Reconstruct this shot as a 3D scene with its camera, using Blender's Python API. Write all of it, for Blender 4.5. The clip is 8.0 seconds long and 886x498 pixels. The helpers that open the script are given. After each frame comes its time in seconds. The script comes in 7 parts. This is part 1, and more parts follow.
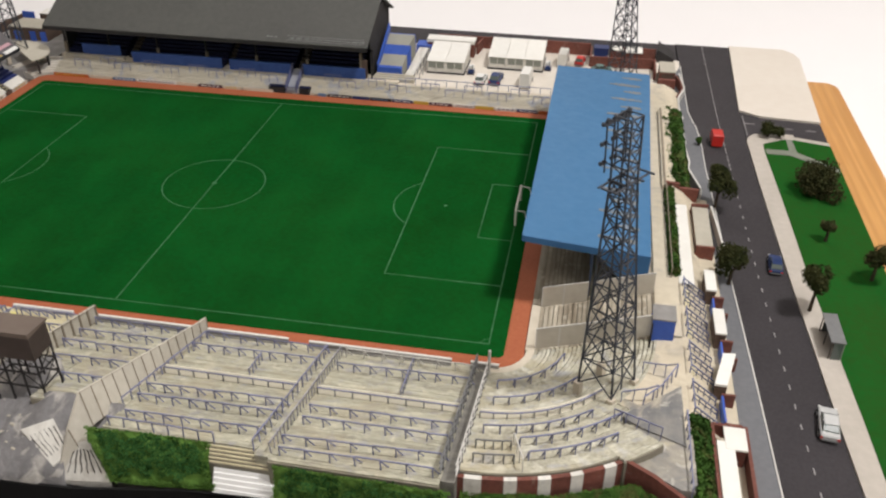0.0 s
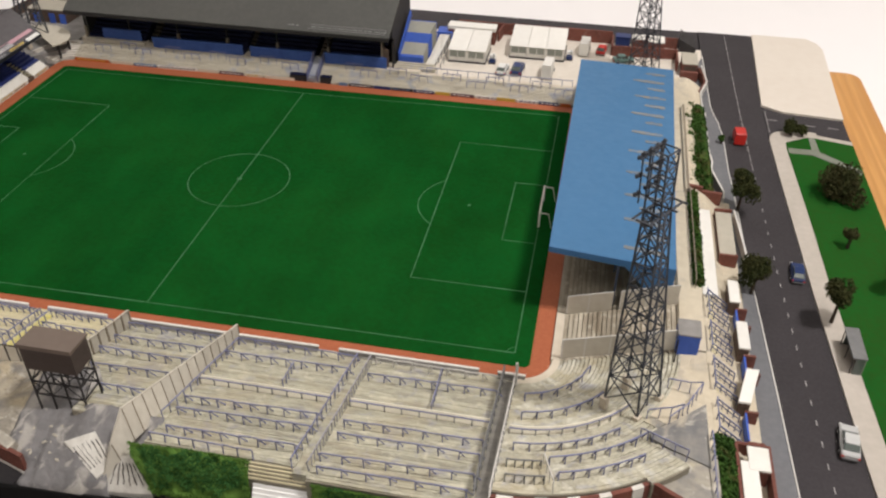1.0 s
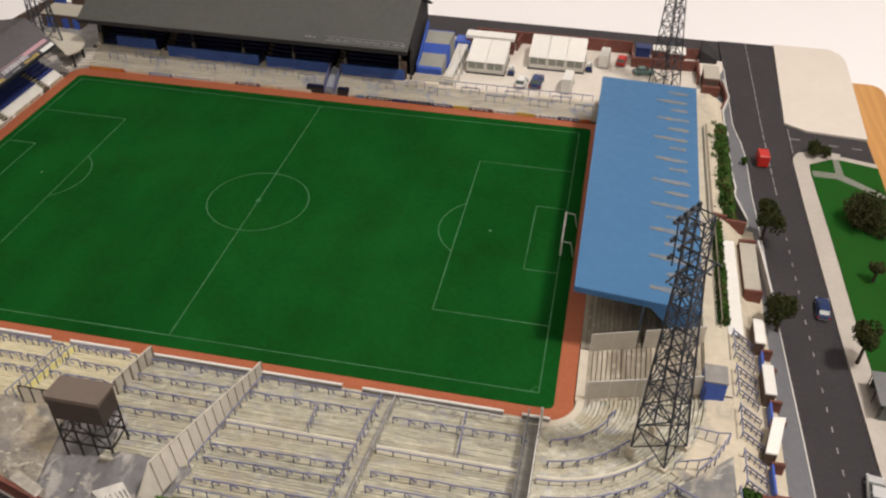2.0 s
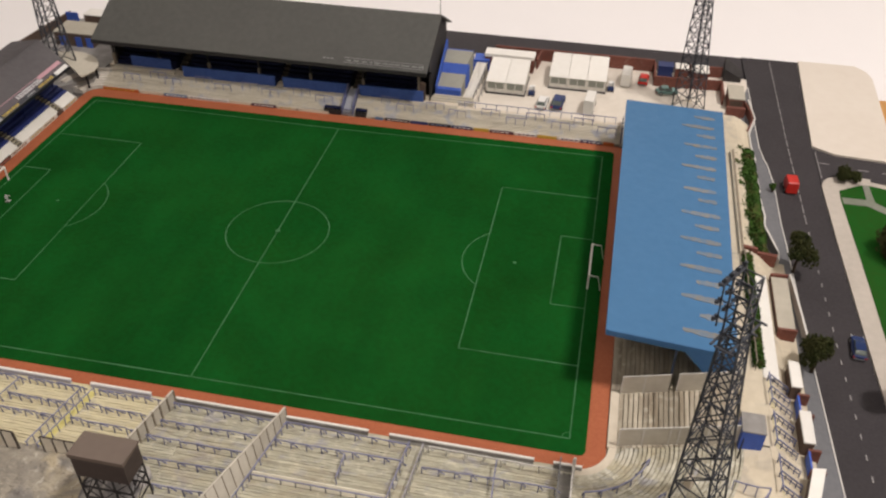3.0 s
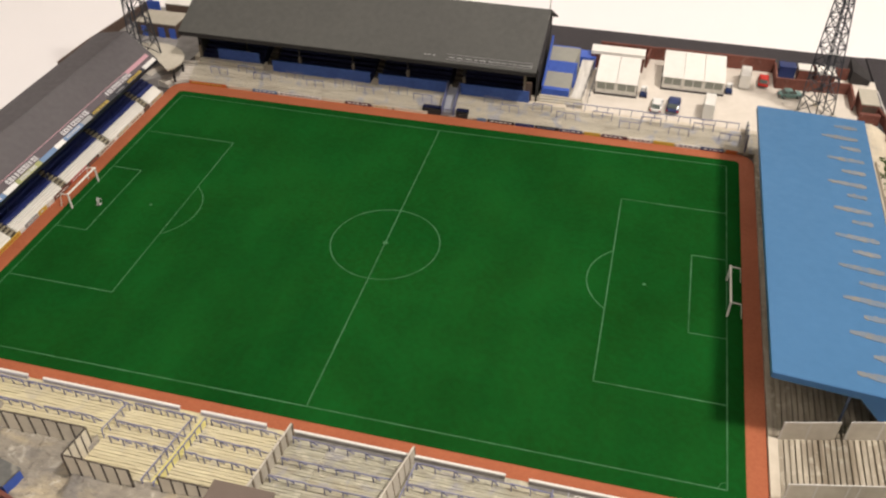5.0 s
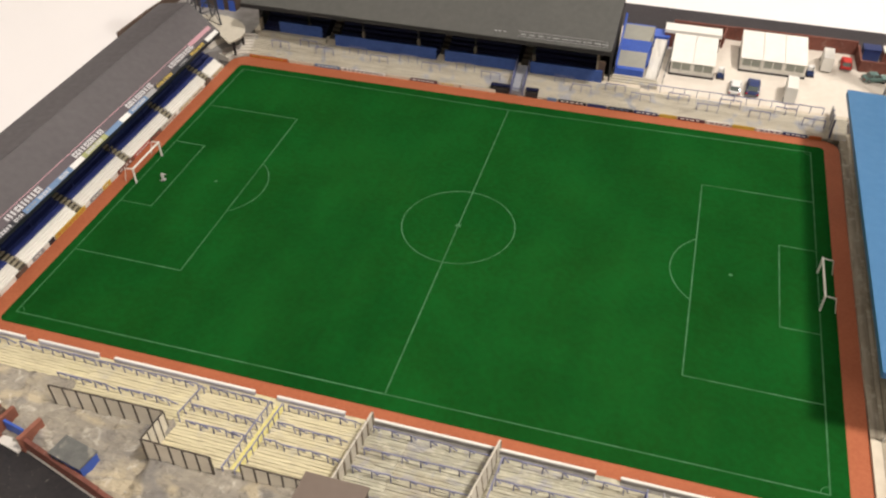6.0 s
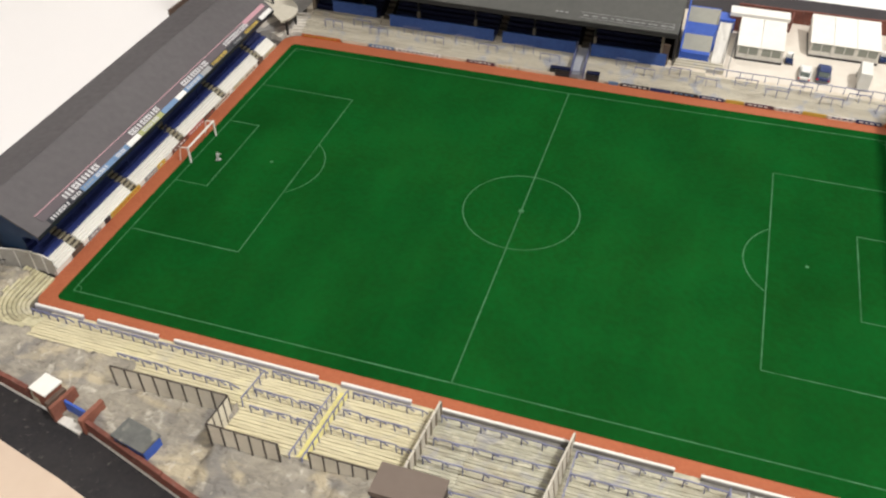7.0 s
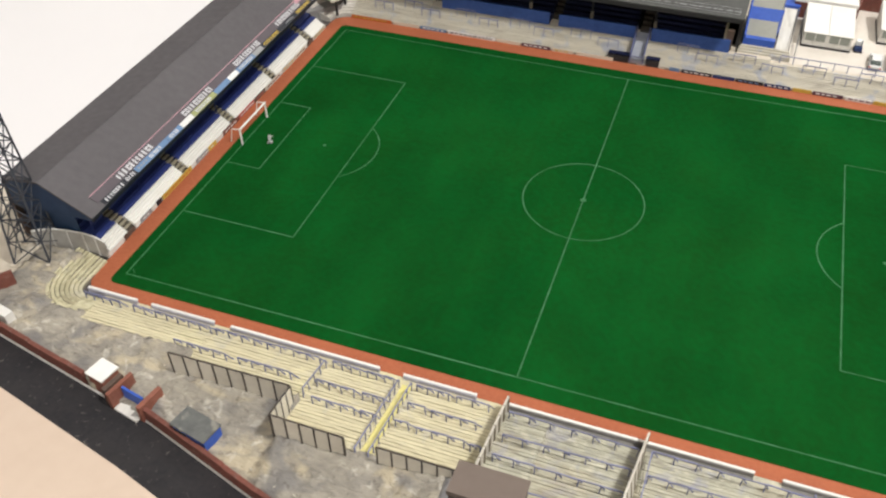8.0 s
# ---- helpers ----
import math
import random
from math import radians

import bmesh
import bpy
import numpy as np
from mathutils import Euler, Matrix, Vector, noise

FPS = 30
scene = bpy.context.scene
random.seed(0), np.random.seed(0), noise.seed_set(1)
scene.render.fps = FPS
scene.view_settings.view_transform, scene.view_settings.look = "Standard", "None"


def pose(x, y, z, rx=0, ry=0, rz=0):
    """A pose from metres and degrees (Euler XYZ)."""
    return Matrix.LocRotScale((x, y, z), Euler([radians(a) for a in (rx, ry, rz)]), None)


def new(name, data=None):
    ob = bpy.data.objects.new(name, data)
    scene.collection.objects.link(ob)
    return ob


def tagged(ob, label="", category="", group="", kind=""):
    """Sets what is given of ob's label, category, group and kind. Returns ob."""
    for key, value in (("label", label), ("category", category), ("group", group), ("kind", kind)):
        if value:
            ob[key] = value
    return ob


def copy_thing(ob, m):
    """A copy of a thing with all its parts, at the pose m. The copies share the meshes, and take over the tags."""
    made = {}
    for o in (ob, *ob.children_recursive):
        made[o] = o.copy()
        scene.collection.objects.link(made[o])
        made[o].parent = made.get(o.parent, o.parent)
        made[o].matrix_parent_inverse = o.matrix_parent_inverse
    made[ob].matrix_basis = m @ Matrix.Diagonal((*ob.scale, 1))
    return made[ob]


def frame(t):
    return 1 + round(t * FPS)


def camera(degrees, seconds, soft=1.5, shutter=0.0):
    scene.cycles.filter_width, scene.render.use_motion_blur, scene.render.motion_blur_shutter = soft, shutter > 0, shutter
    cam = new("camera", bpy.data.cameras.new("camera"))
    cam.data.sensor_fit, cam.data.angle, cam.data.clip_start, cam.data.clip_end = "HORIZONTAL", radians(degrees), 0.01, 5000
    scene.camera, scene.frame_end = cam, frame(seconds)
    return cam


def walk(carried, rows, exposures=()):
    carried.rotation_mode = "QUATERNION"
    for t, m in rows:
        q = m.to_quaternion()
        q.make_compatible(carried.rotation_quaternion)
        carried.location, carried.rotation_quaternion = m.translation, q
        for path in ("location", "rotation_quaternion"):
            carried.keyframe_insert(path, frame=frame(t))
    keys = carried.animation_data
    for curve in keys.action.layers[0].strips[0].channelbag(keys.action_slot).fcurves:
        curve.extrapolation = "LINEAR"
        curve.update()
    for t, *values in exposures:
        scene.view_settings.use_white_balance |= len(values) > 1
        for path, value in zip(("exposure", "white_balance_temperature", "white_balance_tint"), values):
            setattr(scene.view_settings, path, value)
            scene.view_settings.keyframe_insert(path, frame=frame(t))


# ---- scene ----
SCALE = 0.0045  # metres per model unit
cam = camera(54.80, 8.0, soft=2.3)
# seconds, eye (model units), heading, tilt, roll
ROWS = [
    (0, 65.147, -126.690, 74.907, 10.259, 56.887, 0.402),
    (0.5, 63.329, -126.317, 79.383, 10.412, 54.698, 0.426),
    (1, 61.454, -124.438, 81.866, 10.666, 53.983, 0.742),
    (1.5, 59.434, -121.651, 85.474, 10.869, 52.952, 0.931),
    (3, 53.095, -113.140, 92.379, 11.495, 51.592, 0.494),
    (3.5, 50.354, -110.229, 92.909, 12.221, 51.719, -0.133),
    (4, 46.608, -107.983, 93.058, 12.635, 51.630, -0.338),
    (5.5, 31.546, -103.737, 88.552, 15.301, 49.574, 0.018),
    (6, 27.601, -102.984, 87.717, 16.345, 48.971, -0.185),
    (6.5, 24.809, -102.407, 85.993, 17.553, 48.573, -0.658),
    (7, 21.130, -102.338, 84.783, 18.440, 48.246, -0.550),
    (7.5, 17.820, -101.998, 83.396, 19.353, 47.906, -0.787),
    (8, 14.618, -101.403, 82.334, 20.237, 47.420, -0.719),
]
walk(cam, [(t, pose(x * SCALE, y * SCALE, z * SCALE, 0, 0, yaw) @ pose(0, 0, 0, tilt) @ pose(0, 0, 0, 0, 0, roll)) for t, x, y, z, yaw, tilt, roll in ROWS],
     exposures=[(0.0, 0.08, 6500, 11), (1.5, 0.0, 6750, 13), (3.0, -0.07, 6900, 15), (4.0, -0.04, 7000, 15), (5.5, 0.36, 7050, 13), (6.5, 0.40, 6800, 11), (7.0, 0.44, 6550, 9), (8.0, 0.45, 6400, 9)])
# ==== end of path ====

# ---------------- light and room ----------------
U = SCALE
world = bpy.data.worlds.new("room_air")
world.use_nodes = True
world.node_tree.nodes["Background"].inputs[0].default_value = (0.97, 0.97, 0.97, 1)
world.node_tree.nodes["Background"].inputs[1].default_value = 0.16
scene.world = world
scene.view_settings.exposure = 0.0


def unseen_ceiling_lamp(x, y, z, sx, sy, watts):
    data = bpy.data.lights.new("unseen_ceiling_light", "AREA")
    data.shape, data.size, data.size_y, data.energy, data.color = "RECTANGLE", sx, sy, watts, (0.975, 0.955, 0.93)
    lamp = new("unseen_ceiling_light", data)
    lamp.location = (x, y, z)
    return lamp


unseen_ceiling_lamp(1.10, -0.36, 2.12, 0.26, 0.26, 42)
# Unseen fill, added to brighten the far table and the pitch's north side.
unseen_ceiling_lamp(-0.40, 1.95, 2.12, 0.62, 0.62, 17)
unseen_ceiling_lamp(0.60, -1.75, 2.12, 0.62, 0.62, 14)


# ---------------- materials ----------------
def material(name, base, other=None, rough=0.75, grain=1.2, stain=0.06, amount=0.5, bump=0.25, stretch=(1, 1, 1), metal=0.0, jitter=0.06, spec=0.3, swirl=0.0, dirt=None, relief=0.25):
    """Paint or card with fine grain and broad stains; sizes are in model units."""
    m = bpy.data.materials.new(name)
    m.use_nodes = True
    nt = m.node_tree
    n, l = nt.nodes, nt.links
    bs = n["Principled BSDF"]
    other = other or tuple(c * 0.72 for c in base)
    tc = n.new("ShaderNodeTexCoord")
    mp = n.new("ShaderNodeMapping")
    mp.inputs["Scale"].default_value = tuple(s / U for s in stretch)
    l.new(tc.outputs["Object"], mp.inputs[0])
    fine = n.new("ShaderNodeTexNoise")
    fine.inputs["Scale"].default_value, fine.inputs["Detail"].default_value = grain, 6
    broad = n.new("ShaderNodeTexNoise")
    broad.inputs["Scale"].default_value, broad.inputs["Detail"].default_value, broad.inputs["Roughness"].default_value = stain, 5, 0.6
    for t in (fine, broad):
        t.inputs["Distortion"].default_value = swirl
        l.new(mp.outputs[0], t.inputs["Vector"])
    add = n.new("ShaderNodeMath")
    add.operation = "MULTIPLY_ADD"
    add.inputs[1].default_value = 0.45
    l.new(fine.outputs["Fac"], add.inputs[0])
    half = n.new("ShaderNodeMath")
    half.operation = "MULTIPLY"
    half.inputs[1].default_value = 0.55
    l.new(broad.outputs["Fac"], half.inputs[0])
    l.new(half.outputs[0], add.inputs[2])
    ramp = n.new("ShaderNodeMapRange")
    ramp.inputs["From Min"].default_value, ramp.inputs["From Max"].default_value = 0.36, 0.64
    ramp.inputs["To Max"].default_value = amount
    l.new(add.outputs[0], ramp.inputs["Value"])
    mix = n.new("ShaderNodeMix")
    mix.data_type = "RGBA"
    mix.inputs["A"].default_value, mix.inputs["B"].default_value = (*base, 1), (*other, 1)
    l.new(ramp.outputs[0], mix.inputs["Factor"])
    colour = mix.outputs["Result"]
    for k, (tone, size, much, lo, hi) in enumerate(dirt or ()):
        spot = n.new("ShaderNodeMapping")
        spot.inputs["Scale"].default_value = tuple(size * s / U for s in (stretch if k == 0 else (1, 1, 1)))
        spot.inputs["Location"].default_value = (3.1 + k * 7, 5.7, 1.3)
        l.new(tc.outputs["Object"], spot.inputs[0])
        smudge = n.new("ShaderNodeTexNoise")
        smudge.inputs["Scale"].default_value, smudge.inputs["Detail"].default_value, smudge.inputs["Distortion"].default_value = 1.0, 6, 0.8
        l.new(spot.outputs[0], smudge.inputs["Vector"])
        edge = n.new("ShaderNodeMapRange")
        edge.inputs["From Min"].default_value, edge.inputs["From Max"].default_value, edge.inputs["To Max"].default_value = lo, hi, much
        l.new(smudge.outputs["Fac"], edge.inputs["Value"])
        over = n.new("ShaderNodeMix")
        over.data_type = "RGBA"
        over.inputs["B"].default_value = (*tone, 1)
        l.new(edge.outputs[0], over.inputs["Factor"])
        l.new(colour, over.inputs["A"])
        colour = over.outputs["Result"]
    info = n.new("ShaderNodeObjectInfo")
    hsv = n.new("ShaderNodeHueSaturation")
    vary = n.new("ShaderNodeMapRange")
    vary.inputs["To Min"].default_value, vary.inputs["To Max"].default_value = 1 - jitter, 1 + jitter
    l.new(info.outputs["Random"], vary.inputs["Value"])
    l.new(vary.outputs[0], hsv.inputs["Value"])
    l.new(colour, hsv.inputs["Color"])
    l.new(hsv.outputs[0], bs.inputs["Base Color"])
    rr = n.new("ShaderNodeMapRange")
    rr.inputs["To Min"].default_value, rr.inputs["To Max"].default_value = max(rough - 0.12, 0.05), min(rough + 0.12, 1)
    l.new(fine.outputs["Fac"], rr.inputs["Value"])
    l.new(rr.outputs[0], bs.inputs["Roughness"])
    bs.inputs["Metallic"].default_value = metal
    bs.inputs["Specular IOR Level"].default_value = spec
    if bump:
        bp = n.new("ShaderNodeBump")
        bp.inputs["Strength"].default_value, bp.inputs["Distance"].default_value = bump, relief * U
        l.new(fine.outputs["Fac"], bp.inputs["Height"])
        l.new(bp.outputs[0], bs.inputs["Normal"])
    return m


def wood_material(name, base, other):
    m = material(name, base, other, rough=0.45, grain=1.6, stain=0.12, amount=0.35, bump=0.05, stretch=(1, 0.06, 1))
    nt = m.node_tree
    n, l = nt.nodes, nt.links
    bs = n["Principled BSDF"]
    tc = n.new("ShaderNodeTexCoord")
    mp = n.new("ShaderNodeMapping")
    mp.inputs["Scale"].default_value = (0.42 / U, 0.02 / U, 0.42 / U)
    mp.inputs["Rotation"].default_value = (0, 0, 0.04)
    l.new(tc.outputs["Object"], mp.inputs[0])
    wave = n.new("ShaderNodeTexWave")
    wave.inputs["Scale"].default_value, wave.inputs["Distortion"].default_value = 0.40, 14.0
    wave.inputs["Detail"].default_value, wave.inputs["Detail Scale"].default_value = 3, 0.9
    l.new(mp.outputs[0], wave.inputs["Vector"])
    old = bs.inputs["Base Color"].links[0].from_socket
    mul = n.new("ShaderNodeMix")
    mul.data_type = "RGBA"
    mul.inputs["B"].default_value = (*other, 1)
    fac = n.new("ShaderNodeMath")
    fac.operation = "MULTIPLY"
    fac.inputs[1].default_value = 0.42
    l.new(wave.outputs["Fac"], fac.inputs[0])
    l.new(fac.outputs[0], mul.inputs["Factor"])
    l.new(old, mul.inputs["A"])
    l.new(mul.outputs["Result"], bs.inputs["Base Color"])
    return m


def grass_material(name, base, other, bands=False):
    m = material(name, base, other, rough=1.0, grain=1.1, stain=0.07, amount=0.95, bump=0.35, spec=0.0, jitter=0.0)
    flock = m.node_tree.nodes["Principled BSDF"].inputs
    flock["Sheen Weight"].default_value, flock["Sheen Roughness"].default_value = 0.035, 0.45
    flock["Sheen Tint"].default_value = (0.08, 1.0, 0.30, 1)
    if bands:
        nt = m.node_tree
        n, l = nt.nodes, nt.links
        bs = n["Principled BSDF"]
        tc = n.new("ShaderNodeTexCoord")
        mp = n.new("ShaderNodeMapping")
        mp.inputs["Scale"].default_value = (0.105 / U, 0.012 / U, 1 / U)
        l.new(tc.outputs["Object"], mp.inputs[0])
        tx = n.new("ShaderNodeTexNoise")
        tx.inputs["Scale"].default_value, tx.inputs["Detail"].default_value = 1.0, 3
        l.new(mp.outputs[0], tx.inputs["Vector"])
        rg = n.new("ShaderNodeMapRange")
        rg.inputs["From Min"].default_value, rg.inputs["From Max"].default_value = 0.35, 0.65
        rg.inputs["To Min"].default_value, rg.inputs["To Max"].default_value = 0.93, 1.08
        l.new(tx.outputs["Fac"], rg.inputs["Value"])
        soft = n.new("ShaderNodeTexNoise")
        soft.inputs["Scale"].default_value, soft.inputs["Detail"].default_value = 0.055 / U, 4
        l.new(tc.outputs["Object"], soft.inputs["Vector"])
        sg = n.new("ShaderNodeMapRange")
        sg.inputs["From Min"].default_value, sg.inputs["From Max"].default_value = 0.32, 0.68
        sg.inputs["To Min"].default_value, sg.inputs["To Max"].default_value = 0.86, 1.14
        l.new(soft.outputs["Fac"], sg.inputs["Value"])
        both = n.new("ShaderNodeMath")
        both.operation = "MULTIPLY"
        l.new(rg.outputs[0], both.inputs[0])
        l.new(sg.outputs[0], both.inputs[1])
        rg = both
        hs = n.new("ShaderNodeHueSaturation")
        l.new(rg.outputs[0], hs.inputs["Value"])
        l.new(bs.inputs["Base Color"].links[0].from_socket, hs.inputs["Color"])
        l.new(hs.outputs[0], bs.inputs["Base Color"])
    return m


def glass_material(name, tint, rough=0.08):
    m = bpy.data.materials.new(name)
    m.use_nodes = True
    bs = m.node_tree.nodes["Principled BSDF"]
    bs.inputs["Base Color"].default_value = (*tint, 1)
    bs.inputs["Roughness"].default_value = rough
    return m


PITCH = grass_material("pitch_flock", (0.0046, 0.0755, 0.0128), (0.0064, 0.0555, 0.0088), bands=True)
PARK = grass_material("park_flock", (0.012, 0.090, 0.015), (0.022, 0.070, 0.012))
LINE = material("line_chalk", (0.061, 0.200, 0.088), (0.012, 0.093, 0.021), grain=0.6, stain=0.06, amount=1.0, bump=0)
TRACK = material("cinder_track", (0.42, 0.125, 0.056), (0.31, 0.085, 0.04), grain=2.2, stain=0.12, amount=0.6)
# Dark bed behind the steps: scribed lines plus the shade of step edges.
DARK_BED = material("terrace_joint_shade", (0.27, 0.245, 0.19), (0.18, 0.16, 0.125), grain=0.8, stain=0.2)
TERR_X = material("terrace_card", (0.50, 0.48, 0.37), (0.35, 0.33, 0.25), grain=2.2, stain=0.9, amount=0.95, stretch=(0.3, 1, 1), bump=0.6, jitter=0.11, dirt=(((0.20, 0.185, 0.16), 1.1, 0.5, 0.50, 0.66), ((0.29, 0.29, 0.36), 0.42, 0.5, 0.54, 0.68), ((0.66, 0.62, 0.48), 0.7, 0.45, 0.52, 0.66), ((0.40, 0.34, 0.23), 0.16, 0.4, 0.50, 0.64)))
TERR_Y = material("terrace_card_side", (0.51, 0.455, 0.36), (0.26, 0.215, 0.155), grain=1.5, stain=0.5, amount=1.0, stretch=(1, 0.09, 1), bump=0.5, jitter=0.18, dirt=(((0.15, 0.12, 0.09), 0.6, 0.45, 0.52, 0.68), ((0.66, 0.61, 0.50), 0.7, 0.45, 0.52, 0.68)))
TERR_W = material("terrace_cream", (0.68, 0.615, 0.41), (0.55, 0.485, 0.315), grain=2.2, stain=0.9, amount=0.75, stretch=(0.3, 1, 1), bump=0.6, jitter=0.06, dirt=(((0.38, 0.32, 0.22), 1.0, 0.45, 0.54, 0.70), ((0.33, 0.34, 0.40), 0.35, 0.25, 0.56, 0.72), ((0.72, 0.66, 0.38), 0.12, 0.5, 0.52, 0.66)))
TERR_N = material("paddock_card", (0.575, 0.535, 0.445), (0.46, 0.415, 0.33), grain=1.6, stain=0.5, amount=0.8, stretch=(0.2, 1, 1), bump=0.4, jitter=0.06, dirt=(((0.36, 0.32, 0.26), 0.6, 0.5, 0.52, 0.68), ((0.33, 0.36, 0.46), 0.34, 0.6, 0.52, 0.64)))
TERR_R = material("terrace_curve", (0.55, 0.525, 0.41), (0.39, 0.36, 0.275), grain=2.0, stain=0.6, amount=0.95, bump=0.6, jitter=0.1, dirt=(((0.23, 0.205, 0.165), 0.8, 0.5, 0.50, 0.66), ((0.72, 0.70, 0.60), 0.45, 0.6, 0.53, 0.66), ((0.33, 0.34, 0.42), 0.35, 0.5, 0.54, 0.68), ((0.47, 0.40, 0.25), 0.18, 0.45, 0.52, 0.66)))
CONCRETE = material("pale_concrete", (0.66, 0.59, 0.48), (0.52, 0.45, 0.35), grain=0.8, stain=0.1, amount=0.7)
CARPARK = material("car_park_surface", (0.72, 0.66, 0.58), (0.60, 0.54, 0.46), grain=0.7, stain=0.07, amount=0.6)
RUBBLE = material("rough_ground", (0.45, 0.405, 0.325), (0.27, 0.245, 0.21), grain=1.3, stain=0.2, amount=1.0, bump=0.9, swirl=0.5, relief=0.5, stretch=(0.6, 1.3, 1), dirt=(((0.56, 0.475, 0.33), 0.20, 0.8, 0.52, 0.62), ((0.70, 0.65, 0.55), 0.55, 0.55, 0.58, 0.67), ((0.21, 0.20, 0.195), 0.15, 0.7, 0.53, 0.64), ((0.10, 0.08, 0.06), 1.1, 0.45, 0.60, 0.68)))
GANTRY_GROUND = material("gantry_yard_screed", (0.235, 0.225, 0.225), (0.155, 0.15, 0.152), grain=0.9, stain=0.16, amount=1.0, bump=0.5, swirl=0.4, relief=0.4, dirt=(((0.47, 0.44, 0.40), 0.16, 0.75, 0.54, 0.64), ((0.62, 0.58, 0.52), 0.42, 0.45, 0.58, 0.66)))
GREYGROUND = material("grey_screed", (0.33, 0.315, 0.30), (0.20, 0.19, 0.18), grain=0.6, stain=0.12, amount=0.9, bump=0.5)
ALLEY = material("cream_path", (0.64, 0.565, 0.435), (0.52, 0.45, 0.335), grain=0.7, stain=0.12, amount=0.8, dirt=(((0.36, 0.33, 0.29), 0.22, 0.5, 0.54, 0.68),))
ASPHALT = material("asphalt", (0.051, 0.0455, 0.049), (0.037, 0.033, 0.035), grain=2.5, stain=0.08, amount=0.8, spec=0.2)
ASPHALT_DARK = material("asphalt_dark", (0.022, 0.0205, 0.023), (0.042, 0.038, 0.038), grain=1.6, stain=0.2, amount=0.7, spec=0.2, dirt=(((0.20, 0.18, 0.16), 1.3, 0.5, 0.64, 0.72),))
PAVING = material("grey_paving", (0.168, 0.17, 0.18), (0.13, 0.132, 0.14), grain=1.2, stain=0.12, amount=0.8)
PATH_GREY = material("worn_grey_path", (0.22, 0.225, 0.19), (0.16, 0.18, 0.13), grain=1.0, stain=0.15, amount=0.8)
PAVE_PALE = material("pale_paving", (0.505, 0.455, 0.4), (0.4, 0.36, 0.31), grain=0.8, stain=0.12, amount=0.7)
ROAD_PAINT = material("road_paint", (0.42, 0.40, 0.39), (0.22, 0.21, 0.21), grain=1.0, stain=0.3, amount=0.8, bump=0)
KERB_CREAM = material("cream_wall_paint", (0.86, 0.81, 0.67), (0.74, 0.68, 0.54), grain=1.2, stain=0.25, amount=0.6)
# Dark stair card; also paints the shadow gap behind the touchline wall.
STAIR_AND_SHADE = material("worn_stair_and_gap_shade", (0.15, 0.142, 0.13), (0.27, 0.255, 0.22), grain=1.2, stain=0.5, amount=0.8, bump=0.4)
KERB = material("kerb_paint", (0.66, 0.64, 0.60), (0.5, 0.48, 0.44), grain=1.4, stain=0.2, amount=0.6)
WHITE = material("white_card", (0.80, 0.78, 0.73), (0.70, 0.67, 0.61), grain=0.8, stain=0.12, amount=0.5, bump=0.1)
WHITE_DIRTY = material("worn_white_card", (0.73, 0.705, 0.65), (0.50, 0.47, 0.42), grain=1.2, stain=0.3, amount=0.7, stretch=(1, 0.15, 1), bump=0.2, dirt=(((0.40, 0.37, 0.33), 0.5, 0.5, 0.56, 0.70),))
BOARD = material("bare_board", (0.67, 0.61, 0.535), (0.62, 0.55, 0.475), grain=0.5, stain=0.04, amount=0.6, bump=0.08)
BOARD_SW = material("bare_board_pink", (0.60, 0.475, 0.375), (0.545, 0.42, 0.325), grain=0.5, stain=0.05, amount=0.6, bump=0.1)
BASE = material("base_edge", (0.10, 0.09, 0.085), rough=0.8)
WALL_LILAC = material("lilac_wall_paint", (0.47, 0.46, 0.54), (0.38, 0.37, 0.42), grain=1.2, stain=0.25, amount=0.7, bump=0.2)
BRICK_LIGHT = material("light_brick_paper", (0.29, 0.112, 0.075), (0.20, 0.075, 0.052), grain=2.2, stain=0.25, amount=0.9, bump=0.25)
BLUE_ROOF = material("blue_roof_paint", (0.056, 0.172, 0.338), (0.048, 0.154, 0.306), rough=0.5, grain=0.7, stain=0.04, amount=0.8, bump=0.06, jitter=0.0)
BLUE_DARK = material("blue_gable_paint", (0.045, 0.145, 0.31), (0.035, 0.115, 0.26), rough=0.5, grain=0.7, stain=0.08, bump=0.06)
TAN = material("tan_strip", (0.23, 0.215, 0.185), (0.12, 0.195, 0.29), grain=1.1, stain=0.5, amount=1.0)
GREY_ROOF = material("grey_roof_card", (0.098, 0.098, 0.090), (0.078, 0.078, 0.073), rough=0.6, grain=0.9, stain=0.05, amount=0.9, bump=0.12)
GREY_ROOF_W = material("grey_roof_card_pale", (0.102, 0.094, 0.098), (0.082, 0.075, 0.079), rough=0.6, grain=0.9, stain=0.05, amount=0.9, bump=0.12)
DARK = material("dark_timber_and_shade", (0.035, 0.032, 0.032), (0.02, 0.018, 0.018), rough=0.8)
# Seat navy set darker: shade under the main roof is in it.
NAVY = material("navy_seats_shaded", (0.0085, 0.012, 0.046), (0.006, 0.008, 0.028), rough=0.6, grain=1.5, stain=0.3, amount=0.7)
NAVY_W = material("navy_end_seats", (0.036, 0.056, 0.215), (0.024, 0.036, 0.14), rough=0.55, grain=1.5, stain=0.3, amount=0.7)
SEAT_BLUE = material("blue_seats", (0.055, 0.115, 0.36), (0.035, 0.075, 0.25), rough=0.55, grain=1.4, stain=0.25, amount=0.9)
BLUE = material("royal_blue_paint", (0.05, 0.12, 0.50), (0.035, 0.085, 0.36), rough=0.5, grain=1.0, stain=0.2, amount=0.6, bump=0.1)
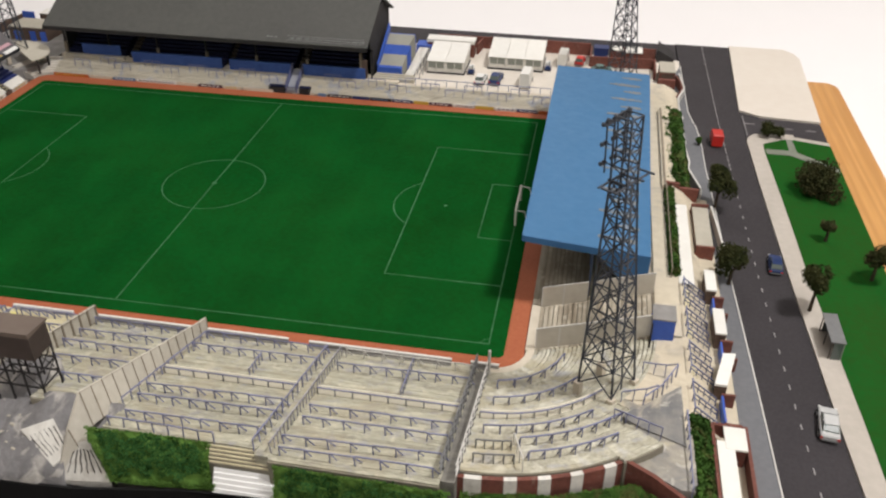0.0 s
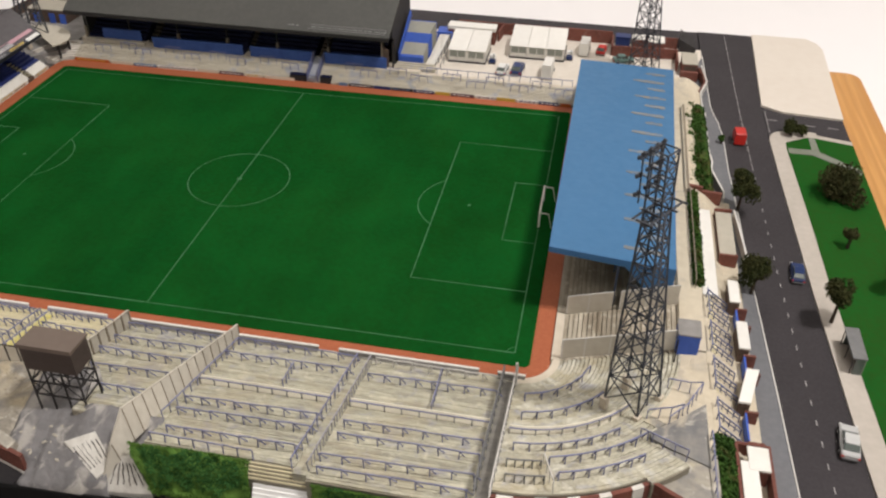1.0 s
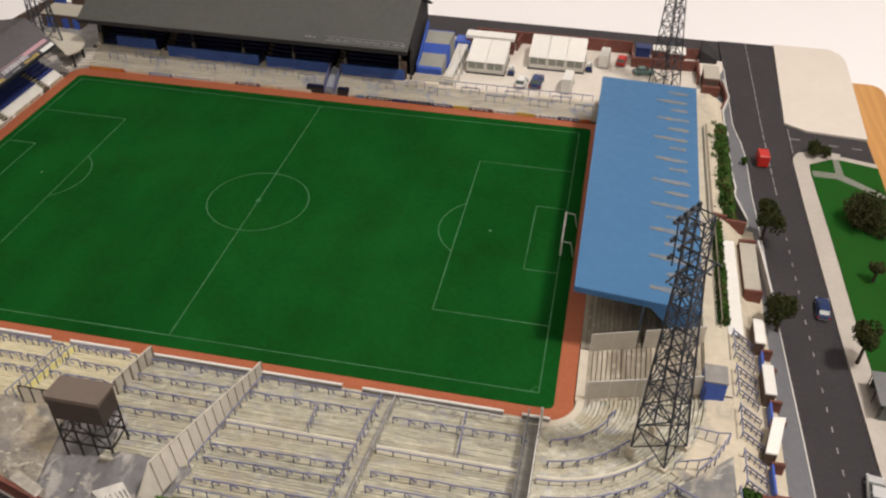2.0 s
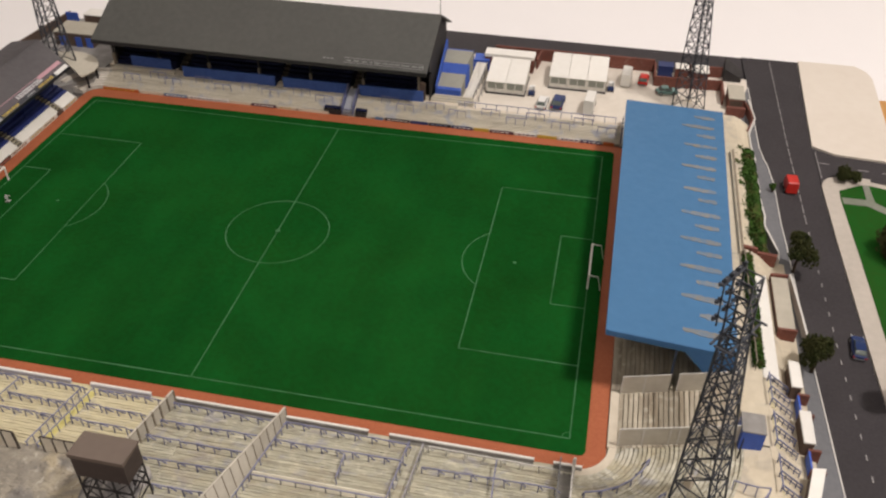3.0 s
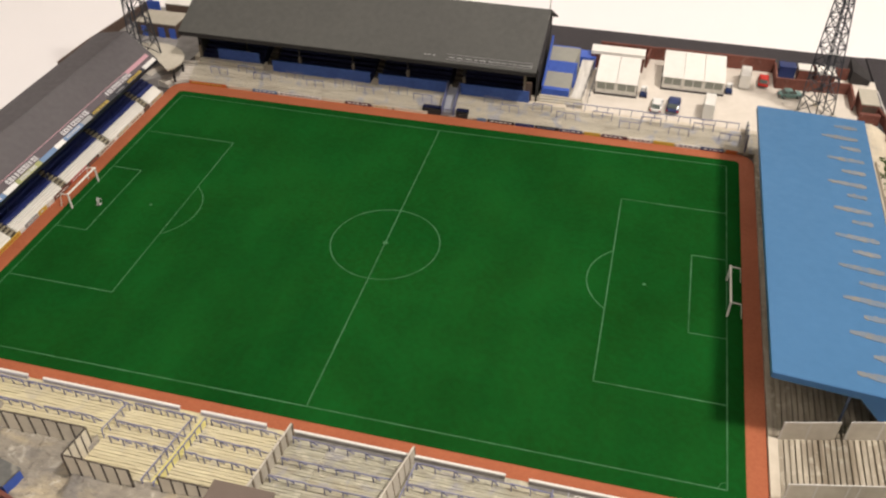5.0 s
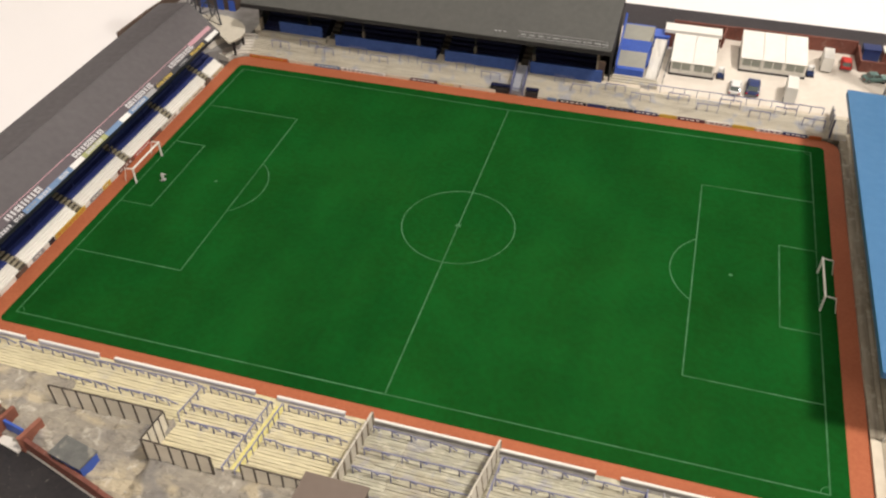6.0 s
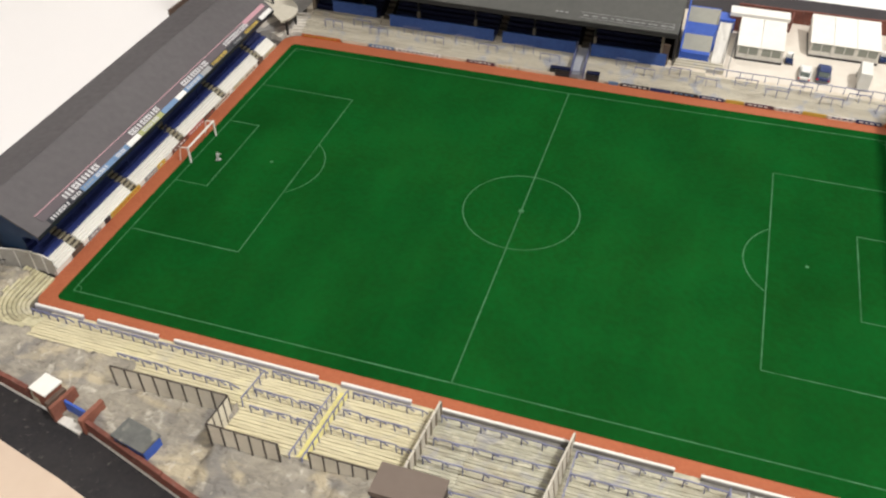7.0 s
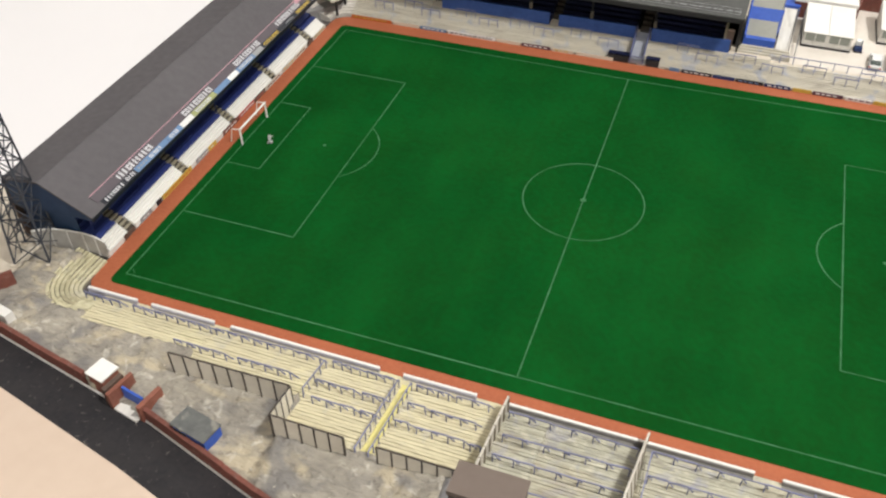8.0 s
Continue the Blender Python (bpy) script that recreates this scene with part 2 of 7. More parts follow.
RAIL_BLUE = material("barrier_blue", (0.19, 0.205, 0.38), (0.22, 0.215, 0.25), rough=0.5, grain=2.0, stain=0.3, amount=0.8, bump=0, jitter=0.15)
RAIL_DARK = material("rail_dark", (0.05, 0.045, 0.045), (0.10, 0.075, 0.05), rough=0.6, grain=1.4, stain=0.3, amount=0.7, bump=0)
RAIL_PALE = material("worn_pale_rail", (0.42, 0.41, 0.43), (0.22, 0.215, 0.26), rough=0.6, grain=1.6, stain=0.4, amount=0.9, bump=0)
RAIL_GREY = material("rail_grey", (0.20, 0.20, 0.20), (0.11, 0.11, 0.115), rough=0.6, bump=0)
STEEL = material("tower_steel", (0.052, 0.058, 0.072), (0.035, 0.036, 0.042), rough=0.55, grain=1.2, stain=0.2, amount=0.8, bump=0.1)
FENCE = material("pale_fence_card", (0.60, 0.56, 0.48), (0.46, 0.42, 0.35), grain=0.9, stain=0.2, amount=0.7, bump=0.1, jitter=0.07)
FENCE_POST = material("fence_post_brown", (0.26, 0.215, 0.16), (0.17, 0.14, 0.11), grain=1.2, stain=0.3)
FENCE_GREY = material("grey_mesh_panel", (0.40, 0.385, 0.35), (0.30, 0.28, 0.25), grain=1.4, stain=0.25, amount=0.7, bump=0.1)
BRICK = material("brick_paper", (0.205, 0.072, 0.052), (0.125, 0.047, 0.036), grain=2.2, stain=0.25, amount=0.9, bump=0.25, dirt=(((0.30, 0.22, 0.18), 0.8, 0.35, 0.58, 0.70),))
BRICK_BROWN = material("brown_brick_paper", (0.135, 0.09, 0.068), (0.085, 0.058, 0.045), grain=2.0, stain=0.25, amount=0.9)
BROWN = material("gantry_paint", (0.16, 0.124, 0.102), (0.142, 0.109, 0.09), rough=0.6, grain=0.8, stain=0.1, bump=0.05)
YELLOW = material("yellow_paint", (0.72, 0.65, 0.22), (0.64, 0.57, 0.28), grain=1.2, stain=0.4, amount=0.8, dirt=(((0.48, 0.42, 0.26), 0.9, 0.45, 0.55, 0.68),))
BEIGE_ROOF = material("beige_roof", (0.46, 0.425, 0.35), (0.36, 0.33, 0.27), grain=0.7, stain=0.12, amount=0.6)
GREEN_GREY = material("landing_grey", (0.32, 0.315, 0.27), (0.25, 0.245, 0.21), grain=0.8, stain=0.12)
RUBBLE_PALE = material("rubble_lumps", (0.60, 0.55, 0.44), (0.34, 0.31, 0.26), grain=0.9, stain=0.3, amount=0.9, bump=0.6)
APRON = material("stained_apron", (0.44, 0.40, 0.33), (0.29, 0.27, 0.235), grain=0.9, stain=0.3, amount=1.0, bump=0.7, dirt=(((0.23, 0.225, 0.22), 0.22, 0.8, 0.50, 0.60), ((0.62, 0.55, 0.38), 0.26, 0.6, 0.53, 0.62), ((0.66, 0.62, 0.54), 0.6, 0.5, 0.57, 0.66)))
FENCE_CREAM = material("cream_fence_card", (0.74, 0.69, 0.585), (0.60, 0.55, 0.46), grain=0.9, stain=0.2, amount=0.7, bump=0.1, jitter=0.07)
# The gantry's brown again, darkened: the sides' shade is in the colour.
GANTRY_SHADE = material("gantry_paint_shaded", (0.070, 0.052, 0.045), (0.055, 0.042, 0.036), rough=0.6, grain=0.8, stain=0.1, bump=0.05)
SCREED_DARK = material("dark_screed", (0.17, 0.17, 0.175), (0.28, 0.265, 0.24), grain=0.8, stain=0.2, amount=0.9, bump=0.5, dirt=(((0.52, 0.46, 0.36), 0.16, 0.9, 0.52, 0.60), ((0.62, 0.58, 0.50), 0.45, 0.6, 0.58, 0.66)))
TERR_SW = material("terrace_yellowed", (0.62, 0.575, 0.385), (0.45, 0.405, 0.255), grain=1.3, stain=0.3, amount=0.9, bump=0.6, jitter=0.1, dirt=(((0.28, 0.24, 0.16), 0.5, 0.6, 0.52, 0.64), ((0.70, 0.66, 0.53), 0.3, 0.6, 0.55, 0.66)))
GABLE_NAVY = material("navy_gable_paint", (0.022, 0.052, 0.115), (0.014, 0.03, 0.065), rough=0.5, grain=0.7, stain=0.08, bump=0.06)
SHED_ROOF = material("weathered_felt", (0.15, 0.152, 0.142), (0.095, 0.098, 0.095), grain=1.0, stain=0.25, amount=0.9, bump=0.4, dirt=(((0.34, 0.32, 0.27), 0.4, 0.6, 0.56, 0.66),))
STAIR_BLUE = material("bank_rail_blue", (0.115, 0.135, 0.29), (0.15, 0.15, 0.20), rough=0.5, grain=2.0, stain=0.3, amount=0.8, bump=0)
COLUMN_BLUE = material("column_blue", (0.07, 0.10, 0.17), (0.05, 0.06, 0.09), rough=0.5, bump=0.05)
TUNNEL = material("tunnel_floor_paint", (0.25, 0.27, 0.33), (0.34, 0.34, 0.35), grain=1.2, stain=0.4, amount=0.8)
CANOPY = material("canopy_card", (0.60, 0.555, 0.46), (0.47, 0.43, 0.35), grain=0.8, stain=0.15, amount=0.7)
PALE_STEP = material("whitened_steps", (0.66, 0.62, 0.56), (0.50, 0.46, 0.40), grain=1.5, stain=0.4, amount=0.9, bump=0.5)
TREAD = material("tan_tread", (0.444, 0.402, 0.288), (0.276, 0.24, 0.174), grain=1.2, stain=0.4, amount=0.8)
STAIR_BROWN = material("stair_brown", (0.105, 0.085, 0.06), (0.05, 0.042, 0.035), grain=1.2, stain=0.4, amount=0.9)
BAND = material("roof_band", (0.105, 0.088, 0.098), (0.085, 0.072, 0.08), rough=0.6, grain=0.9, stain=0.1)
GLASS = glass_material("window_glass", (0.10, 0.12, 0.11))
PAV_GLASS = glass_material("pavilion_glass", (0.24, 0.25, 0.215), 0.3)
TYRE = material("tyre_rubber", (0.02, 0.02, 0.02), rough=0.8, bump=0)
LEAF_TREE = material("tree_flock", (0.026, 0.038, 0.012), (0.055, 0.052, 0.019), rough=0.9, grain=0.9, stain=0.3, amount=1.0, bump=0.3, spec=0.1)
LEAF_BUSH = material("bush_flock", (0.032, 0.042, 0.014), (0.062, 0.052, 0.022), rough=0.9, grain=0.9, stain=0.3, amount=1.0, bump=0.3, spec=0.1)
LEAF_HEDGE = material("hedge_flock", (0.050, 0.106, 0.019), (0.024, 0.058, 0.012), rough=0.9, grain=0.9, stain=0.25, amount=1.0, bump=0.3, spec=0.1, dirt=(((0.11, 0.085, 0.035), 0.35, 0.75, 0.50, 0.64), ((0.075, 0.16, 0.03), 0.6, 0.5, 0.55, 0.66)))
LEAF_BANK = material("bank_flock", (0.055, 0.15, 0.04), (0.026, 0.088, 0.024), rough=0.95, grain=0.8, stain=0.35, amount=1.0, bump=0.3, spec=0.05, dirt=(((0.13, 0.23, 0.05), 0.36, 0.55, 0.56, 0.66), ((0.016, 0.052, 0.011), 0.5, 0.8, 0.53, 0.62)))
LEAF_BRIGHT = material("bright_grass_flock", (0.125, 0.225, 0.048), (0.07, 0.15, 0.03), rough=0.95, grain=0.9, stain=0.3, amount=1.0, bump=0.3, spec=0.05)
STEP_WHITE = material("bright_step_paint", (0.88, 0.87, 0.85), (0.80, 0.79, 0.77), grain=0.8, stain=0.2, amount=0.6, bump=0.1)
BARK = material("trunk_wire", (0.05, 0.035, 0.022), rough=0.9)
OAK = wood_material("oak_board", (0.66, 0.345, 0.115), (0.42, 0.19, 0.055))
CLOTH = material("white_table_surface", (0.82, 0.795, 0.79), (0.805, 0.78, 0.775), rough=0.6, grain=0.05, stain=0.01, amount=0.8, bump=0.0, spec=0.2)
# Plain black for the sheet and edge strip before the base.
BLACK_SHEET = material("black_cloth", (0.006, 0.006, 0.006), (0.012, 0.011, 0.011), rough=0.95, grain=0.6, stain=0.06)
WALL = material("room_wall_paint", (0.82, 0.80, 0.77), (0.80, 0.77, 0.74), grain=0.02, stain=0.004, amount=0.5, bump=0.0)
CARPET = material("room_carpet", (0.30, 0.28, 0.27), (0.24, 0.22, 0.21), rough=0.95, grain=0.2, stain=0.02)


def paint(name, rgb, rough=0.4):
    return material(name, rgb, tuple(c * 0.85 for c in rgb), rough=rough, grain=1.0, stain=0.3, amount=0.5, bump=0.05)


RED = paint("red_paint", (0.55, 0.03, 0.022))
CAR_BLUE = paint("car_blue_paint", (0.015, 0.034, 0.115))
CAR_NAVY = paint("car_navy_paint", (0.022, 0.04, 0.14))
SILVER = paint("silver_paint", (0.52, 0.52, 0.51))
TEAL = paint("teal_paint", (0.16, 0.28, 0.26))
OFFWHITE = paint("offwhite_paint", (0.76, 0.75, 0.72))
SIGN_WHITE = paint("sign_white", (0.56, 0.55, 0.56))
PINK = paint("pink_sign", (0.50, 0.27, 0.31))
SKYBLUE = paint("sky_blue_sign", (0.13, 0.22, 0.37))
LIME = paint("lime_sign", (0.34, 0.36, 0.15))
MAROON = paint("maroon_sign", (0.10, 0.05, 0.07))
ORANGE = paint("orange_sign", (0.50, 0.13, 0.035))
GOLD = paint("gold_sign", (0.55, 0.38, 0.07))
SIGN_BLACK = paint("black_sign", (0.02, 0.022, 0.03))
RED_FADED = paint("faded_red_sign", (0.42, 0.11, 0.09))
SIGN_GREY = paint("grey_sign_line", (0.30, 0.30, 0.30))


# ---------------- mesh helpers, in model units ----------------
def box(bm, x0, x1, y0, y1, z0, z1, bevel=0.0):
    vs = [bm.verts.new((x, y, z)) for z in (z0, z1) for x, y in ((x0, y0), (x1, y0), (x1, y1), (x0, y1))]
    fs = [bm.faces.new([vs[i] for i in q]) for q in ((3, 2, 1, 0), (4, 5, 6, 7), (0, 1, 5, 4), (1, 2, 6, 5), (2, 3, 7, 6), (3, 0, 4, 7))]
    if bevel:
        bmesh.ops.bevel(bm, geom=list({e for f in fs for e in f.edges}), offset=bevel, segments=2, affect="EDGES", profile=0.5)
    return bm


def prism(bm, outline, z0, z1):
    """An upright slab over an outline; z1 may be a function of x and y."""
    top = z1 if callable(z1) else (lambda x, y: z1)
    lo = [bm.verts.new((x, y, z0)) for x, y in outline]
    hi = [bm.verts.new((x, y, top(x, y))) for x, y in outline]
    k = len(outline)
    area = sum(outline[i][0] * outline[(i + 1) % k][1] - outline[(i + 1) % k][0] * outline[i][1] for i in range(k))
    flip = area < 0
    for i in range(k):
        j = (i + 1) % k
        q = [lo[i], lo[j], hi[j], hi[i]]
        bm.faces.new(q[::-1] if flip else q)
    bm.faces.new(hi[::-1] if flip else hi)
    bm.faces.new(lo if flip else lo[::-1])
    return bm


def beam(bm, a, b, w, h=None):
    """A bar of rectangular section between two points."""
    a, b = Vector(a), Vector(b)
    d = (b - a).normalized()
    side = d.cross(Vector((0, 0, 1)))
    side = side.normalized() if side.length > 1e-4 else Vector((1, 0, 0))
    up = side.cross(d).normalized()
    s, u = side * w / 2, up * (h or w) / 2
    r = [[bm.verts.new(p + s * i + u * j) for i, j in ((-1, -1), (1, -1), (1, 1), (-1, 1))] for p in (a, b)]
    for i in range(4):
        j = (i + 1) % 4
        bm.faces.new((r[0][i], r[0][j], r[1][j], r[1][i]))
    bm.faces.new(r[0][::-1])
    bm.faces.new(r[1])
    return bm


def plate(bm, pts, th):
    """A flat sheet of some thickness, centred on its outline."""
    p = [Vector(q) for q in pts]
    n = Vector((0, 0, 0))
    for i in range(len(p)):
        n += p[i].cross(p[(i + 1) % len(p)])
    n = n.normalized() * th / 2
    a, c = [bm.verts.new(q + n) for q in p], [bm.verts.new(q - n) for q in p]
    k = len(p)
    bm.faces.new(a)
    bm.faces.new(c[::-1])
    for i in range(k):
        j = (i + 1) % k
        bm.faces.new((a[i], c[i], c[j], a[j]))
    return bm


def tube(bm, a, b, r0, r1=None, sides=6):
    a, b = Vector(a), Vector(b)
    r1 = r0 if r1 is None else r1
    q = (b - a).to_track_quat("Z", "Y")
    rings = [[bm.verts.new(p + q @ Vector((r * math.cos(t), r * math.sin(t), 0))) for t in [math.tau * i / sides for i in range(sides)]] for p, r in ((a, r0), (b, r1))]
    for i in range(sides):
        j = (i + 1) % sides
        bm.faces.new((rings[0][i], rings[0][j], rings[1][j], rings[1][i]))
    bm.faces.new(rings[0][::-1])
    bm.faces.new(rings[1])
    return bm


def sweep(bm, profile, place, stations):
    """A closed profile of (d, z) carried along stations; place(d, s) gives x and y."""
    rings = [[bm.verts.new((*place(d, s), z)) for d, z in profile] for s in stations]
    k = len(profile)
    for a, b in zip(rings, rings[1:]):
        for i in range(k):
            j = (i + 1) % k
            bm.faces.new((a[i], a[j], b[j], b[i]))
    bm.faces.new(rings[0][::-1])
    bm.faces.new(rings[-1])
    bmesh.ops.recalc_face_normals(bm, faces=bm.faces)
    return bm


ORIGIN = {}


def mesh_of(name, bm, mat, o=(0, 0, 0)):
    me = bpy.data.meshes.new(name)
    for v in bm.verts:
        v.co = (v.co - Vector(o)) * U
    bm.normal_update()
    bm.to_mesh(me)
    bm.free()
    me.materials.append(mat)
    return me


def part(name, bm, mat, parent=None, label=""):
    """One mesh under a thing or a part. Coordinates are those of the plan; the thing's own origin is taken off."""
    o = ORIGIN.get(parent, Vector((0, 0, 0))) if parent else Vector((0, 0, 0))
    ob = new(name, mesh_of(name, bm, mat, o))
    if parent:
        ob.parent = parent
        ORIGIN[ob] = o
    return tagged(ob, label) if label else ob


def share(name, me, parent, at, turn=0.0):
    """Another object on a mesh that is there already, at a place within its parent."""
    ob = new(name, me)
    ob.parent = parent
    ob.location = Vector(at) * U
    ob.rotation_euler = (0, 0, turn)
    return ob


def thing(name, at, label, category, group="", kind=""):
    e = new(name)
    e.location = Vector(at) * U
    e.empty_display_size = 0.01
    ORIGIN[e] = Vector(at)
    return tagged(e, label, category, group, kind)


def solid(name, bm, mat, label, category, group="", kind="", at=None):
    """A thing of one mesh, its origin at its base."""
    if at is None:
        lo = [min(v.co[i] for v in bm.verts) for i in range(3)]
        hi = [max(v.co[i] for v in bm.verts) for i in range(3)]
        at = ((lo[0] + hi[0]) / 2, (lo[1] + hi[1]) / 2, lo[2])
    ob = new(name, mesh_of(name, bm, mat, at))
    ob.location = Vector(at) * U
    return tagged(ob, label, category, group, kind)


B = bmesh.new
rnd = random.Random(7)


def leaves(spots, size, seed):
    """Small folded leaf clumps at the given spots, as one bmesh."""
    r = random.Random(seed)
    bm = B()
    for p in spots:
        c = Vector(p)
        s = size * r.uniform(0.6, 1.3)
        a = Vector((r.uniform(-1, 1), r.uniform(-1, 1), r.uniform(-1, 1))).normalized()
        b = a.orthogonal().normalized()
        b.rotate(Matrix.Rotation(r.uniform(0, 6.28), 3, a))
        n = a.cross(b)
        v = [bm.verts.new(c + q) for q in (a * s, b * s * 0.7 + n * s * 0.25, -a * s * 0.8, -b * s * 0.7 + n * s * 0.25, n * s * 0.5)]
        bm.faces.new((v[0], v[1], v[4]))
        bm.faces.new((v[1], v[2], v[4]))
        bm.faces.new((v[2], v[3], v[4]))
        bm.faces.new((v[3], v[0], v[4]))
    return bm


# ---------------- room and table ----------------
def room():
    # Unseen walls, ceiling and floor, added to close the scene and bounce light.
    for name, x0, x1, y0, y1 in (("wall_north", -2.7, 2.9, 2.7, 2.8), ("wall_south", -2.7, 2.9, -2.6, -2.5), ("wall_east", 2.8, 2.9, -2.5, 2.7), ("wall_west", -2.7, -2.6, -2.5, 2.7)):
        solid(name, box(B(), x0 / U, x1 / U, y0 / U, y1 / U, -0.78 / U, 2.20 / U), WALL, "unseen plain off-white room wall, added to bounce light", "wall", kind="structure")
    solid("ceiling", box(B(), -2.7 / U, 2.9 / U, -2.6 / U, 2.8 / U, 2.20 / U, 2.26 / U), WALL, "unseen plain white room ceiling, added to bounce light", "ceiling", kind="structure")
    solid("floor", box(B(), -2.7 / U, 2.9 / U, -2.6 / U, 2.8 / U, -0.84 / U, -0.78 / U), CARPET, "unseen dark grey room carpet, added to close the room", "floor", kind="structure")
    table = thing("display_table", (0, 0, -0.78 / U), "large white-topped display table carrying the model", "table")
    part("tabletop", box(B(), -300, 330, -160, 420, -9, -5, 0.8), CLOTH, table)
    for x in (-285, 315):
        for y in (-145, 405):
            part("leg", box(B(), x - 5, x + 5, y - 5, y + 5, -0.78 / U, -9), RAIL_GREY, table)
    bm = B()
    outline = [(104, -160), (123.6, -160), (123.6, 79)]
    outline += [(120.6 + 3 * math.cos(a), 79 + 3.5 * math.sin(a)) for a in (0.4, 0.8, 1.2, 1.57)] + [(104, 82.5)]
    solid("oak_board", prism(bm, outline, -5, -4), OAK, "warm oak board with bold grain beside the model base", "board")
    bm = B()
    nx, ny = 40, 14
    g = [[bm.verts.new((-12.9 + 126 * i / nx, -70.4 - 60 * j / ny, -4.9 + 0.5 * noise.noise((i * 0.4, j * 0.5, 1.0)) + 0.55)) for i in range(nx + 1)] for j in range(ny + 1)]
    for j in range(ny):
        for i in range(nx):
            bm.faces.new((g[j][i], g[j + 1][i], g[j + 1][i + 1], g[j][i + 1]))
    bm.normal_update()
    bmesh.ops.solidify(bm, geom=bm.faces[:], thickness=0.3)
    solid("black_cloth", bm, BLACK_SHEET, "black sheet lying in front of the model base", "cloth")


room()

# ---------------- base board and ground sheets ----------------
BASE_OUT = [(-90, -92), (-13, -92), (-13, -71.3), (14, -70.8), (26, -70), (111.7, -70), (111.8, 43.5), (113.6, 83), (111.7, 86), (-72, 86), (-73.5, 75.5), (-82.6, 72), (-85.4, 44), (-85.4, -50), (-90, -56)]
solid("display_board", prism(B(), BASE_OUT, -5, -0.4), BASE, "dark-edged board carrying the model football ground", "board", kind="structure")


def ground(name, outline, top, mat, label, category="ground", lo=-0.4):
    return solid(name, prism(B(), outline, lo, top), mat, label, category, kind="structure")


FRONT = [(-13, -71.3), (0, -71.05), (14, -70.8), (26, -70), (34, -70), (111.7, -70)]
solid("front_edge", prism(B(), [(x, y - 0.3) for x, y in FRONT] + [(x, y) for x, y in FRONT[::-1]], -5, lambda x, y: float(np.interp(x, [0, 12, 19, 30], [0.7, 1.4, 2.2, 3.5]))), BLACK_SHEET, "black front edge of the model board", "board edge", kind="structure")
ROAD_W = [(84.9, 86), (85.3, 70), (85.7, 44), (86.3, 39.5), (86.85, 37), (87.0, 34.8), (87.4, 31), (87.5, 18), (87.8, 12), (88.4, -10), (88.8, -20), (89.65, -40), (90.2, -56), (90.7, -70)]
ROAD_E = [(99.9, -70), (99.1, -56.7), (98.5, -45.4), (97.9, -29.3), (97.35, -16), (96.9, 0), (96.5, 15), (96.2, 32), (96.3, 36.7), (96.15, 46.6), (96.7, 61), (97.7, 86)]
ground("road_east", ROAD_W + ROAD_E, 1.9, ASPHALT, "dark grey asphalt street with a dashed white centre line", "road")
ground("pavement_west", [(83.0, 62), *[(x - 0.02, y) for x, y in ROAD_W[1:]], (80, -70), (80, 0), (83.0, 5)], 2.15, PAVING, "mid-grey paved footway along the ground's outer wall", "pavement")
KERB_IN = [(99.0, 28), (99.6, 10), (99.85, 0.6), (100.1, -12.5), (101.0, -34), (101.5, -44.8), (101.8, -53.6), (102.4, -70)]
ground("pavement_east", [(x + 0.02, y) for x, y in ROAD_E[:8]] + [(96.45, 33.2), (96.9, 34.3), (97.6, 35.2), (98.6, 35.8), (100.4, 36.3), (104.0, 36.6), (105.6, 36.4), (105.4, 35.5), (111.75, 34.0), (111.75, 32.5), (105.2, 34.1), (103.4, 34.0), (99.15, 31.2)] + KERB_IN, 2.2, PAVE_PALE, "pale paved footway edging the park", "pavement")
ground("park", [(111.75, -70), (111.75, 32.46), (105.2, 34.06), (103.4, 33.96), (99.2, 31.2)] + [(x + 0.04, y) for x, y in KERB_IN], 2.25, PARK, "bright green flocked park lawn", "lawn")
ground("road_side", [(96.2, 46.5), (96.34, 36.75), (96.3, 32.4), (99.0, 33.2), (104.8, 35.2), (111.8, 33.4), (111.8, 43.4), (106.2, 43.8), (100.1, 44.3)], 1.9, ASPHALT, "dark asphalt side street joining the main street", "road")
ground("blank_corner", [(96.2, 46.65), (100.1, 44.4), (106.2, 43.9), (111.85, 43.5), (113.4, 80), (112.6, 83.5), (110.4, 86), (97.75, 86), (96.75, 61)], 2.3, BOARD, "bare cream board left unfinished at a corner", "board")
for outline in ([(99.3, 26.9), (103.5, 26.9), (106.4, 24.8), (111.3, 21.0), (111.6, 22.8), (107.0, 26.7), (104.3, 28.9), (99.3, 28.9)], [(103.6, 28.92), (104.3, 28.95), (105.0, 28.4), (104.8, 34.0), (103.7, 33.95)]):
    ground("park_path", outline, 2.31, PATH_GREY, "narrow grey footpath curving over the park lawn", "path", lo=2.2)


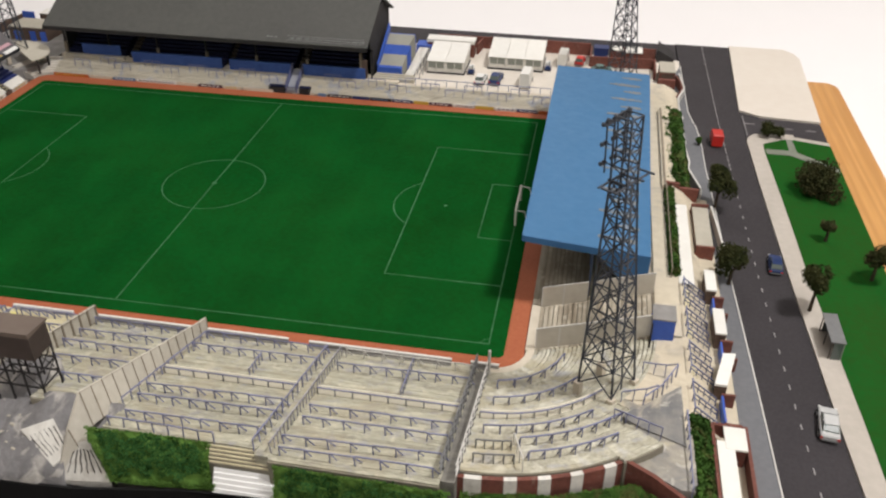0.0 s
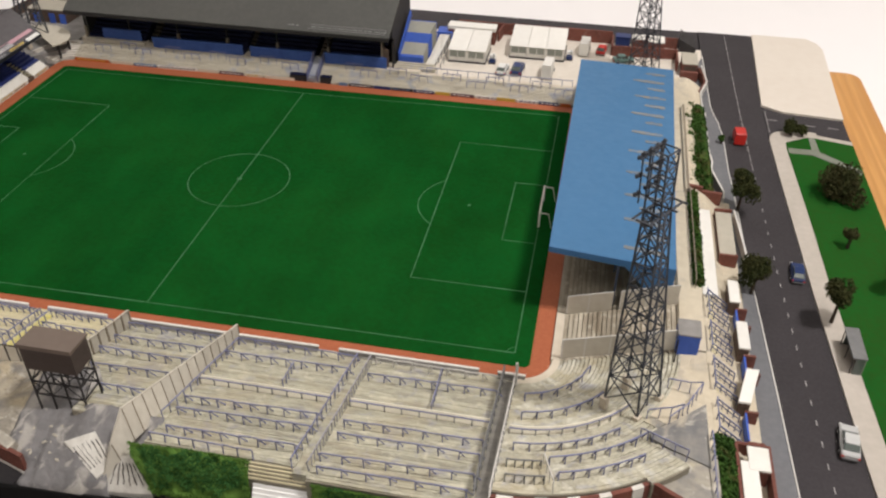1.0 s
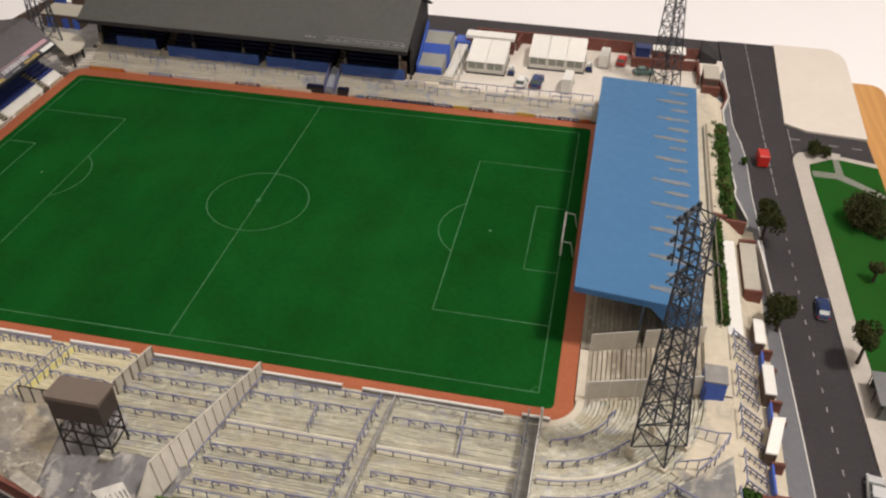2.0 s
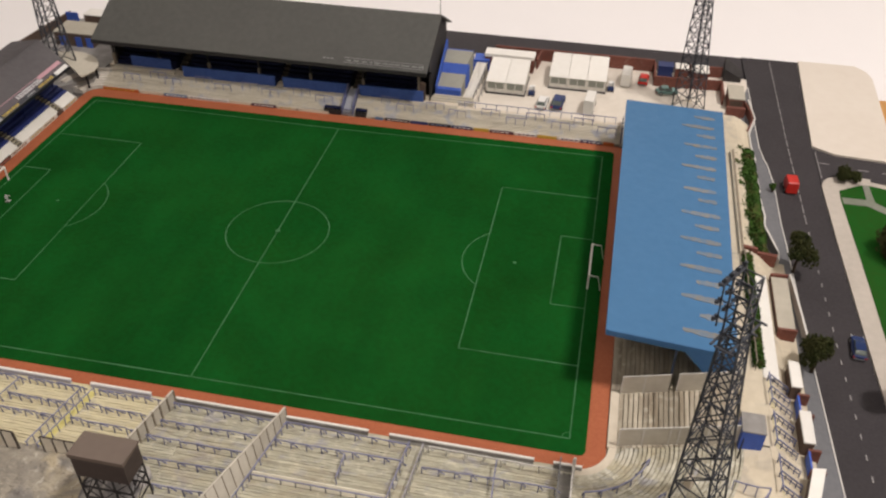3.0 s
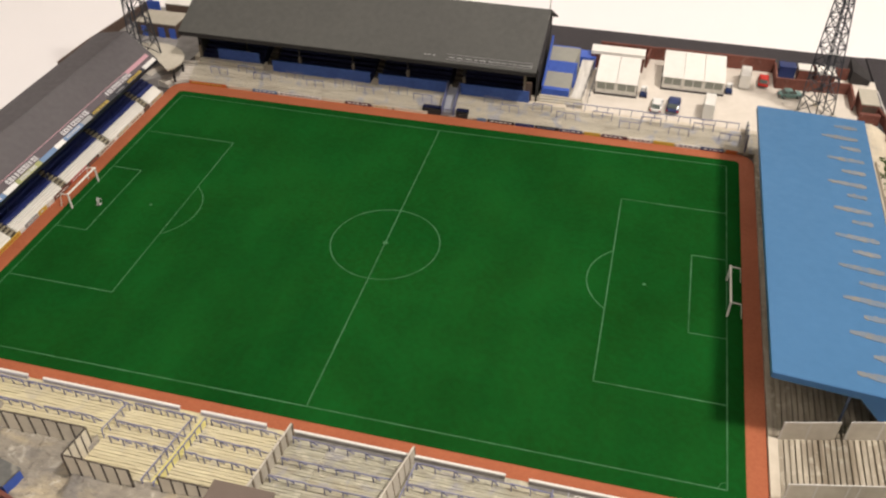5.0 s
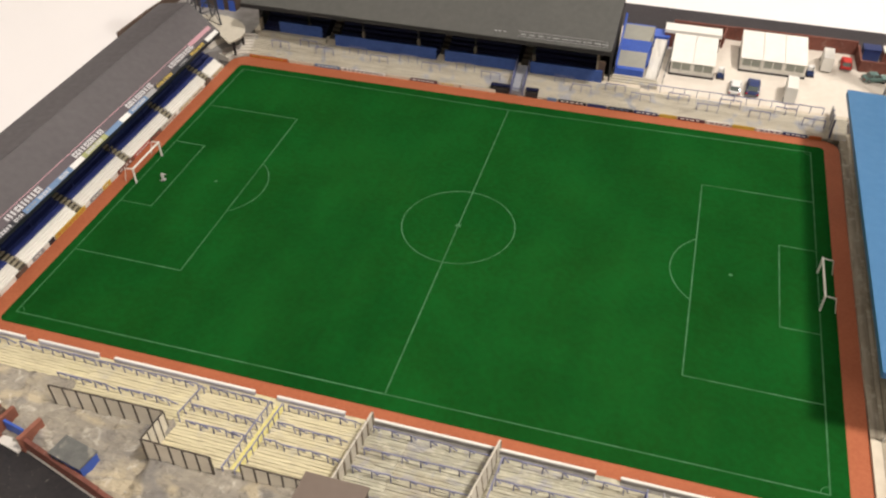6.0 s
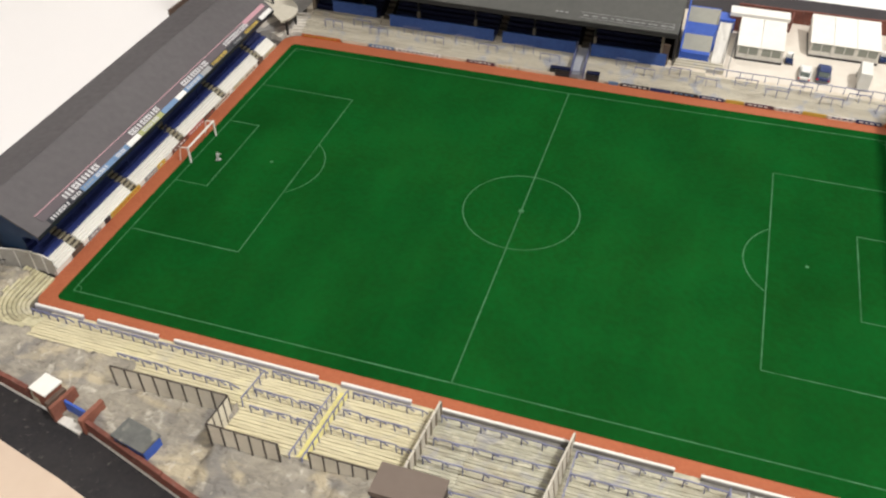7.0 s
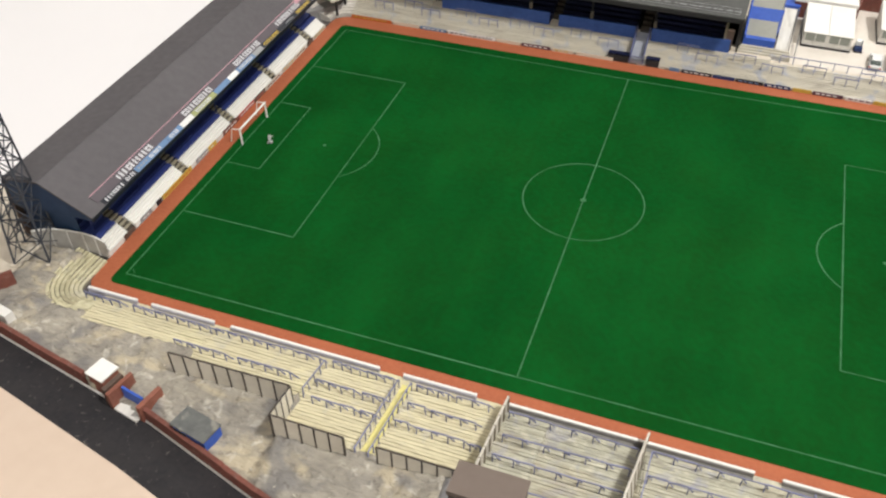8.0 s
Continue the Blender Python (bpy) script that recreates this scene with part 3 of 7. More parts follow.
def road_dashes():
    line = thing("road_marking", (92, 0, 1.9), "dashed white centre line along the street", "road marking", kind="structure")
    y = -68.0
    while y < 84:
        f = np.interp(y, [-71, -54, -33, -14, 13, 45, 86], [95.1, 94.4, 93.5, 92.85, 92.2, 91.5, 91.2])
        k = -0.02 if y < 40 else 0.0
        long = 0.95 if y < 18 else 2.6
        part("dash", prism(B(), [(f - 0.065, y), (f + 0.065, y), (f + 0.065 + k * long, y + long), (f - 0.065 + k * long, y + long)], 1.8, 1.93), ROAD_PAINT, line)
        y += 3.5 if y < 18 else 3.3
    for x, y in ((96.8, 41.0), (100.3, 40.4), (104.0, 39.9), (108.4, 39.7)):
        part("dash", prism(B(), [(x, y - 0.1), (x + 1.9, y - 0.2), (x + 1.9, y), (x, y + 0.1)], 1.8, 1.93), ROAD_PAINT, line)
    for i in range(7):
        y = 35.4 + i * 1.4
        part("dash", prism(B(), [(96.63, y), (96.77, y), (96.77, y + 1.1), (96.63, y + 1.1)], 1.8, 1.93), ROAD_PAINT, line)
    kerb = thing("kerb_line", (90, 0, 1.9), "thin pale kerb stones between street and footway", "kerb", kind="structure")
    for a, b in zip(ROAD_W[1:], ROAD_W[2:]):
        part("kerb_stone", beam(B(), (a[0], a[1], 2.1), (b[0], b[1], 2.1), 0.17, 0.26), KERB, kerb)


road_dashes()

ground("road_north", [(-72.5, 74.2), (84.85, 74.2), (84.85, 86), (-71.8, 86)], 1.7, ASPHALT, "dark strip of road behind the ground", "road")
ground("car_park", [(23.5, 47.8), (61.5, 47.8), (62.5, 50.1), (83.0, 50.1), (85.2, 62), (85.2, 74.1), (23.5, 74.1)], 2.0, CARPARK, "pale concrete car park surface", "car park")
ground("ground_behind_stand", [(-60, 50.5), (23.4, 50.5), (23.4, 74.1), (-60, 74.1)], 1.8, CONCRETE, "pale ground behind the main stand", "ground")
ground("ground_northwest", [(-85, 36.5), (-66, 36.5), (-60.1, 43), (-60.1, 74.1), (-74, 74.1), (-82.2, 71.6), (-84.8, 50)], 1.8, GREYGROUND, "grey screeded yard behind the corner of the ground", "ground")
ground("ground_west", [(-85, -50), (-69.2, -50), (-69.2, 36.4), (-85, 36.4)], 1.6, CONCRETE, "pale ground behind the seated end stand", "ground")


def embankment():
    prof = [(76.9, -0.4), (76.9, 5.4), (80.6, 5.4), (82.2, 4.6), (83.6, 3.6), (83.6, -0.4)]
    solid("east_bank", sweep(B(), prof, lambda d, s: (d, s), [5.6, 20, 50.0]), ALLEY, "cream earth bank with a path behind the covered end", "bank", kind="structure")
    prof = [(76.9, -0.4), (76.9, 5.4), (80.6, 5.4), (82.2, 4.6), (84.2, 2.9), (86.6, 2.7), (86.6, -0.4)]
    solid("east_bank", sweep(B(), prof, lambda d, s: (d, s), [-36.3, -10, 5.58]), ALLEY, "cream earth bank with a path behind the covered end", "bank", kind="structure")
    prof = [(80.2, -0.4), (80.2, 5.45), (81.0, 5.4), (82.2, 4.6), (84.2, 2.9), (86.6, 2.7), (86.6, -0.4)]
    solid("east_bank_lower", sweep(B(), prof, lambda d, s: (d, s), [-70.5, -50, -36.35]), ALLEY, "cream earth bank stepping down to the turnstiles", "bank", kind="structure")


embankment()


# ---------------- pitch ----------------
def pitch():
    def rounded(x0, x1, y0, y1, r):
        out = []
        for cx, cy, a0 in ((x1 - r, y1 - r, 0), (x0 + r, y1 - r, 90), (x0 + r, y0 + r, 180), (x1 - r, y0 + r, 270)):
            out += [(cx + r * math.cos(radians(a0 + a)), cy + r * math.sin(radians(a0 + a))) for a in range(0, 91, 15)]
        return out
    solid("cinder_track", prism(B(), rounded(-60.4, 60.2, -40.9, 42.0, 3.2), -0.4, -0.05), TRACK, "orange-red cinder track round the pitch", "track", kind="structure")
    field = thing("pitch", (0, 0, -0.05), "dark green flocked football pitch with thin white lines", "football pitch", kind="structure")
    turf = rounded(-57.7, 57.5, -38.55, 38.7, 1.0)
    part("turf", prism(B(), [(x, y + (float(np.interp(x, [-57.7, 0, 57.5], [-0.25, -0.45, 0.75])) if y > 0 else 0)) for x, y in turf], -0.06, 0.0), PITCH, field)
    w = 0.2

    def line(x0, y0, x1, y1, k=w):
        a, b = Vector((x0, y0, 0.012)), Vector((x1, y1, 0.012))
        part("line", beam(B(), a, b, k, 0.024), LINE, field)

    def arc(cx, cy, r, a0, a1, k=w):
        n = 40
        bm = B()
        ring = [[bm.verts.new((cx + q * math.cos(radians(a0 + (a1 - a0) * i / n)), cy + q * math.sin(radians(a0 + (a1 - a0) * i / n)), 0.02)) for q in (r - k / 2, r + k / 2)] for i in range(n + 1)]
        for a, b in zip(ring, ring[1:]):
            bm.faces.new((a[0], a[1], b[1], b[0]))
        part("line", bm, LINE, field)
    xw, xe = -56.2, 55.2
    south = [(xw, -36.5), (0, -36.15), (xe, -35.95)]
    north = [(xw, 36.7), (0, 36.3), (xe, 37.3)]
    for side in (south, north):
        for p, q in zip(side, side[1:]):
            line(*p, *q, 0.2)
    line(xw, -36.5, xw, 36.7, 0.2)
    line(xe, -35.95, xe, 37.3, 0.2)
    line(0, -36.15, 0, 36.3, 0.22)
    arc(0, -0.1, 9.15, 0, 360)
    arc(0, -0.1, 0.25, 0, 360, 0.4)
    for s, goal_x, box_x, six_x, spot in ((1, xe, 37.1, 49.65, 42.6), (-1, xw, -37.75, -50.4, -43.3)):
        for x, y in ((box_x, 22.1), (six_x, 9.2)):
            line(goal_x, -y, x, -y)
            line(goal_x, y, x, y)
            line(x, -y, x, y)
        arc(spot, 0, 0.15, 0, 360, 0.3)
        a = math.degrees(math.acos(abs(spot - box_x) / 9.0))
        arc(spot, 0, 9.0, 180 - a if s > 0 else -a, 180 + a if s > 0 else a)
    for x, y, a0 in ((xw, -36.5, 0), (xe, -35.95, 90), (xe, 37.3, 180), (xw, 36.7, 270)):
        arc(x, y, 1.1, a0, a0 + 90, 0.1)


pitch()


def goal(x, s):
    g = thing("goal", (x, 0, 0), "white-painted wire football goal without a net", "goal", "goals on the pitch")
    for y in (-4.2, 4.2):
        part("post", tube(B(), (x, y, 0), (x, y, 2.9), 0.17), WHITE, g)
        part("stay", tube(B(), (x, y, 2.9), (x + s * 1.5, y, 2.75), 0.1), WHITE, g)
        part("back_leg", tube(B(), (x + s * 1.5, y, 2.75), (x + s * 2.1, y, 0.0), 0.07), WHITE, g)
    part("crossbar", tube(B(), (x, -4.35, 2.9), (x, 4.35, 2.9), 0.17), WHITE, g)


goal(55.2, 1)
goal(-56.2, -1)


def figure():
    bm = B()
    tube(bm, (-52.1, -2.4, 0), (-52.1, -2.2, 0.8), 0.14, 0.16, 8)
    tube(bm, (-52.3, -1.9, 0), (-52.3, -2.1, 0.8), 0.14, 0.16, 8)
    tube(bm, (-52.2, -2.15, 0.75), (-52.2, -2.15, 1.55), 0.3, 0.36, 8)
    tube(bm, (-52.2, -2.15, 1.55), (-52.2, -2.15, 1.95), 0.17, 0.15, 8)
    tube(bm, (-52.2, -2.5, 1.45), (-51.6, -2.8, 1.2), 0.1, 0.09, 6)
    tube(bm, (-52.2, -1.8, 1.45), (-51.6, -1.5, 1.2), 0.1, 0.09, 6)
    box(bm, -52.7, -51.7, -2.7, -1.6, 0, 0.08)
    for v in bm.verts:
        v.co = Vector((-52.2, -2.15, 0)) + (v.co - Vector((-52.2, -2.15, 0))) * 0.75
    solid("model_figure", bm, material("figure_paint", (0.72, 0.71, 0.68), (0.05, 0.06, 0.05), grain=1.6, stain=1.0, amount=1.0), "tiny painted model figure standing before the goal", "figurine")


figure()


# ---------------- terraces ----------------
def stairs_profile(d0, z0, n, depth, rise, lo=-0.4):
    prof, d, z = [(d0, lo), (d0, z0)], d0, z0
    for i in range(n):
        d += depth
        prof.append((d, z))
        z += rise
        prof.append((d, z))
    prof.append((d + depth, z))
    prof.append((d + depth, lo))
    return prof


SLOPE = 0.30
WEST = 0.235


def south_z(y):
    return 0.45 + SLOPE * (-42.2 - y)


def west_z(y):
    return 0.45 + WEST * (-42.2 - y)


def stepped(owner, place, stations, d0, z0, n, depth, rise, mat, joint=0.13, sink=0.16):
    """Terrace steps, each a part with a thin dark joint behind it, over a lower bed; the joint also stands in for edge
    shade.
    """
    part("bed", sweep(B(), [(d, z - sink if z > 0 else z) for d, z in stairs_profile(d0, z0, n, depth, rise)], place, stations), DARK_BED, owner)
    gap = joint if depth > 0 else -joint
    for i in range(n + 1):
        a, c, z = d0 + i * depth, d0 + (i + 1) * depth, z0 + i * rise
        bm = sweep(B(), [(a, z - 0.55), (a, z), (c - gap, z), (c - gap, z - 0.55)], place, stations)
        for v in bm.verts:
            p = Vector((v.co.x * 0.31, v.co.y * 0.31, i * 1.7))
            v.co += Vector((noise.noise(p) * 0.06, noise.noise(p + Vector((9, 4, 2))) * 0.06, noise.noise(p * 1.6 + Vector((2, 8, 5))) * 0.04))
        part("step", bm, mat, owner)


def terrace_block(x0, x1, y_back, slope, mat, label):
    depth = 0.56
    n = int((-42.2 - y_back) / depth)
    k = max(6, int((x1 - x0) / 1.1))
    t = thing("terrace", ((x0 + x1) / 2, (y_back - 42.2) / 2, 0), label, "terrace", "south terrace blocks")
    stepped(t, lambda d, s: (s, -42.2 - d), [x0 + (x1 - x0) * i / k for i in range(k + 1)], 0, 0.45, n - 1, depth, depth * slope, mat, 0.165 if slope > 0.25 else 0.15, 0.2)


PALE = "weathered grey-beige stepped terrace block beside the pitch"
CREAM = "cream-painted stepped terrace block beside the pitch"
terrace_block(16.9, 34.6, -67.5, SLOPE, TERR_X, PALE)
terrace_block(36.4, 54.4, -69.5, SLOPE, TERR_X, PALE)
terrace_block(5.5, 16.85, -63.5, SLOPE, TERR_X, PALE)
terrace_block(0.35, 5.45, -57.5, SLOPE, TERR_X, PALE)
terrace_block(-11.4, 0.3, -55.5, WEST, TERR_W, CREAM)
terrace_block(-22.6, -12.7, -55.5, WEST, TERR_W, CREAM)
terrace_block(-38.5, -22.65, -50.6, WEST, TERR_W, CREAM)
terrace_block(-56.0, -38.55, -47.6, WEST, TERR_W, CREAM)


def aisle(x0, x1, y_back, slope, mat, label, tread=0.9):
    bm = B()
    n = int((-42.2 - y_back) / tread)
    prof = stairs_profile(0, 0.5, n - 1, tread, tread * slope)
    solid("aisle_stairs", sweep(bm, prof, lambda d, s: (s, -42.2 - d), [x0, x1]), mat, label, "stairs", "terrace aisles")


aisle(34.65, 36.35, -68.6, SLOPE, TERR_X, "narrow worn stairway between two terrace blocks")
aisle(54.45, 55.9, -68.3, SLOPE, STAIR_AND_SHADE, "narrow dark grey stairway between two fences", 0.5)
aisle(-12.65, -11.45, -55.9, WEST, YELLOW, "yellow-painted stairway between cream terrace blocks")

CX, CY, R0 = 55.95, -36.6, 5.6


def corner_terrace():
    def at(c):
        return lambda d, s: (CX + d * math.cos(radians(s)), CY + d * math.sin(radians(s)))
    for a0, a1, n in ((-90, -56, 26), (-56, -46, 27), (-46, -40, 22), (-40, 0, 17)):
        st = [a0 + (a1 - a0) * i / 14 for i in range(15)]
        t = thing("corner_terrace", (*at(0)(12, (a0 + a1) / 2), 0), "curved weathered terrace round the corner of the pitch", "terrace", "corner terrace")
        stepped(t, at(0), st, R0, 0.45, int(n * 1.45 * 0.62 / 0.56), 0.56, 0.56 * SLOPE, TERR_R, 0.13, 0.17)
    apron(-57, -36, APRON, "stained cream apron behind the corner terrace")
    apron(-36, 0, ALLEY, "cream path surface behind the corner terrace")
    prof = [(4.5, -0.4), (4.5, 0.35), (R0, 0.42), (R0, -0.4)]
    solid("corner_kerb", sweep(B(), prof, at(0), [-90 + 90 * i / 12 for i in range(13)]), CONCRETE, "pale curved kerb at the foot of the corner terrace", "kerb", kind="structure")


def apron(a0, a1, mat, label):
    """Ground between the terrace and the outer bank."""
    bm = B()
    rows = []
    for i in range(25):
        a = a0 + (a1 - a0) * i / 24
        r_in = 24.75 if a < -40 else 21.05
        ca, sa = math.cos(radians(a)), math.sin(radians(a))
        r_out = min((80.3 - CX) / max(ca, 1e-3), (63.6 + CY) / max(-sa, 1e-3) if sa < -0.01 else 99)
        if a < -44:
            r_out = min(r_out, (-60.3 - 0.56 * (CX - 72.6) - CY) / (sa + 0.56 * ca))
        z_in = 0.40 + SLOPE * (r_in - R0)
        z_out = np.interp(a, [-57, -45, -35, -20, 0], [6.8, 6.8, 6.2, 5.5, 5.4])
        row = []
        for j in range(7):
            f = j / 6
            r = r_in + (max(r_out, r_in + 0.3) - r_in) * f
            row.append(bm.verts.new((CX + r * ca, CY + r * sa, z_in + (z_out - z_in) * f + 0.12 * noise.noise((i * 0.7, j * 0.9, 3.0)))))
        row.insert(0, bm.verts.new((row[0].co.x, row[0].co.y, -0.4)))
        row.append(bm.verts.new((row[-1].co.x, row[-1].co.y, -0.4)))
        rows.append(row)
    for a, b in zip(rows, rows[1:]):
        for p in range(len(a) - 1):
            bm.faces.new((a[p], a[p + 1], b[p + 1], b[p]))
    bmesh.ops.recalc_face_normals(bm, faces=bm.faces)
    if a0 < -50:
        patch = B()
        spots = [[patch.verts.new((u, v, 6.62 + 0.22 * noise.noise((u * 0.5, v * 0.5, 1.0)))) for u, v in ((72.8 + 6.6 * t, -53.3 + 6.0 * t), (72.9 + 6.6 * t, -54.2 - 3.0 * t))] for t in [i / 10 for i in range(11)]]
        for p, q in zip(spots, spots[1:]):
            patch.faces.new((p[0], p[1], q[1], q[0]))
        lower = bmesh.ops.extrude_face_region(patch, geom=patch.faces[:])
        for v in [g for g in lower["geom"] if isinstance(g, bmesh.types.BMVert)]:
            v.co.z -= 0.7
        bmesh.ops.recalc_face_normals(patch, faces=patch.faces)
        solid("screed_patch", patch, SCREED_DARK, "dark blue-grey screed patch on the cream apron", "ground", kind="structure")
    solid("corner_apron", bm, mat, label, "ground", kind="structure")


corner_terrace()

et = thing("end_terrace", (69, 4, 0), "weathered stepped terrace under the blue roof", "terrace", "end terrace")
stepped(et, lambda d, s: (d, s), [CY + 0.02 + (44.5 - CY - 0.02) * i / 40 for i in range(41)], 61.5, 0.45, 23, 0.66, 0.66 * SLOPE, TERR_Y, 0.12, 0.25)
solid("end_kerb", box(B(), 60.25, 61.48, CY + 0.02, -26.4, -0.4, 0.4), CONCRETE, "pale path at the foot of the end terrace", "kerb", kind="structure")
solid("end_kerb", box(B(), 60.25, 61.48, -26.38, 44.0, -0.4, 0.4), TERR_Y, "brown weathered path below the covered terrace", "kerb", kind="structure")
solid("south_kerb", box(B(), -56, 0.3, -42.18, -40.95, -0.4, 0.25), TERR_W, "narrow cream path between track and terrace", "kerb", kind="structure")
solid("south_kerb", box(B(), 0.32, CX, -42.18, -40.95, -0.4, 0.25), TERR_X, "narrow grey-beige path between track and terrace", "kerb", kind="structure")


def west_corner():
    """Worn yellowed steps: straight before the screen, a quarter turn, then straight into the long terrace."""
    c = (-58.4, -40.2)
    label = "small worn yellowed terrace turning round the pitch corner"
    runs = ((lambda d, s: (c[0] - d, s), [-40.15 + 0.8 * i for i in range(7)]),
            (lambda d, s: (c[0] + d * math.cos(radians(s)), c[1] + d * math.sin(radians(s))), [180 + 7.5 * i for i in range(13)]),
            (lambda d, s: (s, c[1] - d), [-58.35, -57.6, -56.8, -56.05]))
    for k, (place, stations) in enumerate(runs):
        t = thing("corner_terrace", (*place(4, stations[1]), 0), label, "terrace", "corner terrace")
        stepped(t, place, stations, 1.75, 0.3, 7, 0.56, 0.17, TERR_SW, 0.12, 0.2)


west_corner()


def lane_wall(x):
    """Line of the brick wall between the rough ground and the lane."""
    return -51.6 - 0.208 * (x + 63.5) - max(0.0, x + 38) * 0.09


def RISE(x, y):
    """The rough ground climbs towards the back of the tall terrace."""
    up = np.interp(x, [-45, -38, -23.5, -22, -8, -1, 5, 7, 17], [0, 0.7, 0.8, 1.9, 2.6, 4.2, 4.95, 5.3, 5.4])
    back = np.interp(x, [-38, -23, -22, 0, 5.0, 8.0, 17], [-50.7, -50.7, -55.7, -55.7, -58.0, -63.2, -63.2])
    edge = lane_wall(x) if x < 3.2 else -71.0
    f = min(1.0, max(0.0, (y - edge) / (back - edge)))
    return float(up * f ** 0.6)


def rough_ground():
    def inside(x, y):
        if (x < 1.6 and y < lane_wall(x) - 0.2) or y < np.interp(x, [-13, 14, 26], [-71.3, -70.8, -70.0]):
            return False
        if x < -56:
            return math.hypot(x + 58.4, y + 40.2) > 5.75 and y < -36.5 and x > -69.5 and (x < -58.4 or y < -44.6)
        if x < -38.5:
            return y < -46.6
        if x < -22.6:
            return y < -49.6
        if x < 0.3:
            return y < -54.9
        if x < 5.5:
            return y < -56.6
        if x < 12.6:
            return y < -62.5
        return x < 17.2 and -68.2 < y < -63.0
    def sheet(columns, mat, label):
        bm = B()
        cache = {}

        def vert(i, j):
            if (i, j) not in cache:
                x, y = i * 0.45, j * 0.45
                calm = 0.45 if x > -2 else 1.0
                z = 1.75 + 0.45 * noise.noise((x * 0.13, y * 0.16, 0.3)) + calm * (0.30 * noise.noise((x * 0.45, y * 0.5, 2.0)) + 0.16 * noise.noise((x * 1.1, y * 1.2, 5.0)))
                z += RISE(x, y) + calm * (0.45 * abs(noise.noise((x * 0.7 + y * 0.3, y * 0.9, 7.0))) + 0.18 * noise.noise((x * 1.9, y * 2.3, 4.0)))
                cache[i, j] = bm.verts.new((x, y, z))
            return cache[i, j]
        for i in columns:
            for j in range(-160, -76):
                if inside((i + 0.5) * 0.45, (j + 0.5) * 0.45):
                    bm.faces.new((vert(i, j), vert(i + 1, j), vert(i + 1, j + 1), vert(i, j + 1)))
        lo = {}
        for e in [e for e in bm.edges if len(e.link_faces) == 1]:
            q = []
            for v in e.verts:
                if v not in lo:
                    lo[v] = bm.verts.new((v.co.x, v.co.y, -0.4))
                q.append(lo[v])
            bm.faces.new((e.verts[0], e.verts[1], q[1], q[0]))
        bmesh.ops.recalc_face_normals(bm, faces=bm.faces)
        for f in bm.faces:
            f.smooth = True
        solid("rough_ground", bm, mat, label, "ground", kind="structure")
    sheet(range(-160, -5), RUBBLE, "rough tan and grey unmade ground behind the terraces")
    sheet(range(-5, 40), GANTRY_GROUND, "smooth dark grey screed round the camera gantry")


rough_ground()


def south_edge():
    def on(x, off):
        return (x, lane_wall(x) - off)
    ground("road_south", [on(-88, 0.73), on(-88, 6.2), on(-58, 6.2), on(-38, 6.8), on(-13, 6.4), (-13, -71.3), (1.0, -71.0), on(1.0, 0.73), on(-38, 0.73)], 1.0, ASPHALT_DARK, "dark asphalt lane outside the brick boundary wall", "road")
    ground("blank_front", [on(-88, 6.23), (-90, -92), (-13, -92), on(-13, 6.43), on(-38, 6.83), on(-58, 6.23)], 1.05, BOARD_SW, "bare cream board in front of the lane", "board")
    wall = thing("boundary_wall", (-40, -56, 1.0), "long low red-brick boundary wall with pale kerb", "wall", kind="structure")
    xs = [-88, -76, -66, -58, -52, -48.4]
    for a, b in zip(xs, xs[1:]):
        p, q = on(a, 0.5), on(b, 0.5)
        part("wall_panel", prism(B(), [p, q, (q[0], q[1] + 0.55), (p[0], p[1] + 0.55)], 0.6, 3.1 + rnd.uniform(-0.15, 0.2)), BRICK, wall)
    xs = [-38.6, -34, -30, -26, -21, -15, -9, -4.4, -0.4, 1.6]
    for a, b in zip(xs, xs[1:]):
        p, q = on(a, 0.5), on(b, 0.5)
        part("wall_panel", prism(B(), [p, q, (q[0], q[1] + 0.55), (p[0], p[1] + 0.55)], 0.6, (3.2 if b < -5 else 3.7) + rnd.uniform(-0.2, 0.2)), BRICK, wall)
    part("kerb", prism(B(), [on(-88, 0.72), on(-38, 0.72), on(1.6, 0.72), on(1.6, 0.5), on(-38, 0.5), on(-88, 0.5)], 0.6, 1.15), KERB, wall, "pale kerb strip at the wall's foot")

    p = on(-5.2, -0.1)
    part("pier", prism(B(), [p, (p[0] + 4.6, p[1] - 1.7), (p[0] + 4.9, p[1] - 0.4), (p[0] + 0.5, p[1] + 1.4)], 0.8, 3.75), APRON, wall, "tan-topped corner pier of the wall")


south_edge()


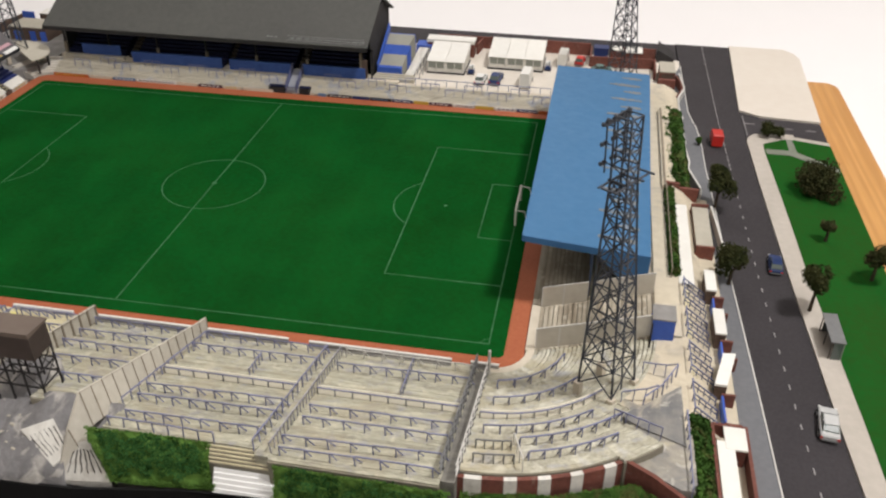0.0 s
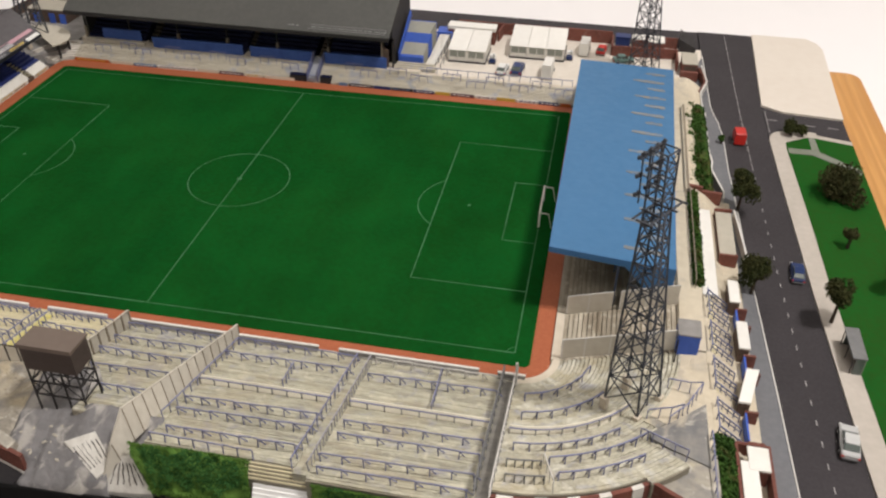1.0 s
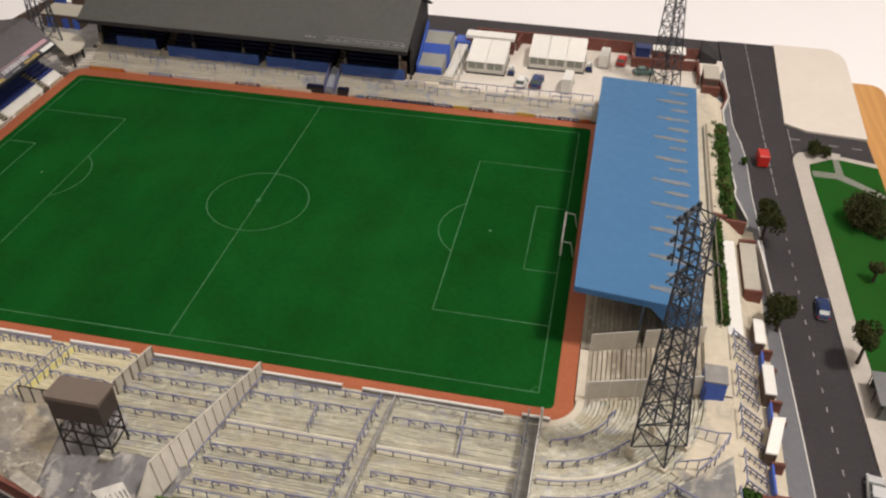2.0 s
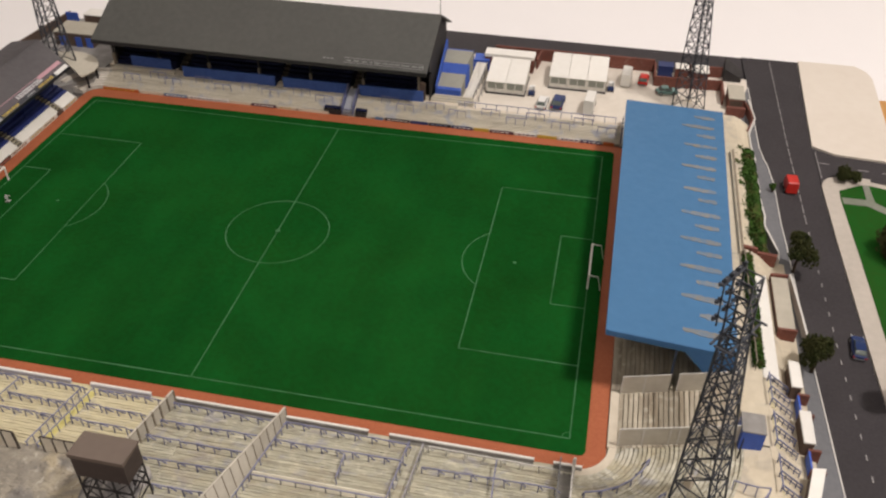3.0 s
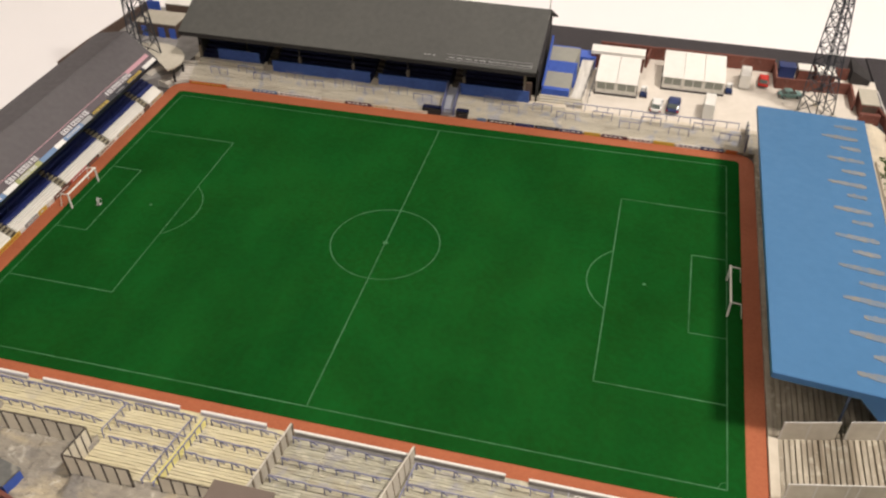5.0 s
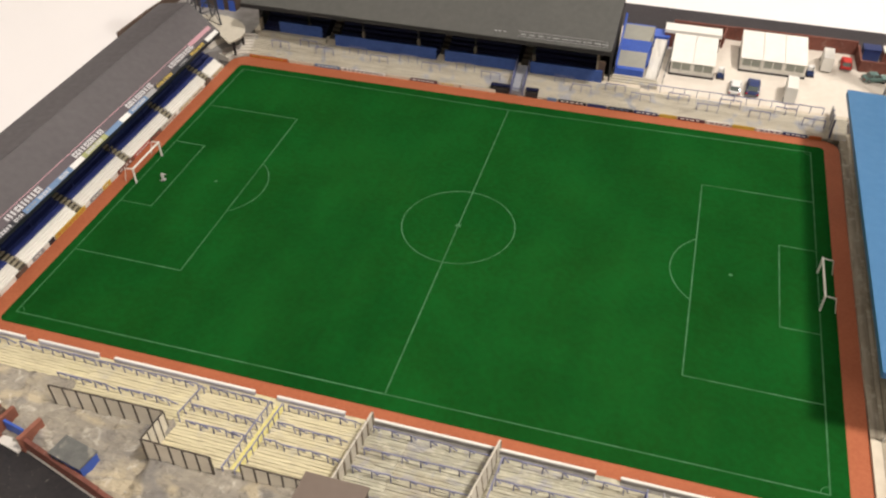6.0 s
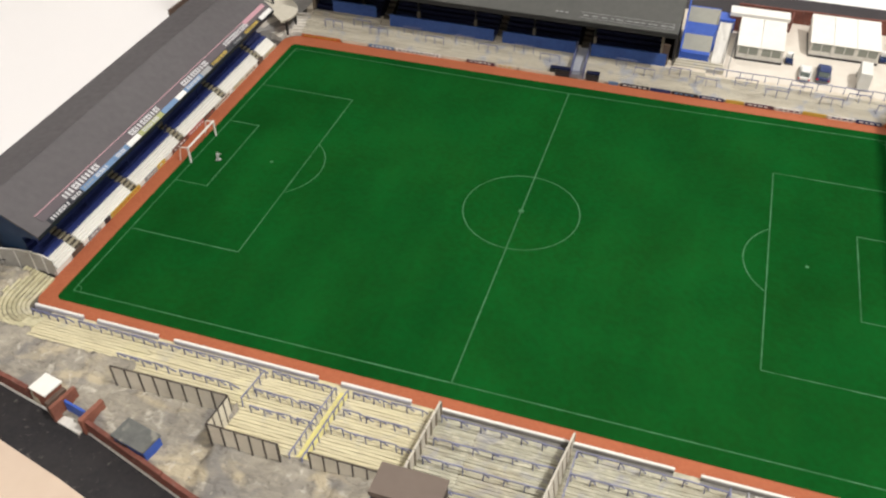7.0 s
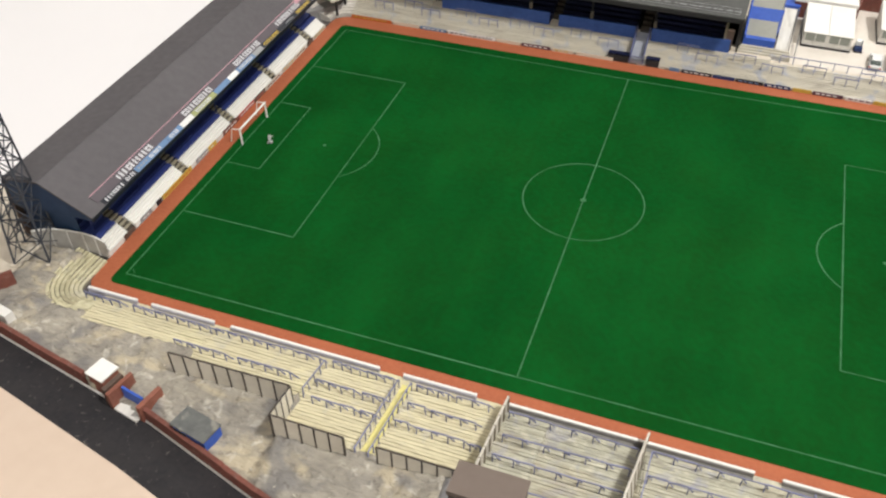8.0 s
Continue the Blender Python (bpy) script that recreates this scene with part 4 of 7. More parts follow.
# ---------------- covered end with the blue roof ----------------
def covered_end():
    st = thing("covered_end_stand", (68, 8, 0.4), "covered terrace stand with a flat bright blue roof", "stand")
    x0, x1, y0, y1, zf, zb = 58.2, 76.0, -26.2, 40.6, 12.0, 10.6

    def warp(bm):
        # the sheet droops and widens a little towards the car park
        for v in bm.verts:
            f = (v.co.y - y0) / (y1 - y0)
            g = (v.co.x - x0) / (x1 - x0)
            up = min(1.0, max(0.0, (v.co.z - 5.5) / 4.0))
            v.co.x += g * (1.0 * f - 0.25) + 0.25 * f * (1 - g)
            v.co.z += up * f * (0.25 * g - 0.55 * (1 - g))
        return bm

    def roof_z(x):
        return zf + (zb - zf) * (x - x0) / (x1 - x0)
    prof = [(x0, zf - 0.35)] + [(x0 + (x1 - x0) * k / 12, zf + (zb - zf) * k / 12) for k in range(13)] + [(x1, zb - 0.35)]
    part("roof", warp(sweep(B(), prof, lambda d, s: (d, s), [y0 + (y1 - y0) * k / 24 for k in range(25)])), BLUE_ROOF, st)
    part("front_fascia", warp(box(B(), x0 - 0.12, x0 + 0.25, y0, y1, zf - 0.95, zf + 0.02)), BLUE_ROOF, st)
    for name, y, s in (("near_gable", y0 - 0.15, 1), ("far_gable", y1 + 0.15, -1)):
        pts = [(x0, zf), (x1, zb), (x1, 5.5), (x1 - 3.6, 5.5), (x1 - 3.8, 6.6), (x1 - 7.0, roof_z(x1 - 7.0) - 1.1), (x0, zf - 0.9)]
        bm = B()
        a = [bm.verts.new((x, y, z)) for x, z in pts]
        b = [bm.verts.new((x, y + 0.2 * s, z)) for x, z in pts]
        k = len(pts)
        for i in range(k):
            bm.faces.new((a[i], a[(i + 1) % k], b[(i + 1) % k], b[i]))
        bm.faces.new(a)
        bm.faces.new(b[::-1])
        bmesh.ops.recalc_face_normals(bm, faces=bm.faces)
        part(name, warp(bm), BLUE_DARK, st)
    part("back_wall", warp(box(B(), x1 - 0.4, x1 - 0.02, y0, y1, 5.3, zb - 0.1)), BLUE_DARK, st)
    for i in range(9):
        y = y0 + 1 + i * (y1 - y0 - 2) / 8
        zt = 0.45 + SLOPE * (68 - 61.5)
        part("column", box(B(), 67.85, 68.15, y - 0.15, y + 0.15, zt - 0.3, roof_z(68) - 0.3), COLUMN_BLUE, st)
    r = random.Random(3)
    for i in range(18):
        y = -22.9 + i * 3.55 + r.uniform(-0.25, 0.25)
        a = (68.5 if i % 2 == 0 else 70.7) + r.uniform(-0.4, 0.4)
        b = 74.3 + r.uniform(-0.35, 0.35)
        n = 9
        bm = B()
        lower, upper = [], []
        for k in range(n + 1):
            x = a + (b - a) * k / n
            half = (0.36 if k in (0, n) else r.uniform(0.46, 0.66)) * (0.75 if k < 3 else 1)
            mid = y - 0.05 * (x - a) + r.uniform(-0.07, 0.07)
            for row, side in ((lower, -1), (upper, 1)):
                row.append((bm.verts.new((x, mid + side * half, roof_z(x) + 0.06)), bm.verts.new((x, mid + side * half, roof_z(x) - 0.05))))
        for (p, p2), (q, q2), (u, u2), (v, v2) in zip(lower, lower[1:], upper, upper[1:]):
            bm.faces.new((p, q, v, u))
            bm.faces.new((p2, q2, q, p))
            bm.faces.new((u, v, v2, u2))
        part("roof_strip", warp(bm), TAN, st, "tan weathered strip")


covered_end()


def end_fences():
    for y, mat in ((-26.55, FENCE), (-36.1, FENCE)):
        f = thing("terrace_fence", (69, y, 2.5), "pale grey mesh fence running up the terrace steps", "fence", "terrace fences")
        xs = [61.6, 64.6, 67.9, 69.0, 72.5, 76.8]
        for a, b in [s for s in zip(xs, xs[1:]) if s[0] != 67.9 or y < -30]:
            za, zb = 0.45 + SLOPE * (a - 61.5), 0.45 + SLOPE * (b - 61.5)
            bm = plate(B(), ((a, y, za - 0.2), (b, y, zb - 0.2), (b, y, zb + 3.2), (a, y, za + 3.2)), 0.12)
            part("panel", bm, mat, f)
            part("top_rail", beam(B(), (a, y, za + 3.25), (b, y, zb + 3.25), 0.15, 0.14), KERB, f)
            part("post", box(B(), a - 0.1, a + 0.1, y - 0.1, y + 0.1, za - 0.3, za + 3.3), KERB, f)


end_fences()


# ---------------- main stand ----------------
def main_stand():
    st = thing("main_stand", (-20, 55, 0.4), "large seated main stand with a dark grey pitched roof", "stand")
    xa, xb, ye, ze, yr, zr = -58.8, 17.3, 44.2, 10.7, 56.5, 18.4

    def slab(pts, th, name, mat, label=""):
        bm = plate(B(), pts, th)
        return part(name, bm, mat, st, label)
    slab([(xa, ye, ze), (xb, ye, ze), (xb + 0.6, yr, zr), (xa + 1.4, yr, zr)], 0.35, "roof", GREY_ROOF)
    slab([(xa + 1.4, yr, zr), (xb + 0.6, yr, zr), (xb + 1.0, 65.5, 13.2), (xa + 1.4, 65.5, 13.2)], 0.35, "back_roof", GREY_ROOF)
    part("eave_board", box(B(), xa, xb, ye - 0.15, ye + 0.1, ze - 0.75, ze - 0.02), DARK, st)
    for x, name in ((xb - 0.5, "end_wall"), (xa + 1.6, "end_wall")):
        bm = B()
        pts = [(49.5, 1.8), (65.2, 1.8), (65.2, 13.0), (yr, zr - 0.4), (47.5, 12.4), (47.5, 9.5), (49.5, 8.5)]
        a = [bm.verts.new((x, y, z)) for y, z in pts]
        b = [bm.verts.new((x + 0.4, y, z)) for y, z in pts]
        k = len(pts)
        for i in range(k):
            bm.faces.new((a[i], a[(i + 1) % k], b[(i + 1) % k], b[i]))
        bm.faces.new(a)
        bm.faces.new(b[::-1])
        bmesh.ops.recalc_face_normals(bm, faces=bm.faces)
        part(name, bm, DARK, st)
    part("back_wall", box(B(), xa + 2, xb - 0.1, 64.8, 65.2, 1.8, 13.0), BRICK_BROWN, st)
    # seating deck, its navy darkened for the shade under the roof
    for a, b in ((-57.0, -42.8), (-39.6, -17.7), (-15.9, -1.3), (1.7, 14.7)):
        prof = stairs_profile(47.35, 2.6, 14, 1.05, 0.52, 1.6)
        part("seating", sweep(B(), prof, lambda d, s: (s, d), [a, b]), NAVY, st, "blue seating deck with the roof's shade in its colour")
    for a, b, z in ((-39.6, -17.7, 5.0), (-15.9, -1.3, 4.9), (1.7, 15.9, 5.0)):
        part("front_wall", box(B(), a, b, 46.95, 47.3, 1.5, z), SEAT_BLUE, st, "bright blue front wall")
    part("front_wall", box(B(), -52.6, -43.0, 48.1, 48.4, 3.0, 5.7), SEAT_BLUE, st, "bright blue front wall")
    part("wall_base", box(B(), -56.6, -41.9, 47.0, 48.05, 1.5, 3.3), TERR_N, st, "pale raised walkway before the front wall")
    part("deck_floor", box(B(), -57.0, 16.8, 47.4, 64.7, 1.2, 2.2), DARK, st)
    for x in (-41.2, -16.8, 0.2):
        bm = B()
        prof = stairs_profile(47.2, 1.9, 12, 1.1, 0.5, 1.4)
        part("stairs", sweep(bm, prof, lambda d, s: (s, d), [x - 0.8, x + 0.8]), STAIR_BROWN, st)
    for x in (-57.2, -46, -34, -22, -10, 2, 14.9):
        part("column", box(B(), x - 0.18, x + 0.18, 48.8, 49.15, 5.6, 12.0), DARK, st)
        part("column_base", box(B(), x - 0.3, x + 0.3, 48.65, 49.3, 1.8, 5.6, 0.05), FENCE_POST, st, "tan lower length of a column")
    part("corner_pier", box(B(), 14.96, 16.2, 47.7, 48.2, 1.6, 6.6), BRICK_BROWN, st)
    part("corner_column", box(B(), 14.5, 14.93, 47.75, 48.15, 1.6, 8.2), FENCE_POST, st, "tan corner column")
    part("corner_post", box(B(), 17.0, 17.35, 47.85, 48.2, 1.6, 8.4), DARK, st)
    # small roof sign: unreadable lettering in a thin outline
    def on_roof(x, v):
        return (x, ye + 0.5 + v, ze + (zr - ze) * (0.5 + v) / (yr - ye) + 0.24)
    sign = part("roof_sign", beam(B(), on_roof(-0.8, 0.05), on_roof(16.3, 0.05), 0.1, 0.06), SIGN_GREY, st, "faint grey outlined lettering on the roof")
    part("outline", beam(B(), on_roof(-0.8, 1.0), on_roof(16.3, 1.0), 0.1, 0.06), SIGN_GREY, sign)
    part("outline", beam(B(), on_roof(16.3, 0.05), on_roof(16.3, 1.0), 0.1, 0.06), SIGN_GREY, sign)
    r = random.Random(5)
    x = -0.2
    while x < 15.5:
        w = r.uniform(0.5, 1.3)
        part("bar", beam(B(), on_roof(x, 0.5), on_roof(x + w, 0.5), 0.42, 0.05), SIGN_GREY, sign)
        x += w + r.uniform(0.2, 0.7)
    for x in (-5.4, -4.6, -3.6):
        part("bar", beam(B(), on_roof(x, 0.6), on_roof(x + 0.5, 0.6), 0.6, 0.05), SIGN_GREY, sign)
    part("mast", tube(B(), (xb + 0.3, yr, zr - 0.2), (xb + 0.3, yr, zr + 3.6), 0.1, 0.06), RAIL_GREY, st)


main_stand()

for xa, xb, top, rise in ((-57.5, 23.4, 50.5, 0.36), (23.42, 61.4, 47.78, 0.28)):
    pt = thing("paddock_terrace", ((xa + xb) / 2, 44.5, 0), "pale mottled stepped paddock terrace before the main stand", "terrace", "paddock terrace")
    stepped(pt, lambda d, s: (s, d), [xa + (xb - xa) * i / 50 for i in range(51)], 42.1, 0.4, 12, 0.366, rise / 2, TERR_N, 0.015)
    solid("paddock_top", box(B(), xa, xb, 46.86, top, -0.4, 0.38 + 6 * rise), CONCRETE, "pale walkway behind the paddock terrace", "walkway", kind="structure")


def dugouts():
    for a, b in ((-5.0, -1.2), (2.0, 4.4)):
        d = thing("dugout", ((a + b) / 2, 42.6, 0), "low dark navy dugout beside the touchline", "dugout", "dugouts")
        part("back", box(B(), a, b, 43.0, 43.25, 0, 1.35), DARK, d)
        part("roof", box(B(), a - 0.05, b + 0.05, 42.25, 43.3, 1.3, 1.45), NAVY, d)
        part("front", box(B(), a, b, 41.98, 42.1, 0, 1.2), DARK, d, "dark front panel")
        for x in (a, b - 0.2):
            part("side", box(B(), x, x + 0.2, 42.0, 43.0, 0, 1.28), DARK, d)
        part("bench", box(B(), a + 0.3, b - 0.3, 42.5, 42.95, 0, 0.55), DARK, d)
    g = thing("players_tunnel", (0.2, 42.2, 0), "pale blue players' walkway with blue rails up to the main stand", "walkway")
    part("ramp", prism(B(), [(-0.85, 42.05), (1.25, 42.05), (1.25, 47.9), (-0.85, 47.9)], 0.2, lambda x, y: 0.75 + 0.47 * (y - 42.05)), TUNNEL, g, "pale blue-grey worn floor")
    for x in (-1.0, 1.4):
        part("handrail", beam(B(), (x, 42.1, 2.2), (x, 47.6, 4.9), 0.2), STAIR_BLUE, g)
        part("side_wall", beam(B(), (x, 42.1, 1.0), (x, 47.6, 3.7), 0.16, 0.9), STAIR_BLUE, g)
        for i in range(6):
            y = 42.15 + i * 1.07
            part("post", box(B(), x - 0.1, x + 0.1, y - 0.1, y + 0.1, 0.2, 2.25 + 0.49 * i * 1.07), STAIR_BLUE, g)
    gate = part("gate", box(B(), -0.8, 1.2, 42.0, 42.12, 1.5, 1.62), STAIR_BLUE, g)
    for i in range(6):
        part("bar", box(B(), -0.75 + i * 0.38, -0.65 + i * 0.38, 42.0, 42.1, 0.1, 1.55), RAIL_GREY, gate)


dugouts()


def stair_block():
    st = thing("stair_block", (20.8, 56, 1.8), "blue stepped stair block with grey landings beside the main stand", "stair block")
    x0, x1 = 17.95, 23.5
    pts = [(50.21, 4.6), (50.7, 4.8), (55.7, 5.6), (57.3, 7.3), (62.0, 8.2), (62.4, 8.2)]
    mats = [BLUE, GREEN_GREY, BLUE, GREEN_GREY, BLUE]
    part("front_wall", box(B(), x0, x1, 49.9, 50.2, 1.4, 4.6), BLUE, st)
    for (a, za), (b, zb), m in zip(pts, pts[1:], mats):
        bm = B()
        prism(bm, [(x0, a), (x1, a), (x1 + (0.6 if a > 54 else 0), b), (x0, b)], 1.5, lambda x, y, a=a, b=b, za=za, zb=zb: za + (zb - za) * (y - a) / (b - a))
        part("landing" if m is GREEN_GREY else "flight", bm, m, st)
    part("parapet", beam(B(), (x0 + 0.15, 50, 4.6), (x0 + 0.15, 62, 10.0), 0.3, 1.6), BLUE, st)
    part("far_block", box(B(), 23.6, 27.2, 65.5, 69.0, 1.8, 4.6), BLUE, st)
    steps = thing("front_steps", (22, 49, 2.0), "low pale steps before the stair block", "steps")
    for i in range(3):
        part("step", box(B(), 17.5 + 0.1 * i, 26.6 - 0.15 * i, 48.1 + 0.6 * i, 49.88, 1.9, 2.78 + 0.27 * i), TERR_N, steps)
    ramp = thing("white_ramp", (25.2, 57, 1.8), "worn white sloping ramp beside the stair block", "ramp")
    part("slope", prism(B(), [(23.9, 50.6), (26.0, 50.6), (26.8, 65.2), (24.4, 65.2)], 1.5, lambda x, y: 2.3 + (y - 50.6) * 0.13), WHITE_DIRTY, ramp)
    for x in (26.2, 27.4):
        part("rail", beam(B(), (x, 50.6, 3.2), (x + 0.8, 65, 4.6), 0.12), RAIL_GREY, ramp)
        for i in range(6):
            part("post", box(B(), x + i * 0.15 - 0.07, x + i * 0.15 + 0.07, 50.7 + i * 2.8, 50.85 + i * 2.8, 1.8, 3.2 + i * 0.27), RAIL_GREY, ramp)


stair_block()


# ---------------- seated end with the advertising ----------------
def seated_end():
    st = thing("seated_end_stand", (-66, 0, 0.2), "seated end stand with a grey pitched roof and dark blue seats", "stand")
    y0, y1 = -36.0, 36.8
    xe, ze, xr, zr, xb, zb = -59.3, 8.6, -66.7, 12.8, -72.8, 12.0

    def slab(pts, th, name, mat, label=""):
        bm = plate(B(), pts, th)
        return part(name, bm, mat, st, label)
    slab([(xe, y0, ze), (xe, y1 - 1.5, ze), (xr, y1 + 0.8, zr), (xr, y0, zr)], -0.3, "roof", GREY_ROOF_W)
    slab([(xr, y0, zr), (xr, y1 + 0.8, zr), (xb, y1, zb), (xb, y0, zb)], -0.3, "back_roof", GREY_ROOF_W)
    for y in (y0 + 0.1, y1 - 1.4):
        bm = B()
        pts = [(xe - 0.3, ze - 0.5), (xe - 0.3, ze - 0.2), (xr, zr - 0.3), (xb, zb - 0.3), (xb, 7.6), (xr, 7.9)]
        a = [bm.verts.new((x, y, z)) for x, z in pts]
        b = [bm.verts.new((x, y + 0.25, z)) for x, z in pts]
        k = len(pts)
        for i in range(k):
            bm.faces.new((a[i], a[(i + 1) % k], b[(i + 1) % k], b[i]))
        bm.faces.new(a)
        bm.faces.new(b[::-1])
        bmesh.ops.recalc_face_normals(bm, faces=bm.faces)
        part("gable", bm, GABLE_NAVY, st, "dark navy gable panel")
    part("back_wall", box(B(), xb, xb + 0.3, y0, y1, 1.4, zb - 0.3), BRICK_BROWN, st)
    part("end_wall", box(B(), xb + 0.4, -63.6, y0 + 1.15, y0 + 1.35, 1.4, 7.9), GABLE_NAVY, st, "dark navy end wall")
    cuts = [y0 + 2.2, -28.6, -14.0, 0.7, 15.4, 30.0, y1 - 0.6]
    for i, (a, b) in enumerate(zip(cuts, cuts[1:])):
        a2, b2 = a + (0.85 if i else 0), b - (0.85 if i < 5 else 0)
        prof = stairs_profile(-62.45, 2.0, 10, -0.95, 0.5, 0.3)
        part("seating", sweep(B(), prof, lambda d, s: (d, s), [a2, b2]), NAVY_W, st, "dark navy seating tier")
        prof = stairs_profile(-60.6, 0.65, 4, -0.36, 0.26, -0.2)
        part("front_terrace", sweep(B(), prof, lambda d, s: (d, s), [a2, b2]), WHITE, st, "white-painted front steps")
        if i:
            s = part("stairs", sweep(B(), stairs_profile(-60.7, 0.5, 7, -0.7, 0.36, -0.2), lambda d, s: (d, s), [a - 0.8, a + 0.8]), STAIR_BROWN, st, "brown aisle stairs")
            for k in range(7):
                part("tread", box(B(), -61.44 - k * 0.7, -60.99 - k * 0.7, a - 0.8, a + 0.8, 0.80 + k * 0.36, 0.95 + k * 0.36), TREAD, s, "tan stair tread")
    for y in [y0 + 3 + i * 11 for i in range(7)]:
        part("column", box(B(), -63.25, -63.1, y - 0.08, y + 0.08, 1.4, 10.2), NAVY_W, st)
    # fascia panels
    spans = [(-33.0, -25.5, SIGN_BLACK), (-25.4, -17.5, SKYBLUE), (-17.4, -13.8, SKYBLUE), (-13.7, -10.6, OFFWHITE), (-10.5, -4.0, LIME), (-3.9, 0.3, SKYBLUE), (0.4, 3.0, OFFWHITE), (3.1, 8.5, SKYBLUE), (8.6, 11.5, SIGN_GREY), (11.6, 19.5, SIGN_BLACK), (19.6, 23.8, SIGN_BLACK), (23.9, 30.4, SIGN_BLACK), (30.5, 34.8, OFFWHITE)]
    fascia = part("fascia", box(B(), xe - 0.05, xe + 0.12, y0, y1 - 1.6, ze - 0.5, ze + 0.1), SIGN_BLACK, st, "long fascia with coloured advertising panels")
    r = random.Random(11)
    k = (zr - ze) / (xr - xe)

    def up(v):
        """A point on the front slope, v units up from the eave."""
        x = xe - v * 0.87
        return x, ze + k * (x - xe) + 0.17

    def strip(name, a, b, v, w, mat, owner, label="", lift=0.0):
        x, z = up(v)
        s = math.atan2(zr - ze, xe - xr)
        dx, dz = w / 2 * math.cos(s), w / 2 * math.sin(s)
        nx, nz = math.sin(s) * (0.05 + lift), math.cos(s) * (0.05 + lift)
        bm = plate(B(), ((x + dx + nx, a, z - dz + nz), (x + dx + nx, b, z - dz + nz), (x - dx + nx, b, z + dz + nz), (x - dx + nx, a, z + dz + nz)), 0.08)
        return part(name, bm, mat, owner, label)
    strip("sign_band", -33.5, 34.5, 1.5, 1.35, BAND, fascia, "dark grey band above the fascia")
    strip("white_edge", -33.5, 34.5, 2.25, 0.11, PINK, fascia, "thin pale pink line")
    strip("pink_panel", 26.5, 34.5, 1.9, 0.8, PINK, fascia, "pink panel", 0.06)
    def row_of_bars(a, b, v, tall, mat, lift, low=0.34, high=0.58, gap=0.13):
        """Unreadable lettering: narrow bars, some split into two strokes."""
        y = a
        while y < b - low:
            w = min(r.uniform(low, high), b - y)
            if r.random() < 0.45:
                for k in (-1, 1):
                    strip("bar", y, y + w, v + k * tall * 0.29, tall * 0.36, mat, fascia, lift=lift)
                strip("bar", y, y + w * 0.34, v, tall * 0.9, mat, fascia, lift=lift + 0.015)
            else:
                strip("bar", y, y + w * 0.62, v, tall * r.uniform(0.85, 1.0), mat, fascia, lift=lift)
            y += w + gap
    for a, b, m in spans:
        strip("panel", a, b, 0.35, 0.85, m, fascia, lift=0.02)
    for a, b, m in ((-32.4, -28.4, SIGN_WHITE), (-27.7, -25.7, SIGN_WHITE), (-24.9, -22.6, SIGN_GREY), (-22.0, -19.0, SIGN_WHITE), (-16.8, -14.4, SIGN_WHITE), (-9.6, -5.0, SIGN_WHITE), (3.8, 8.0, SIGN_WHITE), (12.2, 17.6, GOLD), (20.2, 23.2, SIGN_GREY), (24.4, 29.8, GOLD)):
        row_of_bars(a, b, 0.36, 0.56 if m is not SIGN_GREY else 0.3, m, 0.07)
    for a in (-28.2, -11.6, 3.9, 18.4):
        row_of_bars(a, a + 8.6, 1.42, 0.92, SIGN_WHITE, 0.05, 0.46, 0.7, 0.16)


seated_end()


def end_screen():
    f = thing("end_screen", (-65, -37, 1), "pale curved mesh screen at the end of the seated stand", "screen")
    pts = [(-60.3, -34.5, 0.4, 2.9), (-61.6, -34.7, 1.0, 3.7), (-63.2, -35.0, 1.4, 4.2), (-65.5, -35.4, 1.5, 4.4), (-67.9, -35.9, 1.6, 4.4), (-70.0, -37.0, 1.6, 4.3)]
    for a, b in zip(pts, pts[1:]):
        bm = plate(B(), ((a[0], a[1], a[2] - 0.6), (b[0], b[1], b[2] - 0.6), (b[0], b[1], b[3]), (a[0], a[1], a[3])), 0.12)
        part("panel", bm, FENCE_GREY, f)
        part("top_edge", beam(B(), (a[0], a[1], a[3]), (b[0], b[1], b[3]), 0.22, 0.14), WHITE, f)
        part("post", box(B(), b[0] - 0.1, b[0] + 0.1, b[1] - 0.15, b[1] + 0.05, b[2] - 0.8, b[3] + 0.1), KERB, f)


end_screen()


# ---------------- floodlight towers ----------------
def leaning(at, turn, dx, dy):
    """Stands a tower a little out of plumb: its top is dx, dy off its foot."""
    up = Vector((dx, dy, 34.5)).normalized()
    q = Vector((0, 0, 1)).rotation_difference(up)
    return Matrix.Translation(Vector(at) * U) @ q.to_matrix().to_4x4() @ pose(0, 0, 0, 0, 0, turn)


LEAN_SE = (-34, -1.45, 0.4)


